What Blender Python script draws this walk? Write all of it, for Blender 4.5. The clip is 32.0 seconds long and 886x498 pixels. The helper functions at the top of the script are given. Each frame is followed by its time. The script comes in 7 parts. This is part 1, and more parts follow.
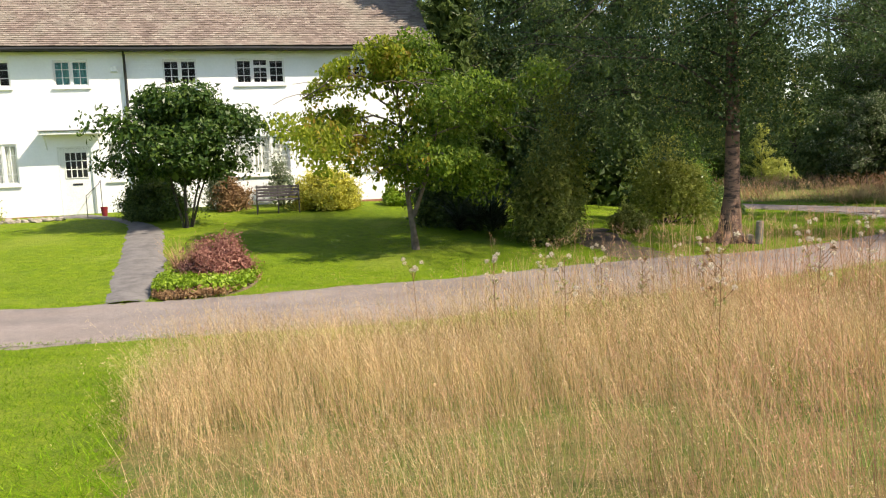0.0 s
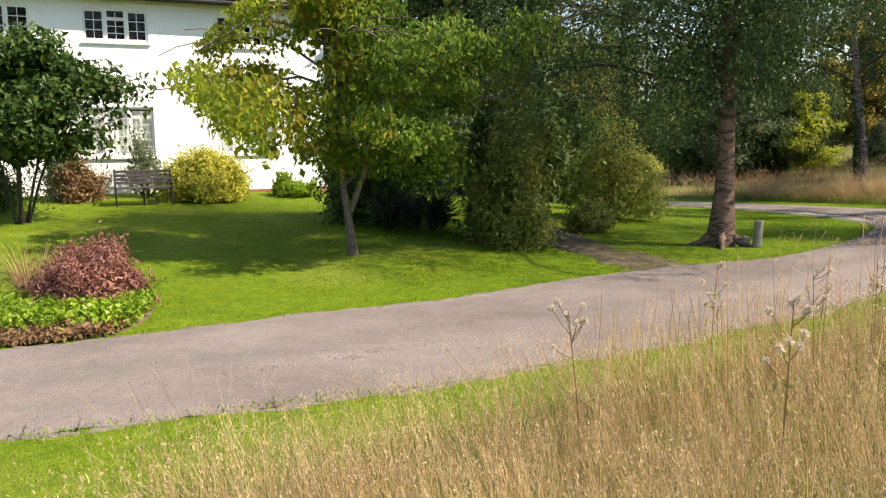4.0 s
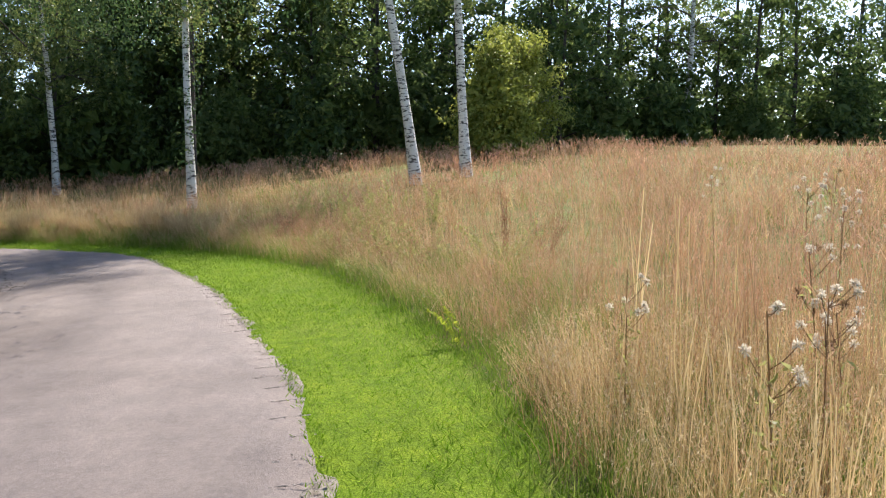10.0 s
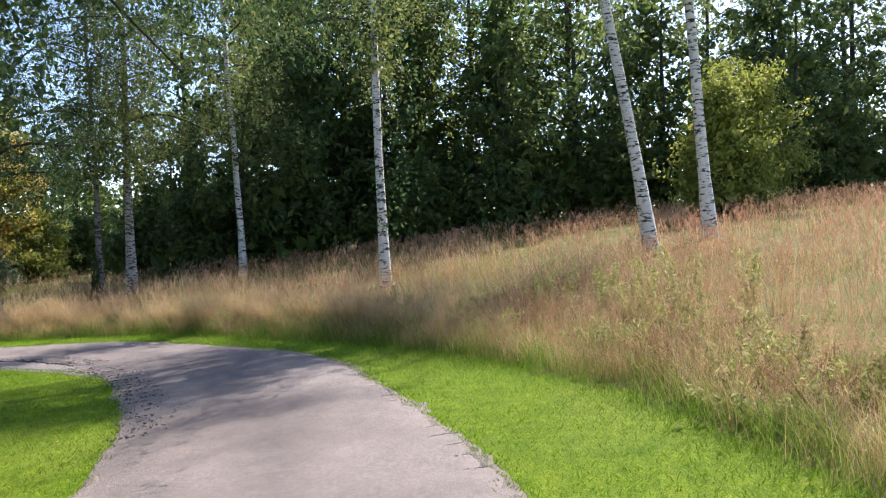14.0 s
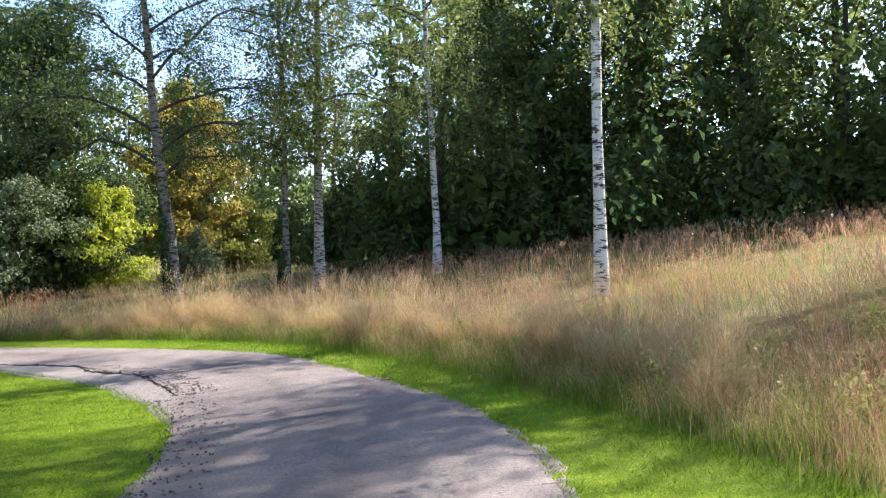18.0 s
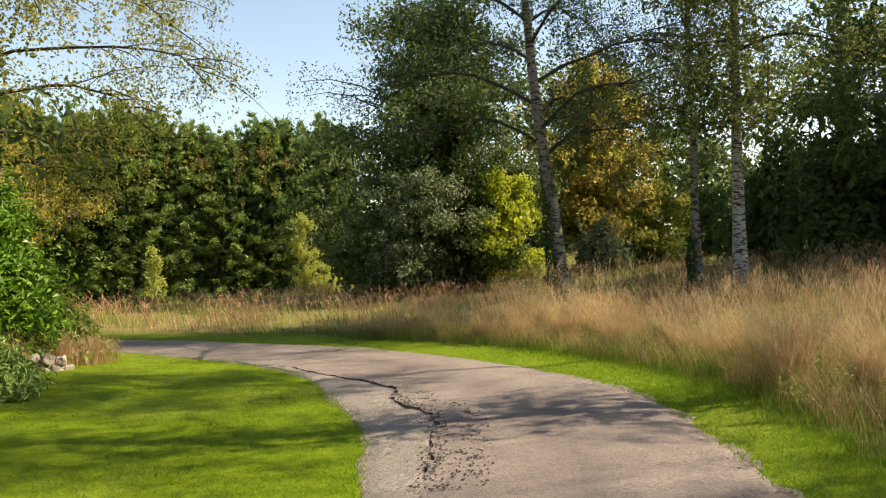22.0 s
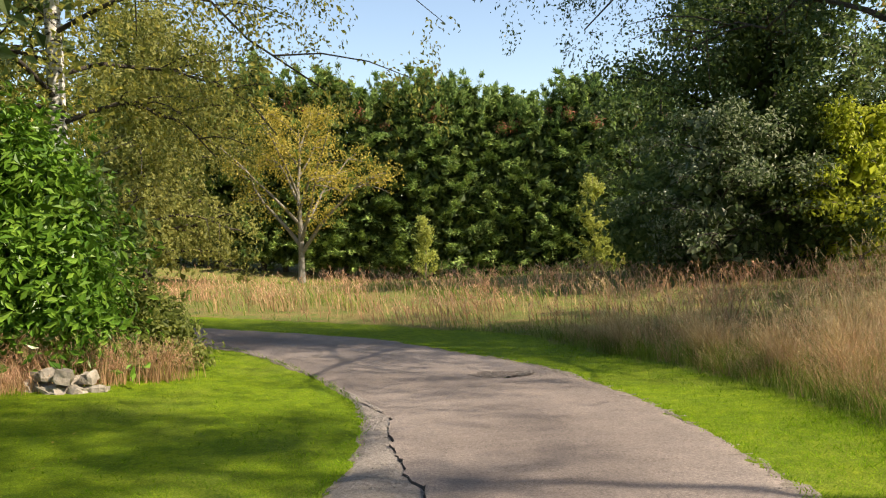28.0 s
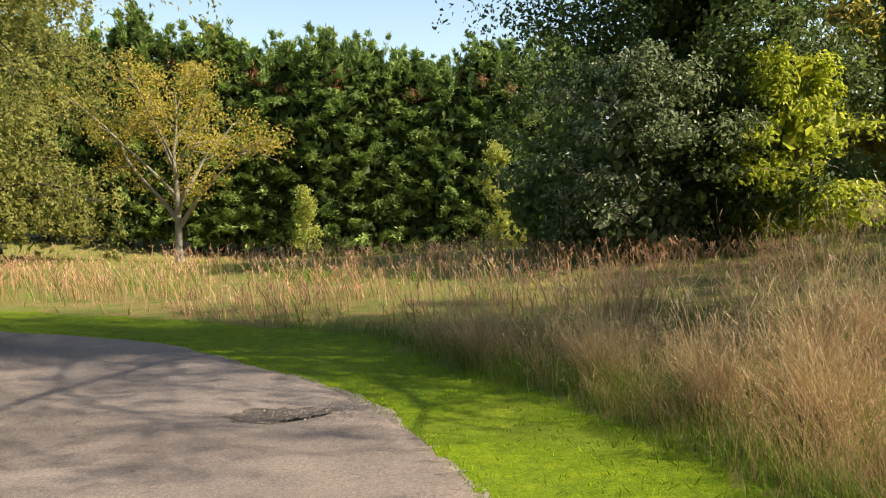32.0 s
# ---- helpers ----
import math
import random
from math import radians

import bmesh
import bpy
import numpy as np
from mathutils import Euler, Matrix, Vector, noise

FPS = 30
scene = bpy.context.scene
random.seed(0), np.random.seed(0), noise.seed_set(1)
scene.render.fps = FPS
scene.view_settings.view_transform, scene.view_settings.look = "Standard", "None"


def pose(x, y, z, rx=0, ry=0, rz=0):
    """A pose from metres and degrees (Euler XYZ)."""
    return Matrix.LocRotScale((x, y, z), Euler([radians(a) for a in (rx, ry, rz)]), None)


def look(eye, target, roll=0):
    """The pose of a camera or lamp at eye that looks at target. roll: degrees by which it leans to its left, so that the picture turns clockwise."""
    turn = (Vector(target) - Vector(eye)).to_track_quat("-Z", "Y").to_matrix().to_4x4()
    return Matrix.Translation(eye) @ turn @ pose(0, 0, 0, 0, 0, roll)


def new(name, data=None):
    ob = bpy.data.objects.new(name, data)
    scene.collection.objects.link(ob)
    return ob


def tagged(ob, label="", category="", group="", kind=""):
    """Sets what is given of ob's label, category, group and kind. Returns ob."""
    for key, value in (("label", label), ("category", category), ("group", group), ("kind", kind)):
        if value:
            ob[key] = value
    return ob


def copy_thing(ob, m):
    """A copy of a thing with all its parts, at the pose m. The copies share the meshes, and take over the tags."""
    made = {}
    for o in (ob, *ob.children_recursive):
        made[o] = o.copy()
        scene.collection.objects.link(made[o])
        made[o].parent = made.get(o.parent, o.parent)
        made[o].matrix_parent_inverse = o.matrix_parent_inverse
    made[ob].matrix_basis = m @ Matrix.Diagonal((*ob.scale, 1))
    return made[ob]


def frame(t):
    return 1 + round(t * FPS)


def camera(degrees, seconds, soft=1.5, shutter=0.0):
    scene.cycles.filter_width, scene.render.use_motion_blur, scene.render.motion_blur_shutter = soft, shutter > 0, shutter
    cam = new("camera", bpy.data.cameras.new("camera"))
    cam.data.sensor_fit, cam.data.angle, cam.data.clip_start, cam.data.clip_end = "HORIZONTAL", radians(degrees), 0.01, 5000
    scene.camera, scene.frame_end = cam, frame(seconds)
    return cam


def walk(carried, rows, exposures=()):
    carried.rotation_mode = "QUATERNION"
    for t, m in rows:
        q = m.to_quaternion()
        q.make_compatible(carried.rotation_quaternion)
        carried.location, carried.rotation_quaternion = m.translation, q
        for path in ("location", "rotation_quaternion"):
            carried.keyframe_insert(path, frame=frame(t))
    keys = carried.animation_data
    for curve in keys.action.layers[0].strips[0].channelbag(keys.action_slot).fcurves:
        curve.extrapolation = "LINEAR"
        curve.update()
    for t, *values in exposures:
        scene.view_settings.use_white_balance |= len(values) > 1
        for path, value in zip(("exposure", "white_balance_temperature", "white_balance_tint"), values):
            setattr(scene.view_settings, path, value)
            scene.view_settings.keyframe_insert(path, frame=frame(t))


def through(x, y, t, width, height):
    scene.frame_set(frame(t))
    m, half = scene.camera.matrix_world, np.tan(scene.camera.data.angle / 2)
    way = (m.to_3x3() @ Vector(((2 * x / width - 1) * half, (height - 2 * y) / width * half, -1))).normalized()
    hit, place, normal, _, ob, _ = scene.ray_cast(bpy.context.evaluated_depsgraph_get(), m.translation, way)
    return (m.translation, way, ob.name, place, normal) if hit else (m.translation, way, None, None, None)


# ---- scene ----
cam = camera(58.0, 32.0, 1.15)

PATH = [
    (0, (-0.125, -0.008, 1.75), (-0.103, 1.976, 1.498), -2.1),
    (0.5, (-0.337, 0.48, 1.699), (-0.371, 2.464, 1.448), -1.4),
    (1, (-0.547, 0.971, 1.679), (-0.557, 2.956, 1.43), -1.4),
    (1.5, (-0.797, 1.462, 1.688), (-0.688, 3.443, 1.434), -1.0),
    (2, (-1.02, 1.91, 1.67), (-0.652, 3.858, 1.408), -0.2),
    (2.5, (-1.169, 2.479, 1.588), (-0.761, 4.419, 1.324), -0.5),
    (4.5, (-2.037, 4.433, 1.471), (-1.609, 6.365, 1.183), -0.4),
    (5, (-2.265, 4.928, 1.42), (-1.878, 6.869, 1.129), 2.5),
    (5.5, (-2.568, 5.415, 1.47), (-2.141, 7.347, 1.178), 1.7),
    (6, (-2.723, 5.986, 1.343), (-2.145, 7.883, 1.084), 1.0),
    (6.5, (-2.662, 6.549, 1.405), (-1.874, 8.371, 1.168), 0.1),
    (7, (-2.706, 7.114, 1.311), (-1.458, 8.659, 1.059), 0.9),
    (7.5, (-2.658, 7.658, 1.247), (-1.196, 9.001, 0.994), -0.4),
    (8, (-2.533, 8.076, 1.192), (-0.642, 8.689, 0.962), -0.5),
    (8.5, (-2.385, 8.450, 1.124), (-0.413, 8.701, 0.896), 1.4),
    (9, (-2.247, 8.813, 1.136), (-0.272, 9.042, 0.915), 1.3),
    (9.5, (-1.968, 9.227, 1.131), (0.015, 9.372, 0.913), 0.7),
    (10, (-1.665, 9.59, 1.077), (0.318, 9.775, 0.9), 0.6),
    (10.5, (-1.243, 10.004, 1.048), (0.729, 10.313, 0.932), -0.1),
    (11, (-0.77, 10.337, 1.003), (1.188, 10.721, 0.872), -1.3),
    (11.5, (-0.251, 10.651, 1.006), (1.689, 11.125, 0.886), -1.2),
    (12, (0.242, 10.948, 0.998), (2.182, 11.418, 0.889), -1.3),
    (12.5, (0.803, 11.241, 1.049), (2.716, 11.816, 0.952), -1.7),
    (13, (1.373, 11.468, 1.0), (3.287, 12.039, 0.917), -1.6),
    (13.5, (2.045, 11.643, 0.998), (3.959, 12.221, 0.977), -1.6),
    (15.5, (4.292, 12.537, 0.987), (6.162, 13.244, 0.989), -2.7),
    (16, (4.806, 12.687, 1.004), (6.645, 13.473, 1.022), -2.1),
    (16.5, (5.424, 12.946, 0.968), (7.26, 13.738, 0.998), 1.8),
    (17, (5.86, 13.115, 0.989), (7.654, 14.0, 1.0), -0.0),
    (17.5, (6.471, 13.428, 0.972), (8.163, 14.495, 0.976), 0.0),
    (18, (6.962, 13.713, 0.987), (8.649, 14.788, 0.992), -0.1),
    (18.5, (7.545, 14.009, 0.955), (9.056, 15.319, 0.968), -0.3),
    (19, (8.068, 14.266, 0.982), (9.565, 15.593, 1.002), -0.3),
    (19.5, (8.626, 14.59, 0.954), (9.992, 16.05, 0.978), -0.6),
    (20, (9.1, 14.93, 0.942), (10.423, 16.43, 0.955), 0.0),
    (20.5, (9.493, 15.203, 0.939), (10.623, 16.853, 0.942), -0.9),
    (21, (9.981, 15.646, 0.929), (10.944, 17.4, 0.931), -0.7),
    (21.5, (10.435, 16.055, 0.928), (11.407, 17.803, 0.921), -1.0),
    (22, (10.899, 16.466, 0.938), (11.81, 18.247, 0.929), -0.9),
    (22.5, (11.326, 16.92, 0.962), (12.24, 18.698, 0.947), -1.3),
    (23, (11.783, 17.298, 0.945), (12.675, 19.088, 0.965), 0.2),
    (23.5, (12.135, 17.731, 0.936), (12.892, 19.582, 0.899), -0.1),
    (24, (12.516, 18.194, 0.948), (13.286, 20.039, 0.892), -1.4),
    (24.5, (12.926, 18.705, 0.946), (13.604, 20.585, 0.882), -1.0),
    (26.5, (14.386, 20.85, 0.808), (14.979, 22.759, 0.744), -1.1),
    (27, (14.694, 21.359, 0.809), (15.022, 23.331, 0.735), -1.6),
    (27.5, (14.971, 21.859, 0.784), (15.299, 23.831, 0.712), -1.5),
    (28, (15.217, 22.277, 0.787), (15.312, 24.274, 0.721), -1.5),
    (28.5, (15.44, 22.837, 0.764), (15.612, 24.828, 0.693), -1.7),
    (29, (15.812, 23.42, 0.681), (16.204, 25.38, 0.599), -0.9),
    (29.5, (16.022, 23.844, 0.659), (16.645, 25.743, 0.576), -0.9),
    (30, (16.215, 24.294, 0.615), (16.945, 26.154, 0.528), -1.1),
    (30.5, (16.402, 24.759, 0.604), (16.909, 26.691, 0.504), -2.0),
    (31, (16.619, 25.379, 0.497), (17.128, 27.31, 0.388), -0.4),
    (31.5, (16.852, 25.842, 0.494), (17.278, 27.793, 0.381), -0.7),
    (32, (16.976, 26.256, 0.513), (17.255, 28.233, 0.387), -1.0),
]
walk(cam, [(t, look(eye, target, roll)) for t, eye, target, roll in PATH], [(0, 0.97, 6900, 12), (1, 0.7, 6900, 12), (2, 0.93, 6900, 12), (5, 1.02, 6900, 12), (6.5, 1.06, 6900, 13), (8, 1.32, 6200, 12), (10, 1.14, 6100, 13), (13, 1.12, 6000, 16), (16, 1.6, 5900, 16), (18, 1.68, 6000, 15), (19, 1.4, 6700, 15), (20, 0.94, 7300, 11), (22, 1.1, 7900, 10), (24, 1.32, 7800, 11), (27, 0.97, 7500, 12), (28, 1.02, 7250, 11), (29, 0.98, 7500, 12), (31, 1.2, 7500, 13), (32, 1.12, 7350, 10)])

# ---- light ----
SUN_AZ, SUN_EL = -20.0, 45.0          # degrees: from +x towards +y, and above the horizon
sun_way = Vector((math.cos(radians(SUN_AZ)) * math.cos(radians(SUN_EL)), math.sin(radians(SUN_AZ)) * math.cos(radians(SUN_EL)), math.sin(radians(SUN_EL))))
world = bpy.data.worlds.new("world")
scene.world = world
world.use_nodes = True
wn = world.node_tree
sky = wn.nodes.new("ShaderNodeTexSky")
sky.sky_type = "NISHITA"
sky.sun_disc = False
sky.sun_elevation = radians(SUN_EL)
sky.sun_rotation = radians(90.0 - SUN_AZ)
sky.air_density, sky.dust_density, sky.ozone_density = 1.0, 0.7, 1.2
wn.links.new(sky.outputs[0], wn.nodes["Background"].inputs[0])
wn.nodes["Background"].inputs[1].default_value = 0.118
sun = new("sun", bpy.data.lights.new("sun", "SUN"))
sun.data.energy, sun.data.angle, sun.data.color = 4.8, radians(0.55), (1.0, 0.91, 0.77)
sun.matrix_world = look(sun_way * 80, (0, 0, 0))


# ---- materials ----
def material(name, rough=0.8, metal=0.0, spec=0.3):
    m = bpy.data.materials.new(name)
    m.use_nodes = True
    b = m.node_tree.nodes["Principled BSDF"]
    b.inputs["Roughness"].default_value, b.inputs["Metallic"].default_value = rough, metal
    b.inputs["Specular IOR Level"].default_value = spec
    return m, m.node_tree.nodes, m.node_tree.links, b


def coords(nodes, links, scale=(1, 1, 1), kind="Object"):
    c, mp = nodes.new("ShaderNodeTexCoord"), nodes.new("ShaderNodeMapping")
    mp.inputs["Scale"].default_value = scale
    links.new(c.outputs[kind], mp.inputs[0])
    return mp.outputs[0]


def ramp(nodes, links, value, *stops):
    r = nodes.new("ShaderNodeValToRGB")
    while len(r.color_ramp.elements) < len(stops):
        r.color_ramp.elements.new(0.5)
    for e, (p, col) in zip(r.color_ramp.elements, stops):
        e.position, e.color = p, (*col, 1)
    links.new(value, r.inputs[0])
    return r.outputs[0]


def mix(nodes, links, fac, a, b, how="MIX"):
    n = nodes.new("ShaderNodeMix")
    n.data_type, n.blend_type = "RGBA", how
    for socket, value in ((n.inputs[0], fac), (n.inputs[6], a), (n.inputs[7], b)):
        if isinstance(value, (int, float)):
            socket.default_value = value
        elif isinstance(value, tuple):
            socket.default_value = (*value, 1)
        else:
            links.new(value, socket)
    return n.outputs[2]


def noise_tex(nodes, links, vec, scale, detail=4.0, rough=0.55):
    n = nodes.new("ShaderNodeTexNoise")
    n.inputs["Scale"].default_value, n.inputs["Detail"].default_value, n.inputs["Roughness"].default_value = scale, detail, rough
    links.new(vec, n.inputs["Vector"])
    return n.outputs["Fac"]


def bump(nodes, links, bsdf, height, strength=0.4, dist=0.02):
    n = nodes.new("ShaderNodeBump")
    n.inputs["Strength"].default_value, n.inputs["Distance"].default_value = strength, dist
    links.new(height, n.inputs["Height"])
    links.new(n.outputs[0], bsdf.inputs["Normal"])


def leafy(name, dark, mid, light, through=0.35, rough=0.5, patch=None, patch_scale=0.35, patch_at=0.6, spec=0.3, mid_scale=0):
    """Leaves or blades: each island its own shade, with patches of another hue, and light passing through."""
    m, n, l, b = material(name, rough, 0, spec)
    g = n.new("ShaderNodeNewGeometry")
    col = ramp(n, l, g.outputs["Random Per Island"], (0.0, dark), (0.5, mid), (1.0, light))
    vec = coords(n, l)
    big = noise_tex(n, l, vec, 0.7, 2)
    col = mix(n, l, 0.55, col, ramp(n, l, big, (0.3, (0.62, 0.62, 0.62)), (0.7, (1.25, 1.25, 1.2))), "MULTIPLY")
    if mid_scale:
        col = mix(n, l, 0.85, col, ramp(n, l, noise_tex(n, l, vec, mid_scale, 5, 0.65), (0.32, (0.58, 0.58, 0.56)), (0.68, (1.3, 1.28, 1.24))), "MULTIPLY")
    if patch:
        far = noise_tex(n, l, vec, patch_scale, 3)
        col = mix(n, l, ramp(n, l, far, (patch_at, (0, 0, 0)), (patch_at + 0.12, (1, 1, 1))), col, patch)
    l.new(col, b.inputs["Base Color"])
    if through:
        t, s = n.new("ShaderNodeBsdfTranslucent"), n.new("ShaderNodeMixShader")
        l.new(col, t.inputs[0])
        s.inputs[0].default_value = through
        l.new(b.outputs[0], s.inputs[1])
        l.new(t.outputs[0], s.inputs[2])
        l.new(s.outputs[0], n["Material Output"].inputs[0])
    return m


def plain(name, a, c, rough=0.7, scale=8.0, bumpy=0.2, metal=0.0, spec=0.3, dist=0.01):
    """A surface of two hues mixed at two scales, with fine relief."""
    m, n, l, b = material(name, rough, metal, spec)
    vec = coords(n, l)
    f1, f2 = noise_tex(n, l, vec, scale, 6, 0.65), noise_tex(n, l, vec, scale * 9, 4)
    col = mix(n, l, ramp(n, l, f1, (0.35, (0, 0, 0)), (0.65, (1, 1, 1))), a, c)
    col = mix(n, l, 0.35, col, ramp(n, l, f2, (0.3, (0.6, 0.6, 0.6)), (0.7, (1.3, 1.3, 1.3))), "MULTIPLY")
    l.new(col, b.inputs["Base Color"])
    bump(n, l, b, f2, bumpy, dist)
    return m


def ground_material():
    """Mown lawn that gives way to the brown floor of the rough; the mesh says where."""
    m, n, l, b = material("lawn_and_rough", 0.9, 0, 0.12)
    vec = coords(n, l)
    f1, f2, f3, f4 = noise_tex(n, l, vec, 0.45, 4), noise_tex(n, l, vec, 5, 5, 0.7), noise_tex(n, l, vec, 70, 3, 0.7), noise_tex(n, l, vec, 1.6, 5, 0.65)
    col = ramp(n, l, f2, (0.25, (0.085, 0.14, 0.007)), (0.5, (0.14, 0.215, 0.009)), (0.75, (0.21, 0.275, 0.014)))
    col = mix(n, l, ramp(n, l, f1, (0.5, (0, 0, 0)), (0.68, (0.6, 0.6, 0.6))), col, (0.22, 0.265, 0.04))
    col = mix(n, l, ramp(n, l, f4, (0.52, (0, 0, 0)), (0.7, (0.5, 0.5, 0.5))), col, (0.085, 0.16, 0.012))
    rough = mix(n, l, ramp(n, l, f4, (0.4, (0, 0, 0)), (0.6, (1, 1, 1))), (0.22, 0.17, 0.075), (0.14, 0.17, 0.045))
    at = n.new("ShaderNodeAttribute")
    at.attribute_name = "wild"
    add = n.new("ShaderNodeMath")
    add.operation = "ADD"
    l.new(at.outputs["Fac"], add.inputs[0])
    l.new(f2, add.inputs[1])
    col = mix(n, l, ramp(n, l, add.outputs[0], (0.85, (0, 0, 0)), (1.15, (1, 1, 1))), col, rough)
    col = mix(n, l, 0.6, col, ramp(n, l, noise_tex(n, l, vec, 16, 5, 0.75), (0.3, (0.55, 0.6, 0.5)), (0.7, (1.35, 1.3, 1.2))), "MULTIPLY")
    col = mix(n, l, 0.75, col, ramp(n, l, f3, (0.3, (0.35, 0.38, 0.35)), (0.7, (1.5, 1.45, 1.35))), "MULTIPLY")
    l.new(col, b.inputs["Base Color"])
    bump(n, l, b, f3, 0.8, 0.03)
    return m


def road_material():
    m, n, l, b = material("old_tarmac", 0.88, 0, 0.25)
    vec = coords(n, l)
    f1, f2, f3 = noise_tex(n, l, vec, 0.35, 4), noise_tex(n, l, vec, 3.0, 6, 0.7), noise_tex(n, l, vec, 160, 3, 0.8)
    col = ramp(n, l, f1, (0.32, (0.17, 0.143, 0.131)), (0.52, (0.235, 0.2, 0.183)), (0.7, (0.275, 0.238, 0.22)))
    at = n.new("ShaderNodeAttribute")
    at.attribute_name = "across"
    wear = ramp(n, l, at.outputs["Fac"], (0.0, (1.3, 1.28, 1.25)), (0.1, (1.02, 1.02, 1.02)), (0.3, (1.1, 1.09, 1.08)), (0.5, (0.8, 0.8, 0.82)), (0.7, (1.1, 1.09, 1.08)), (0.92, (1.0, 1.0, 1.0)), (1.0, (1.32, 1.29, 1.25)))
    col = mix(n, l, ramp(n, l, noise_tex(n, l, vec, 0.5, 3), (0.3, (0.25, 0.25, 0.25)), (0.7, (1, 1, 1))), col, mix(n, l, 1.0, col, wear, "MULTIPLY"))
    col = mix(n, l, 0.5, col, ramp(n, l, f2, (0.3, (0.7, 0.7, 0.72)), (0.7, (1.2, 1.17, 1.15))), "MULTIPLY")
    col = mix(n, l, 0.25, col, ramp(n, l, noise_tex(n, l, vec, 22, 5, 0.75), (0.32, (0.58, 0.58, 0.59)), (0.68, (1.32, 1.3, 1.28))), "MULTIPLY")
    # the stretch beyond the bollards is older and coarser
    sep, add = n.new("ShaderNodeSeparateXYZ"), n.new("ShaderNodeMath")
    add.operation = "MULTIPLY_ADD"
    l.new(vec, sep.inputs[0])
    l.new(sep.outputs[1], add.inputs[0])
    add.inputs[1].default_value = 0.1
    l.new(f1, add.inputs[2])
    wide = n.new("ShaderNodeMapRange")
    wide.inputs["From Min"].default_value, wide.inputs["From Max"].default_value = 1.9, 2.4
    wide.inputs["To Min"].default_value, wide.inputs["To Max"].default_value = 0.25, 0.85
    l.new(add.outputs[0], wide.inputs["Value"])
    old = wide.outputs[0]
    col = mix(n, l, old, col, mix(n, l, 1.0, col, ramp(n, l, noise_tex(n, l, vec, 45, 4, 0.8), (0.34, (0.55, 0.55, 0.55)), (0.66, (1.35, 1.33, 1.31))), "MULTIPLY"))
    col = mix(n, l, 0.45, col, ramp(n, l, f3, (0.35, (0.5, 0.5, 0.5)), (0.65, (1.4, 1.4, 1.38))), "MULTIPLY")
    v = n.new("ShaderNodeTexVoronoi")
    v.feature = "DISTANCE_TO_EDGE"
    v.inputs["Scale"].default_value = 2.2
    wob = n.new("ShaderNodeVectorMath")
    nz = n.new("ShaderNodeTexNoise")
    nz.inputs["Scale"].default_value = 3.0
    l.new(vec, nz.inputs["Vector"])
    l.new(vec, wob.inputs[0])
    l.new(nz.outputs["Color"], wob.inputs[1])
    l.new(wob.outputs[0], v.inputs["Vector"])
    where = ramp(n, l, noise_tex(n, l, vec, 0.28, 2), (0.5, (0, 0, 0)), (0.6, (0.9, 0.9, 0.9)))
    line = ramp(n, l, v.outputs[0], (0.0, (1, 1, 1)), (0.013, (0, 0, 0)))
    crack = mix(n, l, 1.0, mix(n, l, 1.0, where, line, "MULTIPLY"), ramp(n, l, old, (0.3, (0, 0, 0)), (0.75, (1, 1, 1))), "MULTIPLY")
    col = mix(n, l, crack, col, (0.07, 0.06, 0.052))
    l.new(col, b.inputs["Base Color"])
    bump(n, l, b, f3, 0.8, 0.01)
    return m


def brick_paint_material():
    m, n, l, b = material("white_painted_brick", 0.6, 0, 0.3)
    vec = coords(n, l, (1, 1, 1))
    sep, com = n.new("ShaderNodeSeparateXYZ"), n.new("ShaderNodeCombineXYZ")
    l.new(vec, sep.inputs[0])
    l.new(sep.outputs[0], com.inputs[0])
    l.new(sep.outputs[2], com.inputs[1])
    br = n.new("ShaderNodeTexBrick")
    br.inputs["Scale"].default_value = 1.0
    br.inputs["Brick Width"].default_value, br.inputs["Row Height"].default_value = 0.225, 0.075
    br.inputs["Mortar Size"].default_value = 0.006
    br.inputs["Color1"].default_value, br.inputs["Color2"].default_value, br.inputs["Mortar"].default_value = (1, 1, 1, 1), (0.9, 0.9, 0.9, 1), (0.1, 0.1, 0.1, 1)
    l.new(com.outputs[0], br.inputs["Vector"])
    f1, f2 = noise_tex(n, l, vec, 0.8, 5), noise_tex(n, l, vec, 12, 4)
    col = ramp(n, l, f1, (0.3, (0.83, 0.83, 0.82)), (0.6, (0.89, 0.89, 0.89)))
    col = mix(n, l, 0.25, col, ramp(n, l, f2, (0.3, (0.85, 0.85, 0.85)), (0.7, (1.05, 1.05, 1.05))), "MULTIPLY")
    l.new(col, b.inputs["Base Color"])
    bump(n, l, b, br.outputs["Color"], 0.35, 0.006)
    return m


def birch_material(name, pale, grey, mark, amount):
    m, n, l, b = material(name, 0.75, 0, 0.25)
    vec = coords(n, l, (1.3, 1.3, 4.5))
    f1, f2 = noise_tex(n, l, vec, 3.4, 6, 0.7), noise_tex(n, l, vec, 1.4, 3)
    col = mix(n, l, f2, pale, grey)
    col = mix(n, l, ramp(n, l, f1, (amount, (0, 0, 0)), (amount + 0.06, (1, 1, 1))), col, mark)
    l.new(col, b.inputs["Base Color"])
    bump(n, l, b, f1, 0.6, 0.02)
    return m


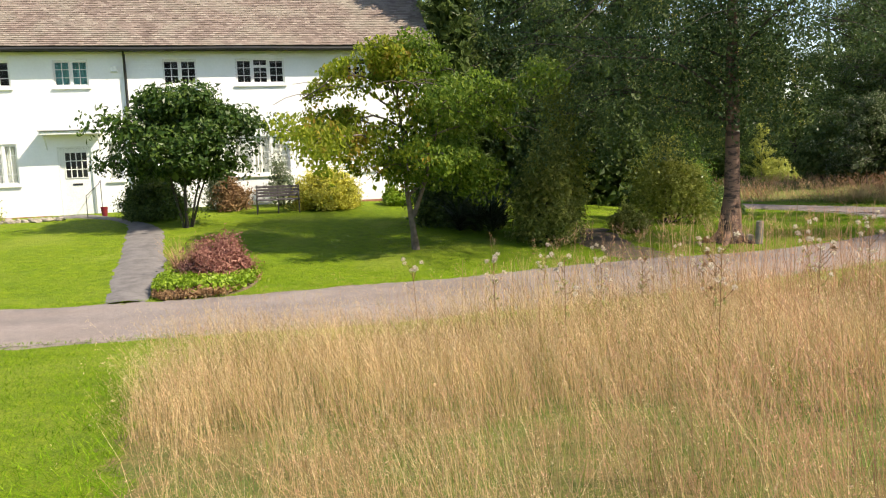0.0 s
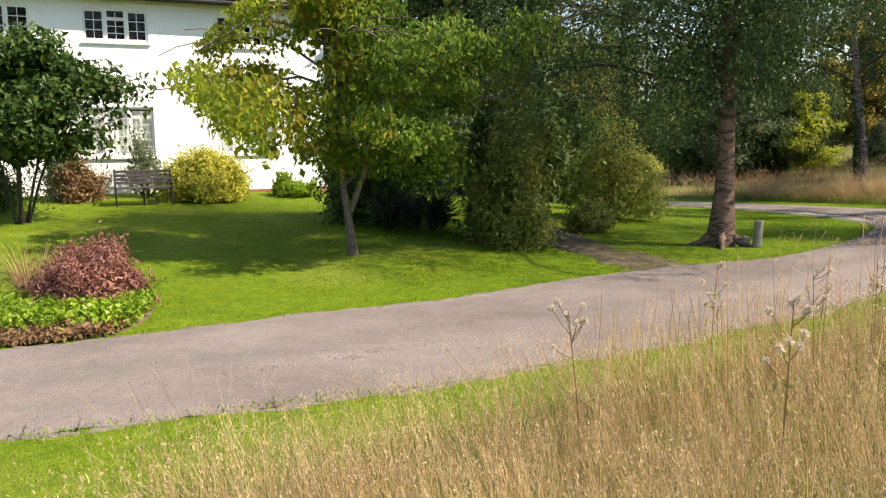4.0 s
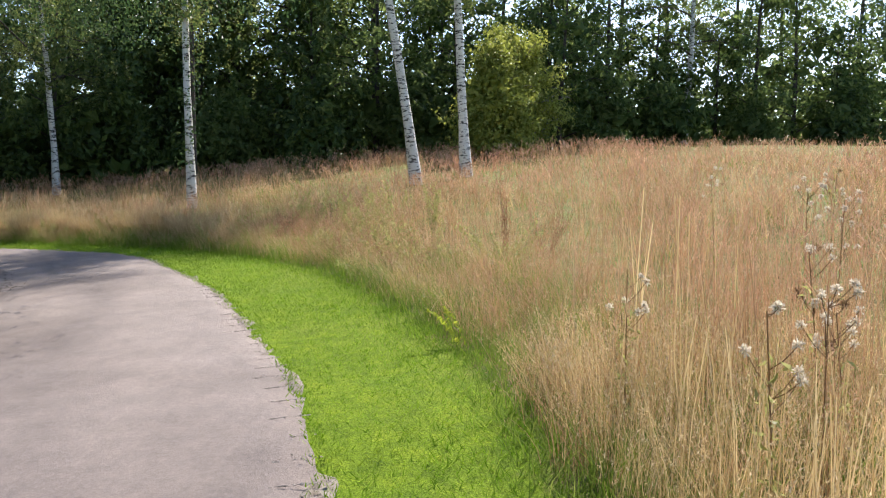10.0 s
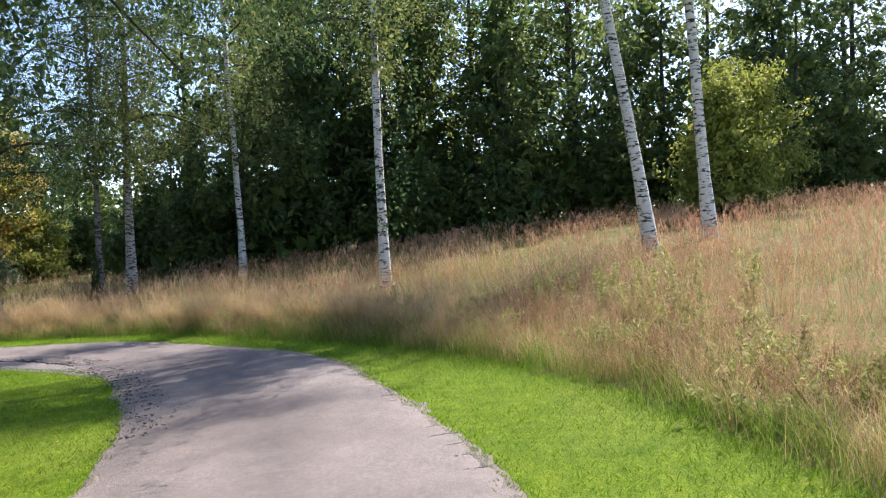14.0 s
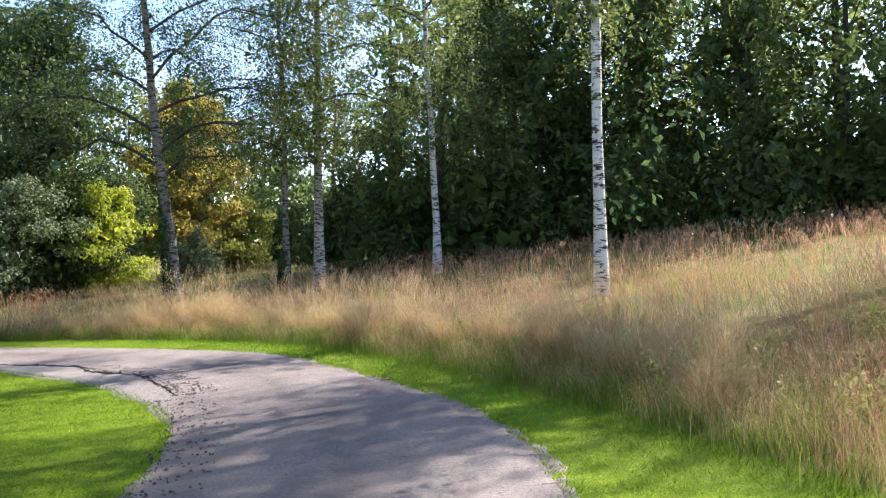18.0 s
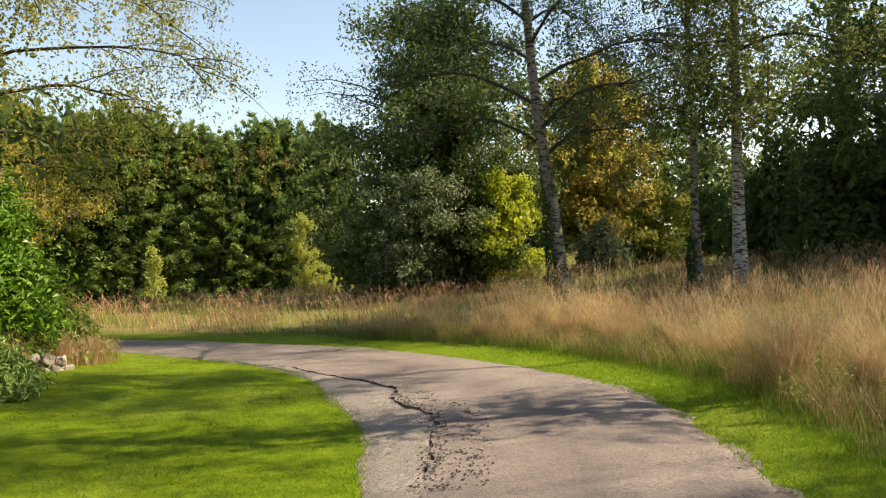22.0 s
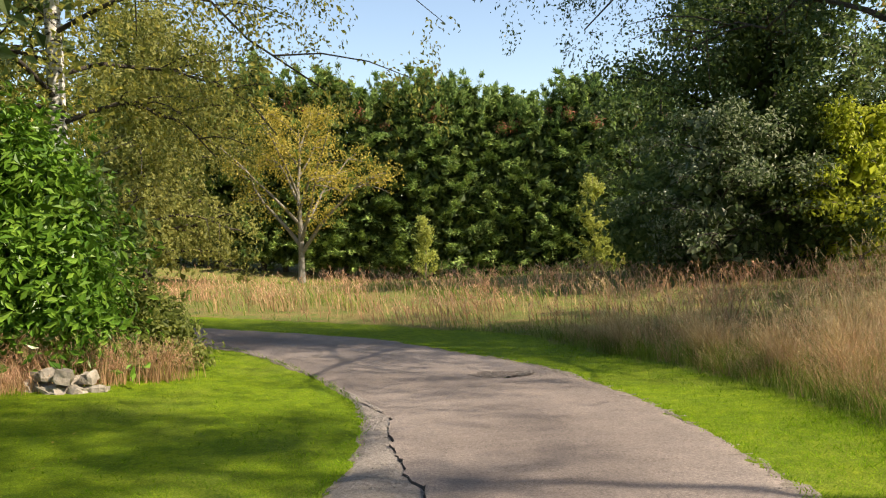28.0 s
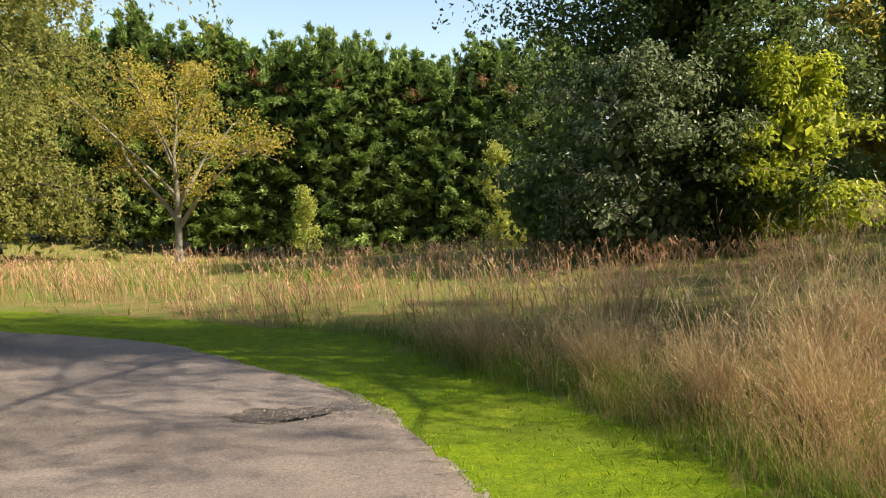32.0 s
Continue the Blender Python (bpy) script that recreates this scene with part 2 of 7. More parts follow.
def tile_material():
    m, n, l, b = material("clay_roof_tiles", 0.85, 0, 0.2)
    g = n.new("ShaderNodeNewGeometry")
    col = ramp(n, l, g.outputs["Random Per Island"], (0.0, (0.155, 0.118, 0.1)), (0.4, (0.205, 0.16, 0.135)), (0.8, (0.245, 0.192, 0.162)), (1.0, (0.3, 0.25, 0.21)))
    vec = coords(n, l)
    f1, f2 = noise_tex(n, l, vec, 0.9, 5), noise_tex(n, l, vec, 30, 3)
    col = mix(n, l, ramp(n, l, f1, (0.45, (0, 0, 0)), (0.7, (0.7, 0.7, 0.7))), col, (0.27, 0.25, 0.2))
    col = mix(n, l, 0.4, col, ramp(n, l, f2, (0.3, (0.6, 0.6, 0.6)), (0.7, (1.3, 1.3, 1.3))), "MULTIPLY")
    l.new(col, b.inputs["Base Color"])
    bump(n, l, b, f2, 0.4, 0.01)
    return m


def glass_material():
    m, n, l, b = material("window_glass", 0.02, 0, 0.5)
    b.inputs["Transmission Weight"].default_value, b.inputs["IOR"].default_value = 1.0, 1.2
    b.inputs["Base Color"].default_value = (0.93, 0.97, 0.96, 1)
    return m


GROUND, ROAD, WALL, TILES, GLASS = ground_material(), road_material(), brick_paint_material(), tile_material(), glass_material()
SOIL = plain("dry_gritty_soil", (0.16, 0.13, 0.1), (0.3, 0.26, 0.215), 0.95, 14, 0.8, dist=0.02)
EARTH = plain("bare_earth", (0.09, 0.065, 0.045), (0.17, 0.125, 0.08), 0.95, 6, 0.6, dist=0.03)
GRAVEL = plain("loose_gravel", (0.2, 0.17, 0.15), (0.36, 0.32, 0.29), 0.9, 35, 0.9, dist=0.015)
STONE = plain("grey_sandstone", (0.2, 0.175, 0.14), (0.34, 0.3, 0.25), 0.9, 7, 0.5)
PATH_M = plain("path_tarmac", (0.12, 0.11, 0.105), (0.19, 0.175, 0.165), 0.9, 4, 0.4)
PAINT = plain("white_gloss_paint", (0.8, 0.8, 0.78), (0.74, 0.74, 0.71), 0.35, 3, 0.05, spec=0.5)
BLACK = plain("dark_painted_iron", (0.02, 0.02, 0.021), (0.035, 0.034, 0.032), 0.5, 5, 0.1)
BRICK_R = plain("red_brick_plinth", (0.26, 0.11, 0.07), (0.34, 0.17, 0.11), 0.9, 9, 0.4)
# indoor shade is put into this near-black colour, so the windows read dark
SHADE_IN = plain("darkened_room", (0.022, 0.021, 0.02), (0.035, 0.032, 0.03), 0.9, 1, 0.0)
NET = plain("net_curtain", (0.72, 0.72, 0.68), (0.62, 0.62, 0.58), 0.9, 14, 0.1)
BENCH_W = plain("weathered_bench_wood", (0.055, 0.047, 0.05), (0.1, 0.09, 0.092), 0.8, 6, 0.3)
POST_W = plain("silvered_post_wood", (0.33, 0.3, 0.26), (0.2, 0.18, 0.155), 0.9, 9, 0.6, dist=0.02)
BARK = plain("brown_bark", (0.115, 0.075, 0.055), (0.2, 0.14, 0.105), 0.95, 7, 1.0, dist=0.05)
BARK_D = plain("dark_bark", (0.05, 0.042, 0.035), (0.095, 0.08, 0.066), 0.95, 6, 1.0, dist=0.05)
BARK_G = plain("grey_bark", (0.17, 0.15, 0.12), (0.27, 0.25, 0.21), 0.9, 8, 0.7, dist=0.03)
BARK_M = plain("grey_brown_bark", (0.1, 0.078, 0.062), (0.19, 0.155, 0.125), 0.95, 9, 0.8, dist=0.02)
BIRCH = birch_material("white_birch_bark", (0.72, 0.69, 0.65), (0.5, 0.48, 0.45), (0.035, 0.03, 0.028), 0.515)
BIRCH_OLD = birch_material("old_birch_bark", (0.56, 0.52, 0.48), (0.32, 0.29, 0.26), (0.045, 0.038, 0.032), 0.49)
BIRCH_DK = birch_material("dark_old_birch_bark", (0.3, 0.27, 0.245), (0.14, 0.125, 0.11), (0.035, 0.03, 0.027), 0.5)
BIRCH_BR = birch_material("brown_birch_bark", (0.23, 0.14, 0.1), (0.15, 0.095, 0.07), (0.06, 0.042, 0.035), 0.5)
L_BIRCH = leafy("birch_leaves", (0.1, 0.13, 0.038), (0.155, 0.19, 0.055), (0.25, 0.27, 0.085), 0.6, 0.45)
L_BIRCH_A = leafy("dark_birch_leaves", (0.036, 0.072, 0.025), (0.06, 0.105, 0.036), (0.115, 0.165, 0.056), 0.45, 0.4)
L_OLIVE = leafy("olive_willow_leaves", (0.17, 0.19, 0.05), (0.28, 0.29, 0.08), (0.44, 0.42, 0.13), 0.6, 0.5)
L_BIRCH_Y = leafy("yellowing_birch_leaves", (0.15, 0.18, 0.04), (0.25, 0.26, 0.055), (0.46, 0.4, 0.08), 0.55, 0.5)
L_MAPLE = leafy("maple_leaves", (0.17, 0.235, 0.02), (0.27, 0.34, 0.03), (0.46, 0.48, 0.06), 0.78, 0.5, (0.42, 0.27, 0.045), 1.6, 0.55)
L_MAPLE_G = leafy("shaded_green_maple_leaves", (0.09, 0.16, 0.018), (0.15, 0.24, 0.028), (0.28, 0.36, 0.05), 0.62, 0.5)
L_MAG = leafy("magnolia_leaves", (0.025, 0.06, 0.01), (0.045, 0.09, 0.015), (0.1, 0.155, 0.026), 0.3, 0.4)
L_OAK = leafy("dark_oak_leaves", (0.048, 0.08, 0.022), (0.085, 0.13, 0.034), (0.165, 0.215, 0.06), 0.48, 0.5)
L_WOOD = leafy("woodland_leaves", (0.09, 0.135, 0.04), (0.15, 0.205, 0.062), (0.25, 0.3, 0.1), 0.68, 0.55, (0.14, 0.16, 0.04), 0.25)
L_CYP = leafy("leyland_sprays", (0.085, 0.15, 0.04), (0.19, 0.29, 0.075), (0.38, 0.48, 0.13), 0.24, 0.6, (0.22, 0.2, 0.06), 0.3, 0.68)
L_DEAD = leafy("dead_spray", (0.22, 0.07, 0.045), (0.34, 0.12, 0.07), (0.44, 0.2, 0.1), 0.2, 0.7)
L_ORANGE = leafy("rusty_chestnut_leaves", (0.27, 0.21, 0.05), (0.44, 0.34, 0.085), (0.58, 0.48, 0.13), 0.65, 0.5, (0.28, 0.31, 0.05), 0.6, 0.5)
L_BRIGHT = leafy("golden_elder_leaves", (0.24, 0.3, 0.03), (0.4, 0.46, 0.045), (0.58, 0.6, 0.08), 0.55, 0.5)
L_LAUREL = leafy("glossy_laurel_leaves", (0.06, 0.14, 0.015), (0.11, 0.225, 0.025), (0.2, 0.33, 0.045), 0.32, 0.28)
L_SHRUB = leafy("shrub_leaves", (0.13, 0.165, 0.045), (0.225, 0.265, 0.065), (0.4, 0.42, 0.12), 0.66, 0.5)
L_GREY = leafy("grey_green_leaves", (0.1, 0.14, 0.07), (0.17, 0.21, 0.11), (0.29, 0.33, 0.2), 0.35, 0.4)
# the pale end stands for sunlit highlights, put into the leaf colour
L_PALE = leafy("highlight_flecked_leaves", (0.06, 0.1, 0.035), (0.11, 0.155, 0.055), (0.4, 0.44, 0.28), 0.45, 0.4)
L_LIME = leafy("lime_leaves", (0.17, 0.2, 0.035), (0.28, 0.31, 0.06), (0.42, 0.43, 0.1), 0.5, 0.5)
L_GOLD = leafy("variegated_gold_leaves", (0.36, 0.34, 0.04), (0.58, 0.54, 0.07), (0.74, 0.7, 0.16), 0.35, 0.45, (0.18, 0.25, 0.035), 2.5, 0.6)
L_RED = leafy("purple_heather_leaves", (0.2, 0.075, 0.06), (0.32, 0.14, 0.11), (0.46, 0.25, 0.19), 0.3, 0.6)
L_COVER = leafy("ground_cover_leaves", (0.14, 0.22, 0.015), (0.22, 0.34, 0.022), (0.34, 0.44, 0.05), 0.4, 0.45)
L_BROWN = leafy("brown_stem_leaves", (0.16, 0.085, 0.04), (0.25, 0.15, 0.07), (0.36, 0.23, 0.12), 0.3, 0.6)
L_YUCCA = leafy("dark_sword_leaves", (0.015, 0.028, 0.014), (0.028, 0.045, 0.02), (0.055, 0.075, 0.035), 0.1, 0.35)
L_IVY = leafy("ivy_leaves", (0.02, 0.05, 0.012), (0.035, 0.075, 0.018), (0.06, 0.11, 0.03), 0.15, 0.4)
G_DRY = leafy("dry_grass_stems", (0.29, 0.165, 0.085), (0.48, 0.295, 0.16), (0.66, 0.45, 0.26), 0.3, 0.75, (0.47, 0.255, 0.155), 0.3, 0.52, mid_scale=2.2)
G_HEAD = leafy("grass_panicles", (0.48, 0.245, 0.155), (0.66, 0.385, 0.25), (0.8, 0.56, 0.39), 0.26, 0.85, (0.58, 0.31, 0.2), 0.3, 0.52, mid_scale=2.2)
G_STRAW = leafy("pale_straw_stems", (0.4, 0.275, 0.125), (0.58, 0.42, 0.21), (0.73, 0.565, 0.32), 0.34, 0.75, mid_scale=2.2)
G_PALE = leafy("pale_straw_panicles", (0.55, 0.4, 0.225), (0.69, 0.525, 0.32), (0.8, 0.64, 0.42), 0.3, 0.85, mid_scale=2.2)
G_GREEN = leafy("green_grass_blades", (0.09, 0.15, 0.018), (0.16, 0.24, 0.03), (0.28, 0.34, 0.065), 0.45, 0.6, spec=0.15)
G_LAWN = leafy("lawn_blades", (0.088, 0.183, 0.006), (0.15, 0.278, 0.01), (0.262, 0.395, 0.02), 0.36, 0.7, (0.25, 0.295, 0.035), 0.5, 0.62, spec=0.08)
DOWN = leafy("thistle_down", (0.5, 0.41, 0.31), (0.74, 0.66, 0.54), (0.86, 0.81, 0.7), 0.45, 0.9, spec=0.05)
CHIPS = plain("pale_chippings", (0.17, 0.15, 0.135), (0.38, 0.34, 0.31), 0.9, 40, 0.4)
TEAL = plain("teal_curtain", (0.1, 0.3, 0.29), (0.16, 0.4, 0.38), 0.9, 5, 0.1)
WEED = leafy("weed_leaves", (0.24, 0.24, 0.08), (0.36, 0.36, 0.12), (0.52, 0.5, 0.2), 0.5, 0.55)
DOCK = leafy("brown_dock_seed", (0.22, 0.1, 0.06), (0.33, 0.16, 0.095), (0.44, 0.25, 0.15), 0.35, 0.8)


# ---- mesh helpers ----
class Geo:
    """Gathers vertices, quads and triangles, each with a material slot, and turns them into a mesh."""

    def __init__(self):
        self.v, self.f, self.n, self.m, self.count = [], [], [], [], 0

    def add(self, verts, faces, slot=0):
        verts, faces = np.asarray(verts, np.float32).reshape(-1, 3), np.asarray(faces, np.int32)
        if len(faces) == 0:
            return self
        self.v.append(verts)
        self.f.append((faces + self.count).ravel())
        self.n.append(np.full(len(faces), faces.shape[1], np.int32))
        self.m.append(np.full(len(faces), slot, np.int32))
        self.count += len(verts)
        return self

    def mesh(self, name, mats, smooth=False):
        me = bpy.data.meshes.new(name)
        v, f, n, s = np.concatenate(self.v), np.concatenate(self.f), np.concatenate(self.n), np.concatenate(self.m)
        me.vertices.add(len(v))
        me.vertices.foreach_set("co", v.ravel())
        me.loops.add(len(f))
        me.loops.foreach_set("vertex_index", f)
        me.polygons.add(len(n))
        me.polygons.foreach_set("loop_start", np.concatenate([[0], np.cumsum(n)[:-1]]).astype(np.int32))
        for mat in mats if isinstance(mats, (list, tuple)) else [mats]:
            me.materials.append(mat)
        me.polygons.foreach_set("material_index", s)
        me.polygons.foreach_set("use_smooth", np.full(len(n), smooth))
        me.update(calc_edges=True)
        return me


def part(name, geo, mats, parent=None, label="", smooth=False):
    """One mesh object, from a Geo, a bmesh or a mesh, under a thing or a part."""
    if isinstance(geo, Geo):
        geo = geo.mesh(name, mats, smooth)
    elif isinstance(geo, bmesh.types.BMesh):
        bm, geo = geo, bpy.data.meshes.new(name)
        for fc in bm.faces:
            fc.smooth = smooth
        bm.to_mesh(geo)
        bm.free()
        for mat in mats if isinstance(mats, (list, tuple)) else [mats]:
            geo.materials.append(mat)
    ob = new(name, geo)
    if parent is not None:
        ob.parent = parent
    return tagged(ob, label)


def thing(name, place, label, category, group="", turn=0.0, kind=""):
    e = new(name)
    e.empty_display_size = 0.2
    e.matrix_basis = pose(*place, 0, 0, turn)
    return tagged(e, label, category, group, kind)


def box(bm, x0, x1, y0, y1, z0, z1, bevel=0.0):
    made = bmesh.ops.create_cube(bm, size=1.0, matrix=Matrix.Translation(((x0 + x1) / 2, (y0 + y1) / 2, (z0 + z1) / 2)) @ Matrix.Diagonal((x1 - x0, y1 - y0, z1 - z0, 1)))
    if bevel:
        edges = list({e for v in made["verts"] for e in v.link_edges})
        bmesh.ops.bevel(bm, geom=edges, offset=bevel, segments=2, affect="EDGES", profile=0.6)
    return bm


def boxed(x0, x1, y0, y1, z0, z1, bevel=0.0):
    return box(bmesh.new(), x0, x1, y0, y1, z0, z1, bevel)


def tube(points, radii, sides=7, wob=0.0, rng=None):
    """A tapered tube along points."""
    p, r = np.asarray(points, float), np.asarray(radii, float)
    d = np.gradient(p, axis=0)
    d /= np.linalg.norm(d, axis=1)[:, None] + 1e-9
    ref = np.where(np.abs(d[:, 2:3]) > 0.9, [[1.0, 0, 0]], [[0, 0, 1.0]])
    a = np.cross(d, ref)
    a /= np.linalg.norm(a, axis=1)[:, None] + 1e-9
    b = np.cross(d, a)
    ang = np.arange(sides) * 2 * np.pi / sides
    rr = r[:, None] * np.ones(sides)
    if wob and rng is not None:
        rr = rr * (1 + wob * rng.normal(size=rr.shape))
    v = p[:, None] + rr[..., None] * (np.cos(ang)[None, :, None] * a[:, None] + np.sin(ang)[None, :, None] * b[:, None])
    n = len(p)
    i, j = np.meshgrid(np.arange(n - 1), np.arange(sides), indexing="ij")
    k = (j + 1) % sides
    q = np.stack([i * sides + j, i * sides + k, (i + 1) * sides + k, (i + 1) * sides + j], -1).reshape(-1, 4)
    return v.reshape(-1, 3), q


def unit(a):
    return a / (np.linalg.norm(a, axis=-1, keepdims=True) + 1e-9)


def leaves(c, size, rng, droop=0.3, wide=0.55, fold=0.15, spread=0.35, out=None):
    """A folded, pointed leaf at each centre."""
    c = np.asarray(c, float)
    n = len(c)
    s = size * (1 + spread * rng.uniform(-1, 1, n))[:, None]
    a = rng.normal(size=(n, 3))
    a[:, 2] -= droop * 2
    a = unit(a)
    b = unit(np.cross(a, rng.normal(size=(n, 3))))
    nn = np.cross(a, b)
    if out is not None:
        nn = unit(unit(out) + rng.normal(size=(n, 3)) * 0.55)
        a = unit(np.cross(nn, rng.normal(size=(n, 3))) - np.array([0, 0, 1.0]) * droop)
        b = unit(np.cross(a, nn))
        nn = np.cross(b, a)
    v = np.stack([c - a * s * 0.5, c + b * s * wide * 0.5 + nn * s * fold, c + a * s * 0.5, c - b * s * wide * 0.5 + nn * s * fold], 1)
    return v.reshape(-1, 3), np.arange(4 * n).reshape(-1, 4)


def blades(base, h, lean, way, w, rng, seg=2, tip=0.15):
    """Bent strips that stand on the bases; lean: how far the tip goes along way."""
    n = len(base)
    face = rng.uniform(0, 2 * np.pi, n)
    side = np.stack([np.cos(face), np.sin(face), 0 * face], -1)
    rows = []
    for k in range(seg + 1):
        s = k / seg
        p = base + np.concatenate([way * (lean * s**1.8)[:, None], (h * s * (1 - 0.12 * s))[:, None]], 1)
        half = (w * 0.5 * (1 - (1 - tip) * s))[:, None]
        rows += [p - side * half, p + side * half]
    v = np.stack(rows, 1)
    m = 2 * (seg + 1)
    q = np.concatenate([[[2 * k, 2 * k + 1, 2 * k + 3, 2 * k + 2]] for k in range(seg)])
    f = (np.arange(n)[:, None, None] * m + q[None]).reshape(-1, 4)
    return v.reshape(-1, 3), f, (v[:, -1] + v[:, -2]) / 2


def slivers(p, length, w, rng, count, up=0.6, open_=0.7):
    """Fine triangles that fan out from points, as a panicle."""
    n = len(p)
    p = np.repeat(p, count, 0)
    d = rng.normal(size=(n * count, 3)) * open_
    d[:, 2] = np.abs(d[:, 2]) + up
    d = unit(d)
    l = np.repeat(length, count)[:, None] * rng.uniform(0.5, 1.1, (n * count, 1))
    start = p - np.array([0, 0, 1.0]) * l * rng.uniform(0, 1.2, (n * count, 1))
    b = unit(np.cross(d, rng.normal(size=(n * count, 3)))) * np.repeat(w, count)[:, None]
    v = np.stack([start, start + d * l + b, start + d * l - b * 0.3], 1)
    return v.reshape(-1, 3), np.arange(3 * n * count).reshape(-1, 3)


def specks(p, length, wide, speck, rng, count):
    """A loose panicle under each tip: a cloud of small seeds, broad below and narrow above."""
    n = len(p)
    u = rng.uniform(0, 1, (n, count))
    az = rng.uniform(0, 2 * np.pi, (n, count))
    rad = wide * (0.15 + 0.85 * np.sin(np.pi * np.clip(u * 0.9 + 0.12, 0, 1))) * rng.uniform(0.1, 1, (n, count))
    c = p[:, None] + np.stack([rad * np.cos(az), rad * np.sin(az), -length[:, None] * (1 - u) * 1.0 + 0.02], -1)
    d = unit(rng.normal(size=(n, count, 3)) * 0.6 + (0, 0, 0.8))
    b = unit(np.cross(d, rng.normal(size=(n, count, 3))))
    s = speck * rng.uniform(0.6, 1.4, (n, count, 1))
    v = np.stack([c - d * s + b * s * 0.3, c - d * s - b * s * 0.3, c + d * s * 1.4], 2)
    return v.reshape(-1, 3), np.arange(3 * n * count).reshape(-1, 3)


def inside(px, py, poly):
    """Which points lie in a polygon."""
    res = np.zeros(len(px), bool)
    x0, y0 = poly[-1]
    for x1, y1 in poly:
        hit = ((y0 > py) != (y1 > py)) & (px < (x1 - x0) * (py - y0) / (y1 - y0 + 1e-12) + x0)
        res ^= hit
        x0, y0 = x1, y1
    return res


def smooth_line(points, step=0.3):
    """A Catmull-Rom line through points, at even steps."""
    p = np.asarray(points, float)
    p = np.concatenate([[2 * p[0] - p[1]], p, [2 * p[-1] - p[-2]]])
    out = []
    for i in range(1, len(p) - 2):
        k = max(2, int(np.linalg.norm(p[i + 1] - p[i]) / step))
        s = np.arange(k)[:, None] / k
        out.append(0.5 * (2 * p[i] + (p[i + 1] - p[i - 1]) * s + (2 * p[i - 1] - 5 * p[i] + 4 * p[i + 1] - p[i + 2]) * s**2 + (3 * p[i] - p[i - 1] - 3 * p[i + 1] + p[i + 2]) * s**3))
    return np.concatenate(out + [p[-2:-1]])


def to_line(x, y, line):
    """Distance from points to the nearest point of a line."""
    best = np.full(len(x), 1e9)
    for a, b in line:
        best = np.minimum(best, (x - a) ** 2 + (y - b) ** 2)
    return np.sqrt(best)


# ---- the lie of the land ----
HILL_X, HILL_Y, HILL_R = (-14, -2, 10, 22, 36), (0, 12, 24, 38, 56, 76), 13.0
HILLS = (0.039, -0.209, -1.226, -1.241, -2.246, -0.796, -0.822, -1.556, 1.811, 1.707, -1.306, -0.214, 1.317, -0.873, -1.091,
         -2.384, -0.614, -1.125, -0.856, 0.123, -0.309, -0.581, 0.48, -3.054, 2.208, -0.36, 0.167, -0.511, -1.323, -1.816)


def land(x, y):
    """Height of the ground."""
    x, y = np.asarray(x, float), np.asarray(y, float)
    z = 1.826 + 0 * x
    for k, c in enumerate(HILLS):
        z = z + c * np.exp(-((x - HILL_X[k // 6]) ** 2 + (y - HILL_Y[k % 6]) ** 2) / (2 * HILL_R**2))
    fall = np.clip((y - 66) / 16, 0, 1) * np.clip((42 - x) / 8, 0, 1)
    return z - 1.1 * np.exp(-((x - 30) ** 2 + y**2) / 162.0) - 1.7 * fall * fall * (3 - 2 * fall)


def on_land(xy, up=0.0):
    xy = np.asarray(xy, float)
    return np.concatenate([xy, (land(xy[:, 0], xy[:, 1]) + up)[:, None]], 1)


def spot(x, y, up=0.0):
    return (x, y, float(land(x, y)) + up)


LEFT_EDGE = smooth_line([(-16, 10.6), (-11, 10.8), (-6.4, 11.3), (-5, 11.6), (-3.3, 12.05), (-1.9, 12.6), (0.2, 13.2), (1.8, 13.95), (3.7, 14.75), (5.1, 15.05), (6.1, 15.3), (7.55, 16.1),
                         (9.1, 17.2), (11.2, 19.1), (12.4, 20.6), (13.1, 22.2), (13.8, 24.0), (14.3, 26.4), (14.75, 29), (14.6, 31.4), (13.7, 33.9), (12.45, 36), (11.3, 36.8), (7, 38.2), (0, 39.4)])
RIGHT_EDGE = smooth_line([(-16, 8.0), (-11, 8.3), (-5, 8.95), (-3.7, 9.2), (-2.4, 9.45), (-0.9, 9.7), (0.45, 10.1), (1.6, 10.4), (3.55, 11.1), (5.2, 11.9), (7.5, 13.1), (9.4, 14.3),
                          (11.4, 15.7), (12.7, 16.75), (13.9, 18.2), (15.4, 20.6), (16.5, 22.5), (17.3, 24.4), (17.7, 27), (17.85, 29.2), (17.7, 31.5), (17.1, 33.9), (15.8, 36.1), (13.8, 38.3), (8, 40.4), (0, 41.8)])
MOW_LINE = smooth_line([(1.0, -14), (0.6, -5), (0.15, 0), (-1.1, 2.6), (-2.05, 4.6), (-2.5, 6.2), (-2.4, 7.65), (-1.2, 8.35), (0.3, 8.85), (2.2, 9.3), (4.1, 9.75), (6.3, 10.65), (9.3, 12.1), (11.6, 13.95), (13, 15.4),
                        (14.7, 17.7), (16.6, 20.7), (18.2, 23.6), (19.1, 26.9), (19.4, 29.5), (19.35, 31.6), (18.85, 33.6), (18.0, 36.2), (17.6, 37.7), (15.7, 39.4), (13.2, 40.9), (8, 43), (0, 44.5), (-12, 45.5)])
MEADOW = [tuple(p) for p in MOW_LINE[::3]] + [(-12, 130), (140, 130), (140, -90), (2, -90)]
WALKED = smooth_line([(eye[0], eye[1]) for t, eye, target, roll in PATH], 0.5)


def axis(*runs):
    return np.concatenate([np.arange(a, b, s) for a, b, s in runs])


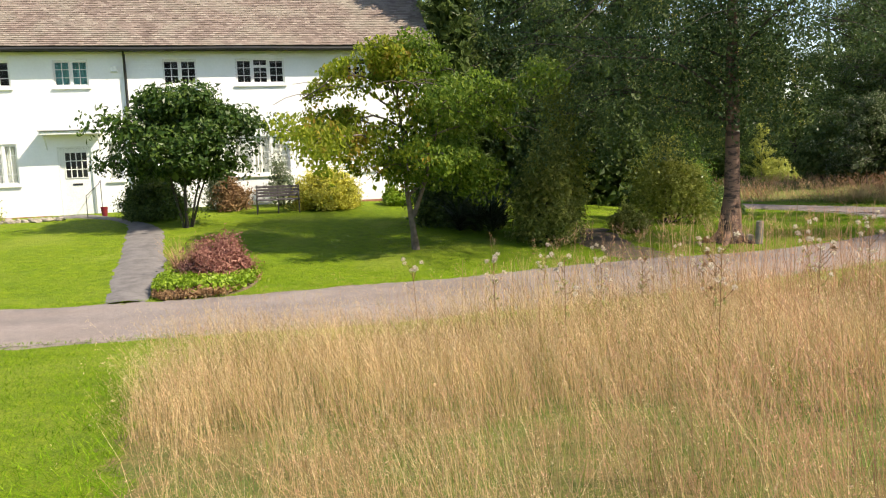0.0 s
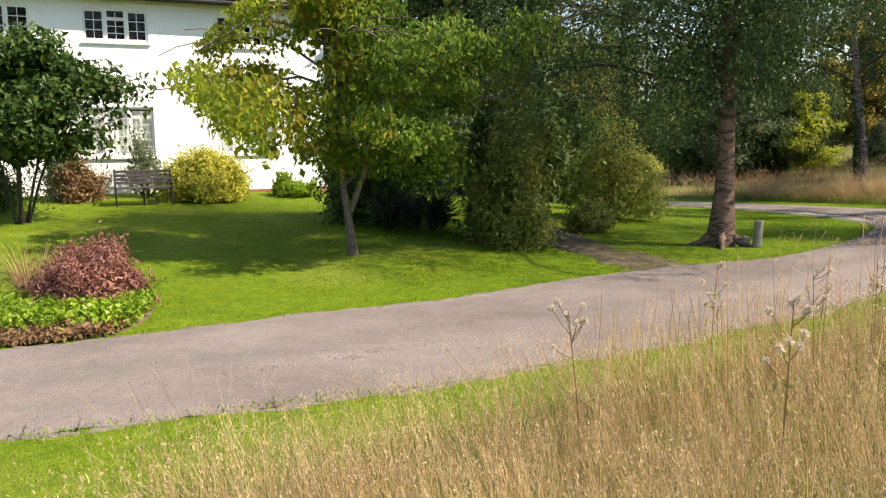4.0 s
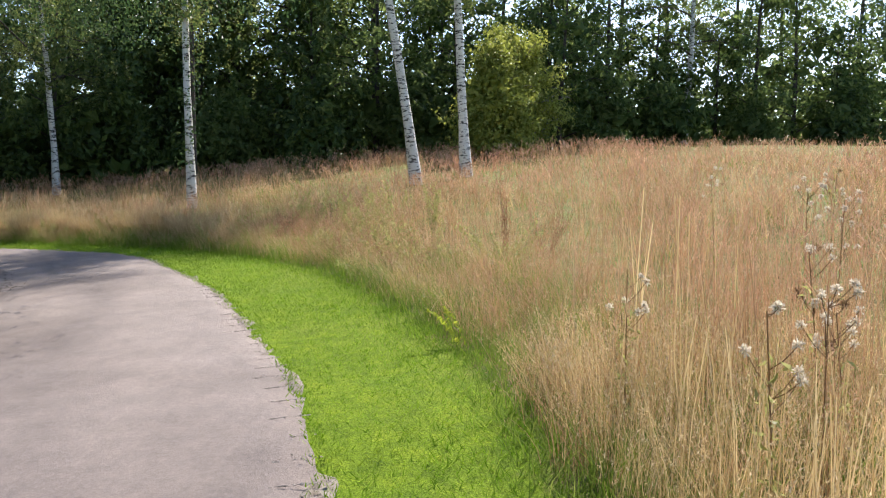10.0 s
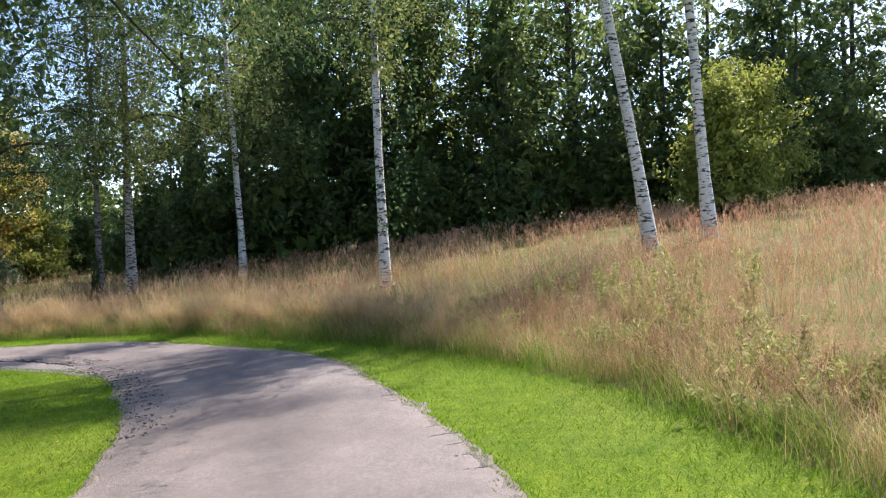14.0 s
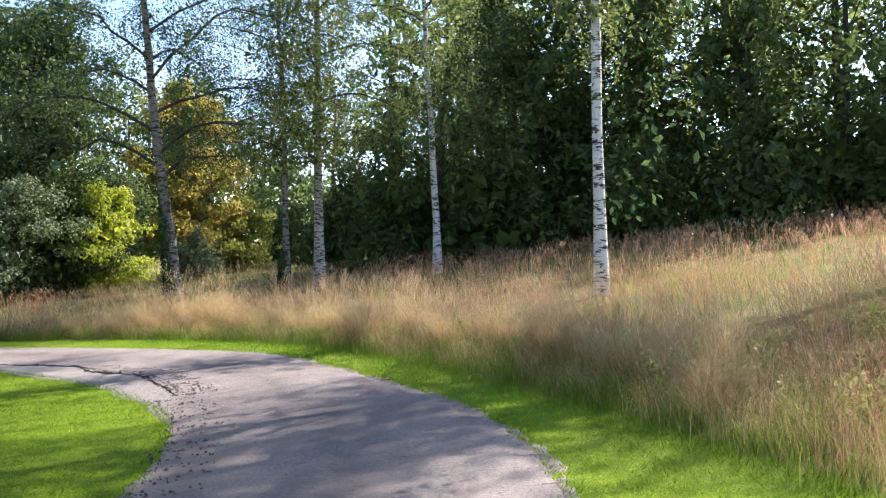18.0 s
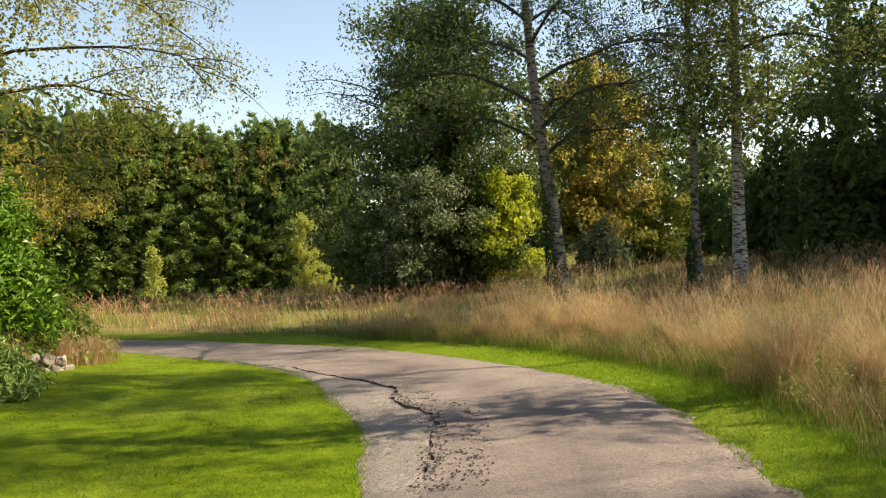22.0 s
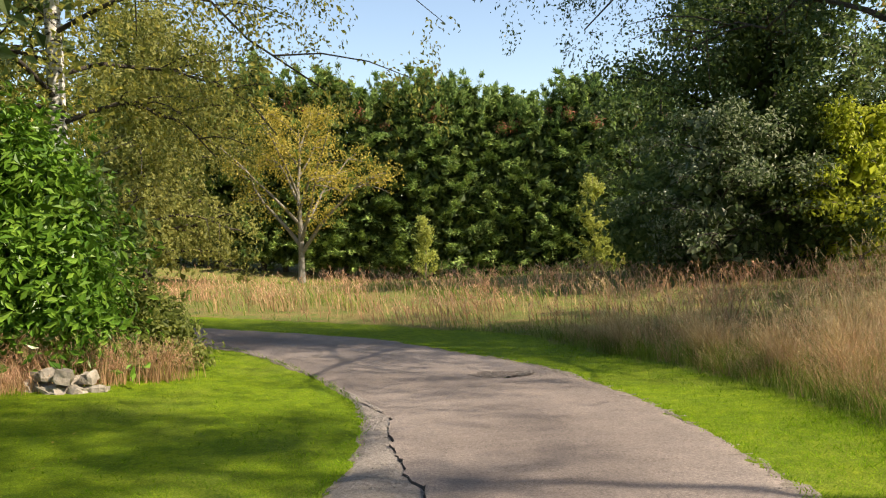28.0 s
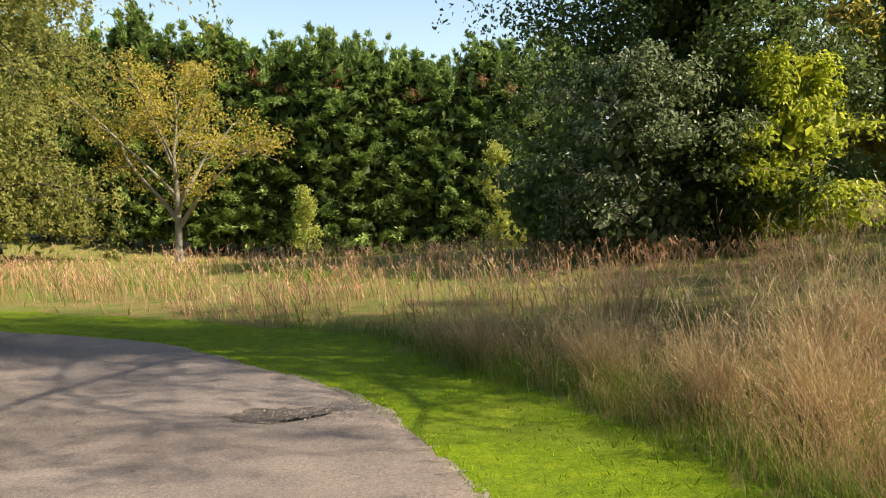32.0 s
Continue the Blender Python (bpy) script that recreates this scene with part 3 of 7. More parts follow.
xs = axis((-700, -100, 100), (-100, -22, 6), (-22, -8, 1), (-8, 22, 0.4), (22, 60, 1.5), (60, 120, 6), (120, 800, 80))
ys = axis((-700, -60, 80), (-60, -8, 4), (-8, -2, 1), (-2, 44, 0.4), (44, 96, 1.5), (96, 160, 8), (160, 900, 80))
gx, gy = np.meshgrid(xs, ys, indexing="ij")
gz = land(gx, gy) + 0.006 * np.sin(gx * 2.1 + np.sin(gy * 1.3)) * np.sin(gy * 1.9 + 1.0)
i, j = np.meshgrid(np.arange(len(xs) - 1), np.arange(len(ys) - 1), indexing="ij")
k = len(ys)
quads = np.stack([i * k + j, (i + 1) * k + j, (i + 1) * k + j + 1, i * k + j + 1], -1).reshape(-1, 4)
verts = np.stack([gx, gy, gz], -1).reshape(-1, 3)
ground_mesh = Geo().add(verts, quads).mesh("ground", GROUND, True)
far_out = to_line(verts[:, 0], verts[:, 1], MOW_LINE[::2]) * np.where(inside(verts[:, 0], verts[:, 1], MEADOW), 1, -1)
ground_mesh.attributes.new("wild", "FLOAT", "POINT").data.foreach_set("value", np.clip(0.5 + far_out / 1.2, 0, 1).astype(np.float32))
tagged(part("ground", ground_mesh, GROUND), "mown bright green lawn giving way to rough meadow floor", "ground", kind="structure")


def evenly(line, n):
    d = np.r_[0, np.cumsum(np.linalg.norm(np.diff(line, axis=0), axis=1))]
    s = np.linspace(0, d[-1], n)
    return np.stack([np.interp(s, d, line[:, 0]), np.interp(s, d, line[:, 1])], -1)


def ribbon(left, right, n, up, across=9, crown=0.03, rough_edge=0.05, seed=1):
    """A surface between two lines, slightly domed, with uneven edges."""
    rng = np.random.default_rng(seed)

    a, b = (left, right) if n is None else (evenly(left, n), evenly(right, n))
    n = len(a)
    way = unit(b - a)
    wob = lambda: np.convolve(rng.normal(size=n + 6), [0.1, 0.2, 0.25, 0.5, 0.25, 0.2, 0.1], "same")[3:-3, None] * rough_edge  # noqa: E731
    a, b = a + way * wob(), b + way * wob()
    s = np.linspace(0, 1, across)[None, :, None]
    p = a[:, None] * (1 - s) + b[:, None] * s
    z = land(p[..., 0], p[..., 1]) + up + crown * (1 - (2 * s[..., 0] - 1) ** 2) + 0.006 * rng.normal(size=p.shape[:2])
    z[:, 0] -= 0.03
    z[:, -1] -= 0.03
    v = np.concatenate([p, z[..., None]], -1).reshape(-1, 3)
    i, j = np.meshgrid(np.arange(n - 1), np.arange(across - 1), indexing="ij")
    q = np.stack([i * across + j, i * across + j + 1, (i + 1) * across + j + 1, (i + 1) * across + j], -1).reshape(-1, 4)
    return v, q


CRACK = smooth_line([(13.2, 21.4), (13.9, 22.6), (14.5, 23.7), (14.7, 24.4), (14.72, 25.1), (14.93, 25.8), (15.25, 26.4), (15.3, 27.2), (15.25, 28.0), (15.12, 28.7), (15.02, 29.6), (14.98, 30.5), (14.8, 31.3)], 0.12)
crng = np.random.default_rng(5)
CRACK = CRACK + crng.normal(size=CRACK.shape) * 0.024
first = np.argmin(np.linalg.norm(LEFT_EDGE - CRACK[0], axis=1))
last = np.argmin(np.linalg.norm(LEFT_EDGE - CRACK[-1], axis=1))
TAR_LEFT = np.concatenate([LEFT_EDGE[:first], CRACK, LEFT_EDGE[last + 1:]])
# the bed of the lane, then the tarmac: each stretch of the tarmac is cut at the same places on both edges
cut_l = [0, np.argmin(np.linalg.norm(TAR_LEFT - (6.1, 15.3), axis=1)), np.argmin(np.linalg.norm(TAR_LEFT - CRACK[0], axis=1)), np.argmin(np.linalg.norm(TAR_LEFT - CRACK[-1], axis=1)), len(TAR_LEFT) - 1]
cut_r = [0] + [np.argmin(np.linalg.norm(RIGHT_EDGE - c, axis=1)) for c in ((7.5, 13.1), (15.2, 20.3), (17.7, 31.6))] + [len(RIGHT_EDGE) - 1]
stretch_l, stretch_r = [], []
for k, count in enumerate((150, 90, 150, 90)):
    stretch_l.append(evenly(TAR_LEFT[cut_l[k]:cut_l[k + 1] + 1], count)[: None if k == 3 else -1])
    stretch_r.append(evenly(RIGHT_EDGE[cut_r[k]:cut_r[k + 1] + 1], count)[: None if k == 3 else -1])
g = Geo().add(*ribbon(np.concatenate(stretch_l), np.concatenate(stretch_r), None, 0.035, 13, 0.03, 0.02, 11))
# a shallow worn hollow in the tarmac
tar = np.concatenate(g.v)
hollow = np.exp(-(((tar[:, 0] - 16.46) / 0.45) ** 2 + ((tar[:, 1] - 33.15) / 0.35) ** 2))
tar[:, 2] -= 0.06 * hollow
# the broken edge above the gravel stands proud
rows_of = tar.reshape(-1, 13, 3)
a, b = len(stretch_l[0]) + len(stretch_l[1]), len(stretch_l[0]) + len(stretch_l[1]) + len(stretch_l[2])
ease = np.clip(np.minimum(np.arange(b - a), np.arange(b - a)[::-1]) / 12.0, 0, 1)
rows_of[a:b, 0, 2] += 0.04 * ease
rows_of[a:b, 1, 2] += 0.02 * ease
rows_of[a:b, 0, :2] += np.random.default_rng(16).normal(size=(b - a, 2)) * 0.007
lip = rows_of[a:b, 0].copy()
tar = rows_of.reshape(-1, 3)
g.v = [tar]
road_mesh = g.mesh("road", ROAD, True)
road_mesh.attributes.new("across", "FLOAT", "POINT").data.foreach_set("value", np.tile(np.linspace(0, 1, 13), len(tar) // 13).astype(np.float32))
road = tagged(part("road", road_mesh, ROAD), "single-track lane of worn pinkish tarmac, cracked and patched", "road", kind="structure")
# the hollow's broken floor
hrng = np.random.default_rng(61)
ang = np.linspace(0, 2 * np.pi, 40, endpoint=False)
out = 1 + 0.2 * np.sin(3 * ang + 1) + 0.1 * hrng.normal(size=40)
ring = np.stack([16.46 + 0.46 * out * np.cos(ang), 33.15 + 0.27 * out * np.sin(ang)], -1)
mid = (ring - (16.46, 33.15)) * 0.55 + (16.46, 33.15)
v = np.concatenate([on_land(ring, 0.044), on_land(mid, 0.03), on_land(np.array([[16.46, 33.15]]), 0.034)])
v[40:80, 2] += hrng.normal(size=40) * 0.004
h = Geo().add(v, [[k, (k + 1) % 40, 40 + (k + 1) % 40, 40 + k] for k in range(40)]).add(v, [[40 + k, 40 + (k + 1) % 40, 80] for k in range(40)])
edge = Geo()
low = lip - (0.012, 0.0, 0.0)
low[:, 2] = land(low[:, 0], low[:, 1]) + 0.004
n = len(lip)
edge.add(np.concatenate([lip, low]), [[k, n + k, n + k + 1, k + 1] for k in range(n - 1)])
RAW = plain("raw_tarmac_edge", (0.06, 0.052, 0.047), (0.11, 0.095, 0.087), 0.95, 20, 0.8)
part("broken_edge", edge, RAW, road, "dark broken edge of the tarmac")
tagged(part("pothole", h, plain("broken_tarmac", (0.085, 0.072, 0.066), (0.19, 0.16, 0.145), 0.95, 16, 1.0, dist=0.03)), "shallow broken pothole in the lane", "pothole", kind="structure")
g = Geo().add(*ribbon(LEFT_EDGE[first - 6:last + 6], CRACK + (0.05, 0.0), 120, 0.03, 7, 0.0, 0.02, 21))
tagged(part("gravel_margin", g, GRAVEL, smooth=True), "broken gravelly margin beside the cracked tarmac", "gravel", kind="structure")
def outward(line, by):
    t = unit(np.gradient(line, axis=0))
    return line + np.stack([t[:, 1], -t[:, 0]], -1) * by


for name, line, by in (("verge_soil", RIGHT_EDGE, 0.1), ("verge_soil", LEFT_EDGE, -0.06)):
    near = line[(line[:, 0] > -8) & (line[:, 1] < 37)]
    g = Geo().add(*(ribbon(outward(near, -0.1), outward(near, by), 420, 0.006, 5, 0.0, 0.07, 41) if by > 0 else ribbon(outward(near, by), outward(near, 0.1), 420, 0.008, 5, 0.0, 0.06, 42)))
    tagged(part(name, g, SOIL, smooth=True), "strip of pale dry soil and grit along the lane's edge", "soil", kind="structure")
PATH_L = smooth_line([(-5.05, 11.6), (-5.9, 14.2), (-7.2, 18.2), (-8.3, 21.2), (-9.6, 22.6), (-11.3, 23.2)])
PATH_R = smooth_line([(-4.4, 11.75), (-5.0, 14.3), (-6.2, 18.1), (-7.2, 20.6), (-8.6, 22.2), (-10.2, 23.9)])
tagged(part("path", Geo().add(*ribbon(PATH_L, PATH_R, 90, 0.02, 6, 0.02, 0.03, 31)), PATH_M, smooth=True), "narrow dark tarmac garden path to the front door", "path", kind="structure")
TRACK_L = smooth_line([(3.2, 14.55), (3.2, 16.2), (2.9, 17.9), (3.4, 20.2)])
TRACK_R = smooth_line([(4.7, 15.0), (4.5, 16.2), (4.3, 17.6), (4.4, 20.2)])
tagged(part("bare_track", Geo().add(*ribbon(TRACK_L, TRACK_R, 50, 0.012, 8, 0.0, 0.12, 33)), EARTH, smooth=True), "bare trodden earth where grass has worn away", "earth", kind="structure")

# loose stones on the lane
srng = np.random.default_rng(8)
ico_v = np.array([(1, 0, 0), (0, 1, 0), (-1, 0, 0), (0, -1, 0), (0.2, 0.1, 1), (0, 0, -1)], float)
ico_f = np.array([(0, 1, 4), (1, 2, 4), (2, 3, 4), (3, 0, 4), (1, 0, 5), (2, 1, 5), (3, 2, 5), (0, 3, 5)])


def pebbles(xy, size, up=0.035, seed=3, flat=0.6):
    rng = np.random.default_rng(seed)
    n = len(xy)
    s = size * rng.lognormal(0, 0.3, n)
    v = ico_v[None] * s[:, None, None] * (1 + 0.2 * rng.normal(size=(n, len(ico_v), 1))) * np.array([1, 1, flat])
    v = v + on_land(xy, up)[:, None]
    return v.reshape(-1, 3), (np.arange(n)[:, None, None] * len(ico_v) + ico_f[None]).reshape(-1, 3)


spots = [srng.normal(size=(n, 2)) * sp @ np.array([[math.cos(a), math.sin(a)], [-math.sin(a), math.cos(a)]]) + c for n, sp, a, c in
         ((1000, (0.26, 0.085), 0.3, (-1.38, 10.67)), (160, (0.3, 0.1), 0.3, (-0.2, 11.55)), (60, (0.1, 0.18), 0.35, (-0.4, 10.9)), (50, (0.25, 0.1), 0.4, (-2.4, 10.3)))]
side = CRACK[srng.integers(0, len(CRACK), 1100)] - np.abs(srng.normal(size=(1100, 2))) * (0.17, 0.05) - (0.03, 0)
bed = [tuple(q) for q in LEFT_EDGE] + [tuple(q) for q in RIGHT_EDGE[::-1]]
side = side[inside(side[:, 0], side[:, 1], bed)]
g = Geo().add(*pebbles(np.concatenate(spots), 0.0075, 0.062, 4)).add(*pebbles(side, 0.0085, 0.03, 5))
hole = srng.normal(size=(700, 2)) * (0.5, 0.4) + (16.6, 24.6)
g.add(*pebbles(hole, 0.0065, 0.06, 7)).add(*pebbles(srng.normal(size=(420, 2)) * (0.36, 0.22) + (15.5, 23.0), 0.0065, 0.06, 10))
rim = RIGHT_EDGE[srng.integers(20, len(RIGHT_EDGE) - 30, 1000)] - srng.normal(size=(1000, 2)) * 0.09
rim = rim[inside(rim[:, 0], rim[:, 1], bed)]
g.add(*pebbles(rim, 0.006, 0.03, 6))
chip = srng.normal(size=(500, 2)) * (0.42, 0.3) + (17.0, 33.0)
g.add(*pebbles(chip[inside(chip[:, 0], chip[:, 1], bed)], 0.0075, 0.05, 9))
away = unit(np.stack([-np.gradient(RIGHT_EDGE, axis=0)[:, 1], np.gradient(RIGHT_EDGE, axis=0)[:, 0]], -1))
pick = srng.integers(0, len(RIGHT_EDGE), 9000)
grit = RIGHT_EDGE[pick] + away[pick] * (np.abs(srng.normal(size=(9000, 1))) * 0.16 - 0.05)
grit = grit[(to_line(grit[:, 0], grit[:, 1], WALKED[::2]) < 9) & (np.sin(grit[:, 0] * 2.1 + grit[:, 1] * 1.7) + srng.normal(size=9000) * 0.6 > -0.5)]
tagged(part("edge_grit", Geo().add(*pebbles(grit, 0.0065, 0.036, 12)), GRAVEL), "brownish grit and crumbs along the lane's edge", "gravel", kind="stuff")
crumb = np.stack([srng.uniform(12.5, 18.8, 6500), srng.uniform(17.0, 33.5, 6500)], -1)
crumb = crumb[inside(crumb[:, 0], crumb[:, 1], bed)]
crumb = crumb[np.sin(crumb[:, 0] * 1.9 - crumb[:, 1] * 0.8) + srng.normal(size=len(crumb)) * 0.7 > 0]
g.add(*pebbles(crumb, 0.0042, 0.06, 13))
broken = np.concatenate([LEFT_EDGE[first - 22:first], CRACK[:40]])
pick = srng.integers(0, len(broken), 1300)
lump = broken[pick] + np.array([0.85, -0.5]) * (srng.uniform(0, 1, (1300, 1)) ** 1.6 * 0.5) + srng.normal(size=(1300, 2)) * 0.05
tagged(part("crumbled_tarmac", Geo().add(*pebbles(lump, 0.0125, 0.058, 14, 0.5)), RAW), "dark crumbs of broken tarmac by the lawn", "rubble", kind="stuff")
tagged(part("loose_stones", g, CHIPS), "pale loose chippings scattered on the lane", "gravel", kind="stuff")


# ---- the house ----
HOUSE = thing("house", (-4.5, 25.6, 0), "long white-painted brick cottage row with a brown tiled roof", "house", turn=14.0)
S0, S1, EAVES = -19.0, 4.45, 4.98
WINDOWS = [  # left, right, sill, head, lights, whether a net curtain hangs behind
    (-8.92, -7.9, 3.9, 4.7, 3, 0), (-6.76, -5.8, 3.9, 4.7, 2, 1), (-3.72, -2.73, 3.9, 4.7, 2, 0), (-1.58, -0.1, 3.9, 4.7, 3, 0), (1.58, 2.98, 3.9, 4.7, 3, 0), (3.82, 4.28, 4.45, 4.72, 1, 0),
    (-9.1, -7.92, 1.1, 2.3, 3, 1), (-5.48, -5.06, 1.12, 2.3, 1, 1), (-2.35, -0.08, 1.1, 2.32, 4, 1), (1.45, 3.05, 1.12, 2.3, 3, 1), (-12.6, -11.2, 3.9, 4.7, 3, 0), (-12.6, -11.2, 1.1, 2.3, 3, 1)]
DOOR = (-6.86, -5.87, 0.08, 2.18)
HOLES = [w[:4] for w in WINDOWS] + [DOOR]


def wall_with_holes(s0, s1, z0, z1, holes, thick):
    """A wall as cells round its openings, joined where cells meet."""
    us, zs = sorted({s0, s1, *[h[0] for h in holes], *[h[1] for h in holes]}), sorted({z0, z1, *[h[2] for h in holes], *[h[3] for h in holes]})
    bm = bmesh.new()
    for a, b in zip(us[:-1], us[1:]):
        for c, d in zip(zs[:-1], zs[1:]):
            mu, mz = (a + b) / 2, (c + d) / 2
            if not any(h[0] < mu < h[1] and h[2] < mz < h[3] for h in holes):
                box(bm, a, b, 0, thick, c, d)
    bmesh.ops.remove_doubles(bm, verts=bm.verts[:], dist=0.0005)
    seen = {}
    for fc in bm.faces:
        seen.setdefault(tuple(round(q, 3) for q in fc.calc_center_median()), []).append(fc)
    bmesh.ops.delete(bm, geom=[fc for some in seen.values() if len(some) > 1 for fc in some], context="FACES")
    return bm


part("front_wall", wall_with_holes(S0, S1, -0.6, EAVES, HOLES, 0.28), WALL, HOUSE, "white-painted brick")
part("end_wall", boxed(S1 - 0.28, S1 - 0.002, 0.282, 7.2, -0.6, EAVES), WALL, HOUSE)
part("end_wall", boxed(S0 + 0.002, S0 + 0.28, 0.282, 7.2, -0.6, EAVES), WALL, HOUSE)
part("rear_wall", boxed(S0 + 0.285, S1 - 0.285, 6.92, 7.2, -0.6, EAVES), WALL, HOUSE)
# unseen floor and partition, coloured near-black to keep the windows dark
part("floor_slab", boxed(S0 + 0.29, S1 - 0.29, 0.29, 6.9, 2.52, 2.7), SHADE_IN, HOUSE)
part("partition", boxed(S0 + 0.3, S1 - 0.3, 3.2, 3.3, -0.5, 4.9), SHADE_IN, HOUSE)
for a, b in ((S0, DOOR[0] - 0.25), (DOOR[1] + 0.28, S1)):
    part("brick_plinth", boxed(a, b, -0.03, -0.003, -0.5, 0.16, 0.006), BRICK_R, HOUSE, "low red-brown brick plinth")


def tiled_slope(s0, s1, y0, z0, rise, run, rng):
    """Courses of small overlapping clay tiles."""
    length, g = math.hypot(rise, run), Geo()
    up, out = np.array([0, run / length, rise / length]), np.array([0, -rise / length, run / length])
    rows = int(length / 0.105)
    for r in range(rows):
        n = int((s1 - s0) / 0.168)
        x = s0 + (np.arange(n) + 0.5 * (r % 2)) * 0.168
        base = np.array([0, y0, z0]) + up * r * 0.105
        lift = 0.014 + rng.normal(size=n) * 0.004
        w = 0.163 + rng.normal(size=n) * 0.001
        p = lambda a, u, o: np.stack([x + a, np.full(n, base[1]) + up[1] * u + out[1] * o, np.full(n, base[2]) + up[2] * u + out[2] * o], -1)  # noqa: E731
        lo, hi = lift + 0.012, np.full(n, 0.006)
        v = np.stack([p(0, 0, lo), p(w, 0, lo), p(w, 0.13, hi), p(0, 0.13, hi), p(0, 0, lift - 0.01), p(w, 0, lift - 0.01)], 1)
        f = np.array([[0, 1, 2, 3], [4, 5, 1, 0]])
        g.add(v.reshape(-1, 3), (np.arange(n)[:, None, None] * 6 + f[None]).reshape(-1, 4))
    return g


trng = np.random.default_rng(12)
roof = part("roof", boxed(S0 - 0.1, S1 + 0.12, -0.32, 7.5, EAVES + 0.02, EAVES + 0.06), BLACK, HOUSE, "brown clay tiled roof")
bm = bmesh.new()
prof = [(-0.36, EAVES + 0.08), (3.6, EAVES + 3.4), (7.56, EAVES + 0.08)]
ends = [[bm.verts.new((s, y, z)) for y, z in prof] for s in (S0 - 0.15, S1 + 0.18)]
for q in range(3):
    bm.faces.new([ends[0][q], ends[0][(q + 1) % 3], ends[1][(q + 1) % 3], ends[1][q]])
bm.faces.new(ends[0])
bm.faces.new(ends[1][::-1])
bmesh.ops.recalc_face_normals(bm, faces=bm.faces[:])
part("roof_slope", bm, TILES, roof)
tagged(part("roof_tiles", tiled_slope(S0 - 0.15, S1 + 0.1, -0.4, EAVES + 0.055, 3.32, 3.96, trng), TILES, roof), "weathered brown clay tiles", kind="stuff")
bm = bmesh.new()
for s in np.arange(S0, S1, 0.33):
    box(bm, s, s + 0.32, 3.48, 3.72, EAVES + 3.36, EAVES + 3.47, 0.03)
part("ridge_tiles", bm, TILES, roof)
part("fascia", boxed(S0 - 0.1, S1 + 0.12, -0.335, -0.322, EAVES - 0.1, EAVES + 0.05), BLACK, HOUSE, "dark fascia board")
gut = np.stack([np.linspace(S0 - 0.1, S1 + 0.14, 40), np.full(40, -0.4), EAVES - 0.03 + 0.01 * np.sin(np.arange(40) * 0.7)], -1)
part("gutter", Geo().add(*tube(gut, np.full(40, 0.055), 8)), BLACK, HOUSE, "black gutter", smooth=True)
pipe = [(-4.75, -0.38, EAVES - 0.05), (-4.75, -0.34, EAVES - 0.2), (-4.77, -0.08, EAVES - 0.45), (-4.77, -0.07, 3.0), (-4.77, -0.07, 1.2), (-4.77, -0.07, 0.1)]
part("downpipe", Geo().add(*tube(pipe, [0.04] * 6, 8)), BLACK, HOUSE, "dark downpipe", smooth=True)


def window(u0, u1, z0, z1, lights, net, rng):
    w = part("window", boxed(u0 - 0.05, u1 + 0.05, -0.055, 0.07, z0 - 0.06, z0 - 0.012, 0.008), PAINT, HOUSE, "white-framed cottage casement with glazing bars")
    fr = bmesh.new()
    t = 0.05
    box(fr, u0 + 0.003, u1 - 0.003, 0.03, 0.11, z0 + 0.003, z0 + t, 0.006)
    box(fr, u0 + 0.003, u1 - 0.003, 0.03, 0.11, z1 - t, z1 - 0.003, 0.006)
    step = (u1 - u0) / lights
    for q in range(lights + 1):
        c = min(max(u0 + q * step, u0 + t / 2 + 0.003), u1 - t / 2 - 0.003)
        box(fr, c - t / 2, c + t / 2, 0.032, 0.108, z0 + t, z1 - t, 0.006)
    part("window_frame", fr, PAINT, w)
    rows = max(2, round((z1 - z0) / 0.27)) if z1 - z0 > 0.4 else 1
    for q in range(lights):
        a, b = u0 + q * step + t / 2, u0 + (q + 1) * step - t / 2
        sash = bmesh.new()
        bars = []
        transom = z1 - t - 0.2 if q % 2 and lights > 2 and z1 - z0 > 0.6 else z1 - t
        s = 0.03
        for c, d in ((a, a + s), (b - s, b)):
            box(sash, c, d, 0.045, 0.095, z0 + t, z1 - t)
        for c in (z0 + t, transom - s if transom < z1 - t else z1 - t - s):
            box(sash, a + s, b - s, 0.046, 0.094, c, c + s)
        if transom < z1 - t:
            box(sash, a + s, b - s, 0.04, 0.1, transom, transom + 0.045)
        mid = (a + b) / 2
        if b - a > 0.3:
            bars.append((mid - 0.009, mid + 0.009, 0.055, 0.085, z0 + t + s, z1 - t - s))
        for r in range(1, rows):
            zz = z0 + t + (transom - z0 - t) * r / rows
            bars.append((a + s, b - s, 0.057, 0.083, zz - 0.009, zz + 0.009))
        part("casement", sash, PAINT, w)
        for bar in bars:
            part("glazing_bar", boxed(*bar), PAINT, w)
        pane = part("pane", boxed(a + 0.01, b - 0.01, 0.068, 0.072, z0 + t, z1 - t), GLASS, w)
        pane.visible_shadow = False
        if net:
            g, n = Geo(), 24
            x = np.linspace(a, b, n)
            y = 0.2 + 0.02 * np.sin(np.linspace(0, 22 + rng.uniform(0, 6), n))
            v = np.concatenate([np.stack([x, y, np.full(n, zz)], -1) for zz in (z0 + 0.06, z1 - 0.08)])
            g.add(v, [[c, c + 1, n + c + 1, n + c] for c in range(n - 1)])
            part("curtain", g, TEAL if z0 > 3 else NET, w, "teal curtain" if z0 > 3 else "pale net curtain", smooth=True)


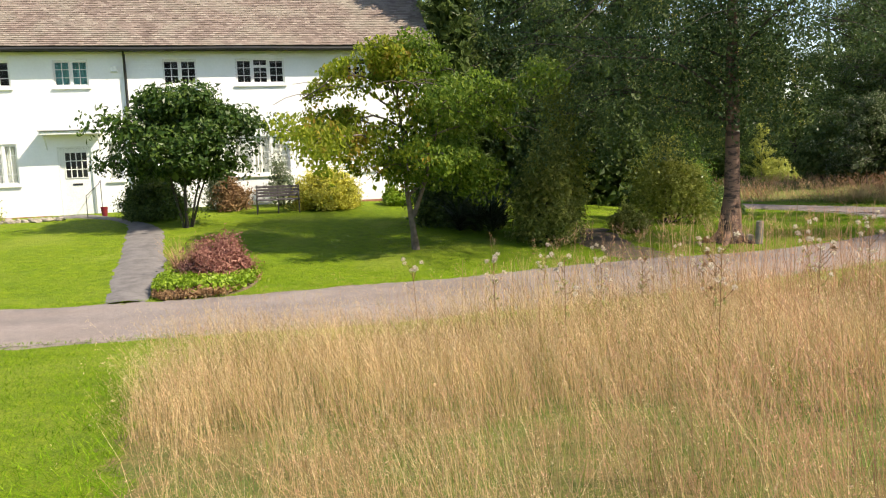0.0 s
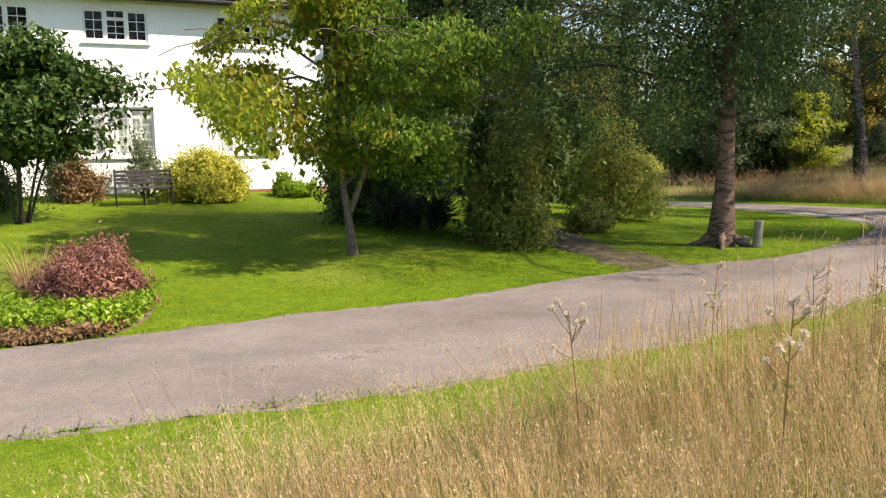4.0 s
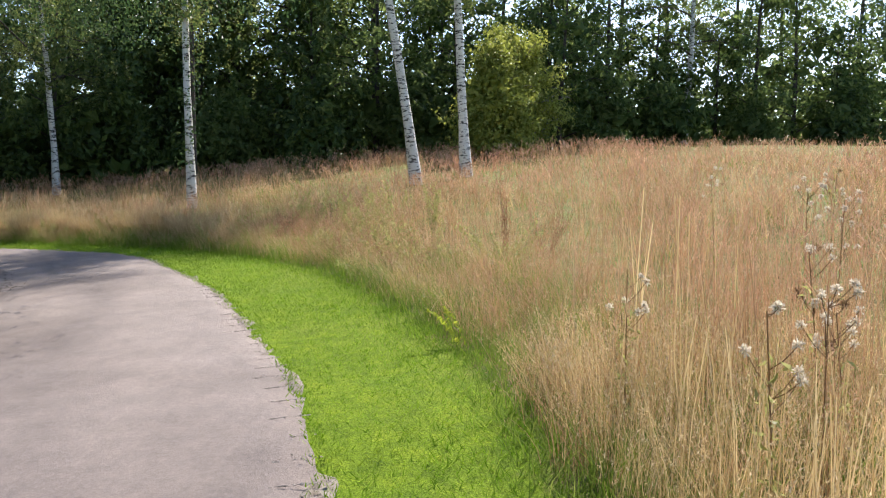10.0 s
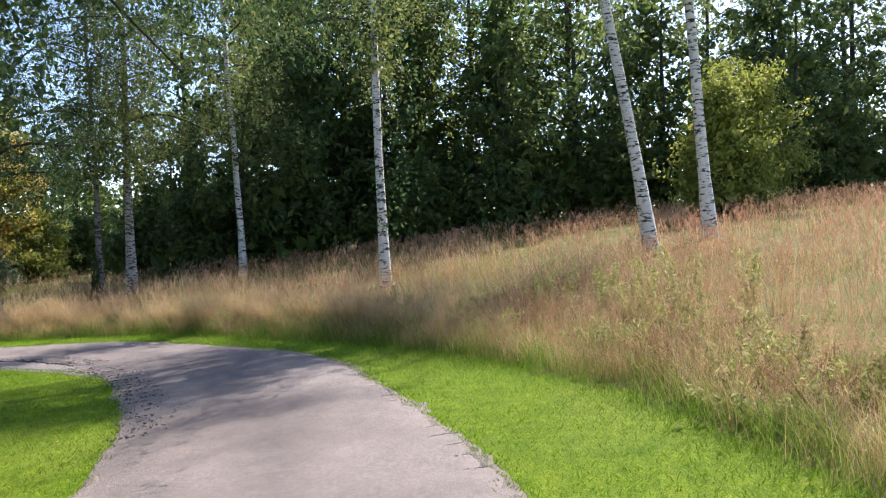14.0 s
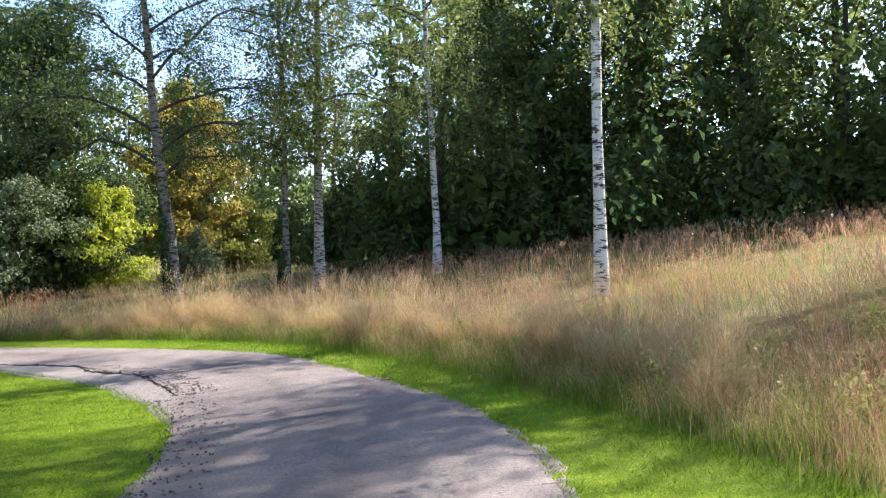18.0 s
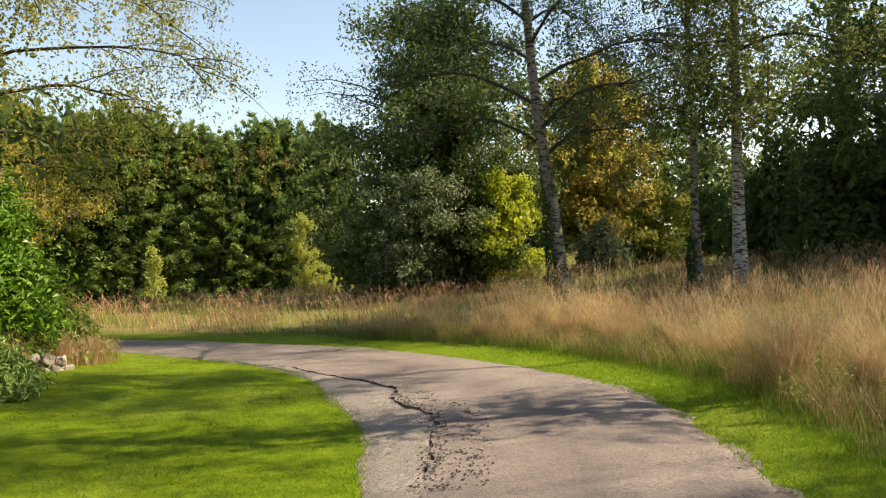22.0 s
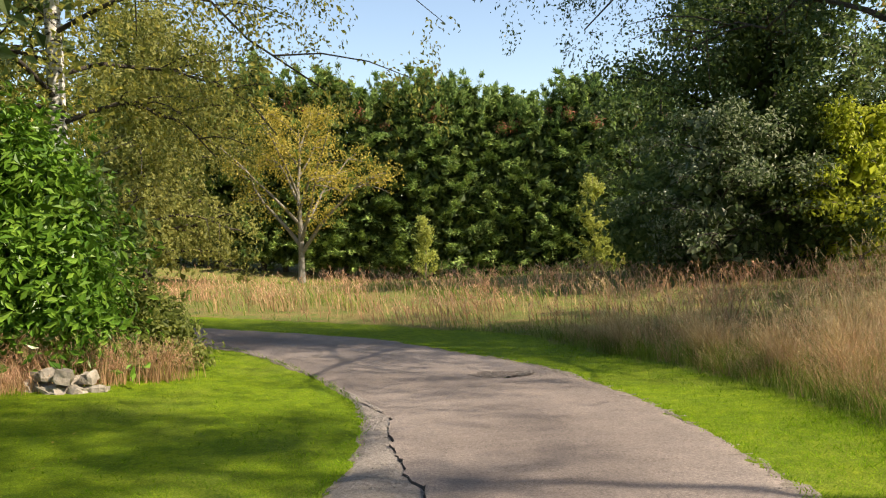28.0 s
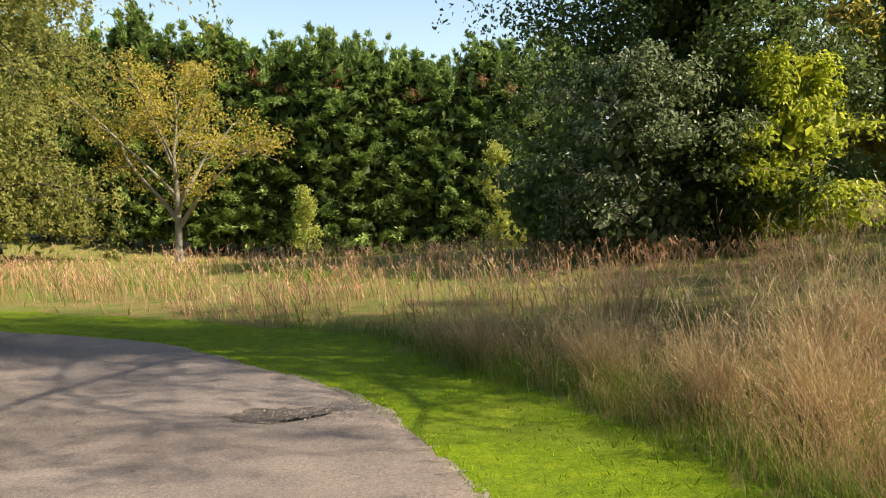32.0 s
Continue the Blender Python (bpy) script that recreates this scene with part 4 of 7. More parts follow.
wrng = np.random.default_rng(4)
for spec in WINDOWS:
    window(*spec, wrng)
u0, u1, z0, z1 = DOOR
door = part("door", boxed(u0 + 0.06, u1 - 0.06, 0.05, 0.1, z0 + 0.02, z1 - 0.06, 0.004), PAINT, HOUSE, "white front door, half glazed in small panes")
fr = bmesh.new()
box(fr, u0 + 0.002, u0 + 0.058, 0.0, 0.12, z0, z1 - 0.002, 0.006)
box(fr, u1 - 0.058, u1 - 0.002, 0.0, 0.12, z0, z1 - 0.002, 0.006)
box(fr, u0 + 0.06, u1 - 0.06, 0.0, 0.12, z1 - 0.056, z1 - 0.002, 0.006)
part("door_frame", fr, PAINT, door)
part("glazing", boxed(u0 + 0.2, u1 - 0.18, 0.044, 0.049, 1.25, 2.0), GLASS, door, "dark small-paned door glass")
# black sheet added behind the glass, standing in for the unlit hall
part("dark_hall_sheet", boxed(u0 + 0.2, u1 - 0.18, 0.0455, 0.0488, 1.252, 1.998), BLACK, door)
bars = bmesh.new()
for q in range(5):
    c = u0 + 0.2 + (u1 - u0 - 0.38) * q / 4
    box(bars, c - 0.012, c + 0.012, 0.03, 0.044, 1.24, 2.01)
for q in range(4):
    c = 1.25 + 0.75 * q / 3
    box(bars, u0 + 0.19, u1 - 0.17, 0.031, 0.0435, c - 0.012, c + 0.012)
part("glazing_bars", bars, PAINT, door)
part("letter_plate", boxed(u0 + 0.36, u1 - 0.36, 0.035, 0.052, 1.02, 1.08, 0.006), BLACK, door)
canopy = part("canopy", boxed(-7.2, -5.55, -0.5, -0.002, 2.52, 2.62, 0.015), PAINT, HOUSE, "flat white door canopy")
part("canopy_top", boxed(-7.24, -5.51, -0.54, -0.002, 2.625, 2.66, 0.01), plain("lead_sheet", (0.3, 0.3, 0.31), (0.42, 0.42, 0.42), 0.6, 5), canopy)
part("bracket", Geo().add(*tube([(-7.1, -0.02, 2.1), (-7.1, -0.3, 2.42), (-7.1, -0.45, 2.515)], [0.02] * 3, 6)), PAINT, canopy)
part("bracket", Geo().add(*tube([(-5.65, -0.02, 2.1), (-5.65, -0.3, 2.42), (-5.65, -0.45, 2.515)], [0.02] * 3, 6)), PAINT, canopy)
part("door_step", boxed(-7.1, -5.6, -0.75, -0.034, -0.3, 0.06, 0.02), STONE, HOUSE, "worn stone door step")
part("alarm_box", boxed(-5.18, -4.98, -0.1, -0.002, 4.32, 4.5, 0.02), PAINT, HOUSE, "small pale wall box under the eaves")
rail = thing("handrail", (0, 0, 0), "thin dark iron handrail beside the door step", "handrail")
rail.matrix_basis = HOUSE.matrix_basis.copy()
for name, pts in (("rail", [(-5.72, -0.1, 1.15), (-5.72, -0.5, 1.05), (-5.95, -1.35, 0.75)]), ("post", [(-5.72, -0.12, 0.0), (-5.72, -0.12, 1.15)]), ("post", [(-5.95, -1.35, -0.1), (-5.95, -1.35, 0.77)])):
    part(name, Geo().add(*tube(pts, [0.011] * len(pts), 7)), BLACK, rail, smooth=True)


def house_xy(s, out):
    p = HOUSE.matrix_basis @ Vector((s, -out, 0))
    return p.x, p.y


# ---- trees ----
def skeleton_tree(h, r0, rng, single=False, thick=0.45, fine=True, lean=(0, 0), base_at=0.3, reach=3.0, limbs=16, rise=0.5, sag=0.5, shape=0.9, subs=4, bare_top=0.97, wiggle=0.06, flare=0.12):
    """Trunk and limbs of a tree at the origin, and points along its outer twigs."""
    n = 12
    s = np.linspace(0, 1, n)
    bend = np.cumsum(rng.normal(size=(n, 2)), 0) * wiggle * h / 12
    trunk = np.stack([lean[0] * s + bend[:, 0] * s, lean[1] * s + bend[:, 1] * s, h * s - 0.15 * (s == 0)], -1)
    rad = r0 * ((1 - s) ** 0.8 * (0.9 - flare) + flare * np.exp(-s * 9)) + r0 * 0.06
    rad[0] *= 1.25
    wood, twig, tips, limb_geos = Geo(), Geo(), [], []
    wood.add(*tube(trunk, rad, 10, 0.05, rng))
    for k in range(limbs):
        f = base_at + (bare_top - base_at) * ((k + rng.uniform(0, 1)) / limbs) ** 1.15
        p0 = np.array([np.interp(f, s, trunk[:, c]) for c in range(3)])
        out = (f - base_at) / (1 - base_at)
        L = reach * max(0.25, (1 - abs(out - 0.3) ** 1.3 * shape) * rng.uniform(0.7, 1.1) * (1 if out < 0.75 else 1.6 - 0.85 * out / 0.95))
        az = k * 2.4 + rng.uniform(-0.5, 0.5)
        d = np.array([math.cos(az), math.sin(az), 0])
        u = np.linspace(0, 1, 7)
        kink = np.cumsum(rng.normal(size=(7, 3)), 0) * 0.045 * L * u[:, None]
        pts = p0 + d * (L * u)[:, None] + np.array([0, 0, 1.0]) * (L * (rise * u - sag * u**2))[:, None] + kink
        r = np.interp(f, s, rad) * thick
        if single:
            twig = Geo()
            limb_geos.append(twig)
        twig.add(*tube(pts, r * (1 - u) ** 0.9 + 0.012, 6))
        for c in u[1:]:
            tips.append(np.array([np.interp(c, u, pts[:, q]) for q in range(3)]))
        for q in range(subs):
            c = rng.uniform(0.3, 0.95)
            b0 = np.array([np.interp(c, u, pts[:, w]) for w in range(3)])
            az2 = az + rng.choice([-1, 1]) * rng.uniform(0.4, 1.2)
            d2 = np.array([math.cos(az2), math.sin(az2), rng.uniform(-0.1, 0.6)])
            L2 = L * rng.uniform(0.2, 0.5)
            v = np.linspace(0, 1, 4)
            pt2 = b0 + d2 * (L2 * v)[:, None] - np.array([0, 0, 1.0]) * (sag * 0.6 * L2 * v**2)[:, None]
            if fine:
                twig.add(*tube(pt2, r * 0.35 * (1 - v) + 0.006, 4))
            tips += [pt2[1], pt2[2], pt2[3]]
    return wood, limb_geos if single else [twig], np.array(tips)


def crown(tips, count, size, rng, puff=0.35, hang=0.0, droop=0.3, wide=0.55, low=1.3, clear=None, core=(0.08, 2.4, 0.72), per=80):
    """Leaves in uneven lumps round the twigs, larger shaded ones deep inside; hang: length of the strands that hang down."""
    k = int(min(len(tips), max(14, count // per)))
    heart = tips[rng.choice(len(tips), k, replace=False)]
    rr = puff * rng.lognormal(0.1, 0.35, k)
    which = rng.choice(k, count, p=rr**2 / (rr**2).sum())
    d = unit(rng.normal(size=(count, 3)) + (0, 0, 0.25))
    c = heart[which] + d * (rr[which] * rng.uniform(0, 1, count) ** 0.42)[:, None] * np.array([1, 1, 0.72])
    axis_way = unit(heart[which] * (1, 1, 0.15) - (0, 0, 0.1 * tips[:, 2].mean()))
    out = d + axis_way * 0.5 + (0, 0, 0.35)
    if hang:
        m = max(8, count // 60)
        strands = tips[rng.choice(len(tips), m)] + rng.normal(size=(m, 3)) * puff * 0.9
        length = np.minimum(hang * rng.uniform(0.3, 1.15, m), np.maximum(strands[:, 2] - low, 0.2))
        q = rng.integers(0, m, int(count * 0.6))
        u = rng.uniform(0, 1, len(q)) ** 0.85
        c[: len(q)] = strands[q] - np.array([0, 0, 1.0]) * (length[q] * u)[:, None] + rng.normal(size=(len(q), 3)) * np.array([0.085, 0.085, 0.03])
        out[: len(q)] = unit(strands[q] * (1, 1, 0)) + (0, 0, 0.3)
    g = Geo()
    keep = np.ones(count, bool) if clear is None else ~clear(c)
    g.add(*leaves(c[keep], size, rng, droop, wide, out=out[keep]))
    core = (*core, 0.72)[:3]
    m = int(count * core[0])
    inner = tips[rng.integers(0, len(tips), m)] * np.array([1, 1, 0]) * rng.uniform(0.15, 0.72, (m, 1))
    inner[:, 2] = tips[rng.integers(0, len(tips), m), 2] * rng.uniform(0.9, 0.98, m)
    # the heart keeps inside the outline at its own height
    reach = np.array([np.percentile(np.hypot(tips[:, 0], tips[:, 1])[np.abs(tips[:, 2] - z) < 0.12 * tips[:, 2].max() + 0.2], 70) if z > 0 else 0.3 for z in np.linspace(tips[:, 2].min(), tips[:, 2].max(), 24)])
    lim = np.interp(inner[:, 2], np.linspace(tips[:, 2].min(), tips[:, 2].max(), 24), reach) * core[2]
    rad = np.hypot(inner[:, 0], inner[:, 1]) + 1e-6
    inner[:, :2] *= np.minimum(1, lim / rad)[:, None]
    keep = np.ones(m, bool) if clear is None else ~clear(inner)
    g.add(*leaves(inner[keep], size * core[1], rng, droop, 0.7))
    return g


def tree(name, place, label, bark, leaf, seed, h, r0, count, size, group="", category="tree", turn=0.0, puff=0.35, hang=0.0, droop=0.3, wide=0.55, single=False, low=1.3, limb_bark=None, clear=None, core=(0.08, 2.4), per=80, trim=False, **shape):
    rng = np.random.default_rng(seed)
    wood, twigs, tips = skeleton_tree(h, r0, rng, single, **shape)
    t = thing(name, place, label, category, group, turn)
    part("trunk", wood, bark, t, smooth=True)
    for twig in twigs:
        if trim and clear(np.concatenate(twig.v)).mean() > 0.15:
            continue
        part("limb" if single else "branchwork", twig, limb_bark or bark, t, smooth=True)
    part("crown", crown(tips, count, size, rng, puff, hang, droop, wide, low, clear, core, per), leaf, t)
    return t


def ivy_on(t, h, r, count, seed, lean=(0, 0)):
    rng = np.random.default_rng(seed)
    z = h * rng.uniform(0, 1, count) ** 1.5
    a = rng.normal(2.9, 0.55, count)
    rr = r * (1.35 - 0.5 * z / h) + rng.uniform(0.0, 0.09, count)
    c = np.stack([rr * np.cos(a) + lean[0] * z / h * 0.3, rr * np.sin(a) + lean[1] * z / h * 0.3, z], -1)
    part("ivy", Geo().add(*leaves(c, 0.075, rng, 0.5, 0.9)), L_IVY, t, "dark ivy climbing the trunk")


def shrub(name, place, label, leaf, seed, r, h, count, size, category="shrub", group="", puff=0.16, lumps=14, stem=BARK_D, droop=0.1, wide=0.55, low=0.12, stems=9, joined=False, shoots=12):
    """A bush of many stems, leafy to the ground in uneven lumps over a domed outline."""
    rng = np.random.default_rng(seed)
    t = thing(name, place, label, category, group)
    cent, all_stems = [], Geo()
    lumps = int(lumps * 1.7)
    for k in range(lumps):
        az = k * 2.4 + rng.uniform(-0.4, 0.4)
        el = rng.uniform(0, 0.35) if k % 5 < 2 else rng.uniform(0.2, 1.0)
        size_r = min(r, 0.6 * h) * rng.uniform(0.24, 0.46)
        rad = max(0.0, r * math.cos(el * 1.4) * rng.uniform(0.75, 1.0) - size_r * 0.55)
        top = h * (low + (1 - low) * math.sin(el * 1.5)) * rng.uniform(0.88, 1.06) - size_r * 0.55
        tip = np.array([rad * math.cos(az), rad * math.sin(az), max(top, size_r * 0.45)])
        cent.append((tip, size_r))
        if k < stems:
            u = np.linspace(0, 1, 4)[:, None]
            pts = np.array([0.1 * math.cos(az), 0.1 * math.sin(az), -0.05]) * (1 - u) + tip * u + np.array([0, 0, 0.12 * h]) * (u * (1 - u))
            tb = tube(pts, 0.018 * (1 - u[:, 0]) + 0.006, 5)
            if joined:
                all_stems.add(*tb)
            else:
                part("stem", Geo().add(*tb), stem, t, smooth=True)
    if joined:
        part("branchwork", all_stems, stem, t, smooth=True)
    rr_all = np.array([q for _, q in cent])
    which = rng.choice(lumps, count, p=rr_all**2 / (rr_all**2).sum())
    c0, rr = np.array([c for c, _ in cent])[which], rr_all[which]
    d = unit(rng.normal(size=(count, 3)) + (0, 0, 0.2))
    long = 1 + rng.uniform(0.1, 0.75, count) * (rng.uniform(size=count) < 0.2)
    c = c0 + d * (rr * rng.uniform(0, 1, count) ** 0.4 * long)[:, None] + rng.normal(size=(count, 3)) * (puff * 0.25 + 0.12 * rr[:, None])
    c[:, 2] = np.abs(c[:, 2] - 0.02) + 0.02
    out = d + unit(c0 * (1, 1, 0.4)) * 0.6 + (0, 0, 0.35)
    g = Geo().add(*leaves(c, size, rng, droop, wide, out=out))
    # single shoots that stand out of the outline
    pick = rng.integers(0, lumps, shoots)
    way = unit(np.stack([c0[0] * 0 + cent[k][0] for k in pick]) * (1, 1, 0) * 0.5 + rng.normal(size=(shoots, 3)) * 0.25 + (0, 0, 0.9))
    n = 34
    u = rng.uniform(0.3, 1.0, (shoots, n, 1))
    L = (rng.uniform(0.35, 0.95, shoots) * min(r, 0.6 * h))[:, None, None]
    c = np.stack([cent[k][0] for k in pick])[:, None] + way[:, None] * L * u + rng.normal(size=(shoots, n, 3)) * size * 0.6
    c[..., 2] = np.maximum(c[..., 2], 0.05)
    g.add(*leaves(c.reshape(-1, 3), size, rng, droop, wide))
    m = count // 9
    ang, f = rng.uniform(0, 6.28, m), rng.uniform(0, 0.68, m) ** 0.6
    z = rng.uniform(0.05, 0.72, m)
    lim = r * np.sqrt(1 - z**2) * f
    g.add(*leaves(np.stack([lim * np.cos(ang), lim * np.sin(ang), z * h], -1), min(size * 2.2, 0.3 * r), rng, droop, 0.7))
    part("foliage", g, leaf, t)
    return t


def conifer_geo(h, r, rng, count, size, top=0.0, lump=0.5, leaders=0):
    """Feathery boughs in ragged tiers round a spire; returns trunk with the shaded twigs within (second slot), boughs and their tips."""
    wood = Geo().add(*tube(np.stack([rng.normal(size=8) * 0.03, rng.normal(size=8) * 0.03, np.linspace(-0.1, h, 8)], -1), np.linspace(0.22, 0.02, 8) * min(1, h / 8), 8))
    per = 150 if h > 8 else 60
    nb = max(24, count // per)
    bz = h * (0.05 + 0.93 * (np.arange(nb) + rng.uniform(0, 1, nb)) / nb)
    baz = np.arange(nb) * 2.39996 + rng.normal(size=nb) * 0.3
    taper = np.minimum(1, (1 - bz / h) ** 0.75 * 2.2 + top) * np.where(bz < 0.1 * h, 0.85, 1.0)
    bl = r * taper * rng.uniform(0.7, 1.2, nb)
    out = np.stack([np.cos(baz), np.sin(baz), 0 * baz], -1)
    way = unit(out + np.array([0, 0, 1.0]) * rng.uniform(-0.1, 0.5, nb)[:, None])
    L = lump * 2.6 * r ** 0.6 * (0.3 + 0.7 * taper) * rng.uniform(0.75, 1.35, nb)
    if leaders:
        # upright shoots round the top
        k = leaders
        ang, u = np.arange(k) * 2.4 + rng.uniform(0, 0.8, k), rng.uniform(0.05, 1, k) ** 0.6
        tall = h * (1.0 - 0.1 * u**2) + rng.uniform(-0.6, 0.75, k)
        bl, bz = np.r_[bl, 0.8 * r * u], np.r_[bz, tall]
        out = np.concatenate([out, np.stack([np.cos(ang), np.sin(ang), 0 * ang], -1)])
        way = np.concatenate([way, unit(np.stack([0.35 * np.cos(ang), 0.35 * np.sin(ang), 1 + 0 * ang], -1))])
        L = np.r_[L, rng.uniform(1.6, 2.6, k)]
        nb += k
    tip = out * bl[:, None] + np.stack([0 * bz, 0 * bz, bz], -1)
    side = unit(np.cross(way, np.array([0, 0, 1.0]) + rng.normal(size=(nb, 3)) * 0.3))
    flat = np.cross(side, way)
    # each bough: secondary shoots on both sides of its axis, each a row of narrow sprays
    shoots = 9
    k = rng.integers(0, shoots, (nb, per))
    su = np.take_along_axis(rng.uniform(0.05, 1, (nb, shoots)), k, 1)
    ss = np.take_along_axis(rng.uniform(0.2, 1.0, (nb, shoots)) * np.where(np.arange(shoots) % 2, 1.0, -1.0), k, 1)
    sv = np.take_along_axis(rng.normal(size=(nb, shoots)) * 0.5, k, 1)
    u = rng.uniform(0, 1, (nb, per))
    shoot = unit(way[:, None] * 0.75 + side[:, None] * ss[..., None] + flat[:, None] * (0.35 * sv)[..., None])
    reach = L[:, None] * 0.42 * (1.1 - 0.5 * su)
    if leaders:
        reach[-leaders:] *= 0.55
    c = tip[:, None] - way[:, None] * (L[:, None] * (1 - su) * 0.8)[..., None] + shoot * (reach * (u - 0.35))[..., None] + rng.normal(size=(nb, per, 3)) * 0.035 * L[:, None, None]
    c[..., 2] -= 0.1 * L[:, None] * u**2
    d = unit(shoot + side[:, None] * (rng.normal(size=(nb, per)) * 0.5)[..., None] + flat[:, None] * (rng.normal(size=(nb, per)) * 0.3)[..., None])
    b = unit(np.cross(d, flat[:, None] + rng.normal(size=(nb, per, 3)) * 0.4))
    s = (size * (1.15 - 0.55 * u) * rng.lognormal(0, 0.25, (nb, per)))[..., None]
    v = np.stack([c - b * s * 0.14, c + b * s * 0.14, c + d * s], 2)
    g = Geo().add(v.reshape(-1, 3), np.arange(3 * nb * per).reshape(-1, 3))
    m = count // 5
    z = rng.uniform(0.05, 0.93, m)
    ang, f = rng.uniform(0, 6.28, m), rng.uniform(0.05, 0.62, m) * r * np.minimum(1, (1 - z) ** 0.75 * 2.2 + top)
    wood.add(*leaves(np.stack([f * np.cos(ang), f * np.sin(ang), z * h], -1), size * 1.9, rng, 0.3, 0.6), 1)
    return wood, g, tip


# weeping birch beside the lane
def over_lane(c):
    """Points of the birch's crown that would hang low over the lane."""
    return (c[:, 1] + 17.13 < np.where(c[:, 2] > 3.6, 11.3, 12.9) + 0.3 * (c[:, 0] + 1.29)) | (c[:, 2] < 3.6) & (to_line(c[:, 0] + 6.29, c[:, 1] + 17.13, LANE_MID) < 1.6)


LANE_MID = smooth_line([(1.0, 11.9), (4.4, 13.0), (6.8, 14.2), (9.3, 15.7), (11.8, 17.6), (13.8, 20.6)], 0.3)
birch_a = tree("birch_tree", spot(6.29, 17.13), "large weeping birch with brown trunk beside a bollard", BIRCH_BR, L_BIRCH_A, 3, 12.0, 0.235, 128000, 0.06, single=True, hang=3.2, reach=5.2, limbs=42, base_at=0.19, rise=0.75, sag=0.75, thick=0.16, limb_bark=BARK_D, low=1.75, flare=0.32, clear=over_lane, trim=True, lean=(0.2, 0.3), subs=6, puff=0.5, core=(0.2, 1.4, 0.5), per=110)
rng = np.random.default_rng(9)
for k in range(5):
    az = k * 1.3 + 0.3
    pts = [(0.15 * math.cos(az), 0.15 * math.sin(az), 0.22), (0.4 * math.cos(az), 0.4 * math.sin(az), 0.05), (0.8 * math.cos(az), 0.8 * math.sin(az), -0.03)]
    part("root", Geo().add(*tube(pts, [0.1, 0.06, 0.02], 6)), BIRCH_BR, birch_a, smooth=True)
for (x, y, h, tilt) in ((6.76, 16.72, 0.5, 3), (6.62, 16.9, 0.2, 12)):
    b = thing("bollard", spot(x, y), "short silvery weathered timber bollard" if h > 0.4 else "low broken grey timber stump", "bollard", "lane bollards")
    b.matrix_basis = b.matrix_basis @ pose(0, 0, 0, tilt, tilt / 2, 0)
    pts = [(0, 0, -0.1), (0, 0, h * 0.5), (0, 0, h - 0.02), (0, 0, h)]
    part("post", Geo().add(*tube(pts, [0.085, 0.08, 0.078, 0.06], 12, 0.02, rng)).add(*tube([(0, 0, h - 0.012), (0, 0, h - 0.004)], [0.075, 0.001], 12)), POST_W, b, smooth=False)

def maple_gap(c):
    """Where the maple's lopsided crown is open: under and over its long side."""
    return (c[:, 2] < 0.15 - c[:, 0] + 0.2 * np.sin(c[:, 1] * 3)) & (c[:, 0] < -0.8) | (c[:, 2] > 3.4 + 0.5 * (c[:, 0] + 2.5)) & (c[:, 0] < 0.1)


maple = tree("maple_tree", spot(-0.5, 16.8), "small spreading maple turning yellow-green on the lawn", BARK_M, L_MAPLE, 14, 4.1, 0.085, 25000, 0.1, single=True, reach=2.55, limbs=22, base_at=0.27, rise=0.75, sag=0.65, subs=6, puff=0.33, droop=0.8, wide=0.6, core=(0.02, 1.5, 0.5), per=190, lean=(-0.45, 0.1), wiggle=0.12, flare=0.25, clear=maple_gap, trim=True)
part("stem", Geo().add(*tube([(-0.03, 0, 0.7), (0.1, 0.02, 1.05), (0.3, 0.05, 1.6), (0.55, 0.05, 2.6)], [0.05, 0.046, 0.036, 0.015], 8)), BARK_M, maple, smooth=True)
# one side is a darker green: greener leaves, and shade put into their colour
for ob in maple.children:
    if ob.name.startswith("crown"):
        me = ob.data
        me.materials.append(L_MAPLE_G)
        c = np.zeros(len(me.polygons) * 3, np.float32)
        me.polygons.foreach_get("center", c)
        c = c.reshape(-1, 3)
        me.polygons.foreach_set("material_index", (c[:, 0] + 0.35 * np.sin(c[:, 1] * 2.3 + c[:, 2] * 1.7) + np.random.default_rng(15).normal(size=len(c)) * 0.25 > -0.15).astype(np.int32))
magnolia = tree("magnolia_tree", spot(-6.4, 20.4), "dark green bushy small tree in front of the house", BARK_D, L_MAG, 25, 3.4, 0.05, 13500, 0.14, single=True, reach=1.65, limbs=20, base_at=0.33, rise=0.6, sag=0.42, subs=6, puff=0.33, thick=0.6, wide=0.55, core=(0.1, 1.8), per=55)
for k, (dx, dy) in enumerate(((0.35, 0.1), (-0.3, 0.15), (0.1, -0.25), (0.2, 0.28), (-0.15, -0.2))):
    part("stem", Geo().add(*tube([(dx * 0.3, dy * 0.3, -0.05), (dx, dy, 0.8), (dx * 2.2, dy * 2.2, 1.9)], [0.03, 0.025, 0.015], 7)), BARK_D, magnolia, smooth=True)
rng = np.random.default_rng(26)
c = np.stack([rng.normal(size=900) * 0.33, rng.normal(size=900) * 0.3, rng.uniform(0.2, 1.4, 900)], -1)
part("low_growth", Geo().add(*leaves(c, 0.06, rng, 0.1, 0.55)), L_MAG, magnolia)

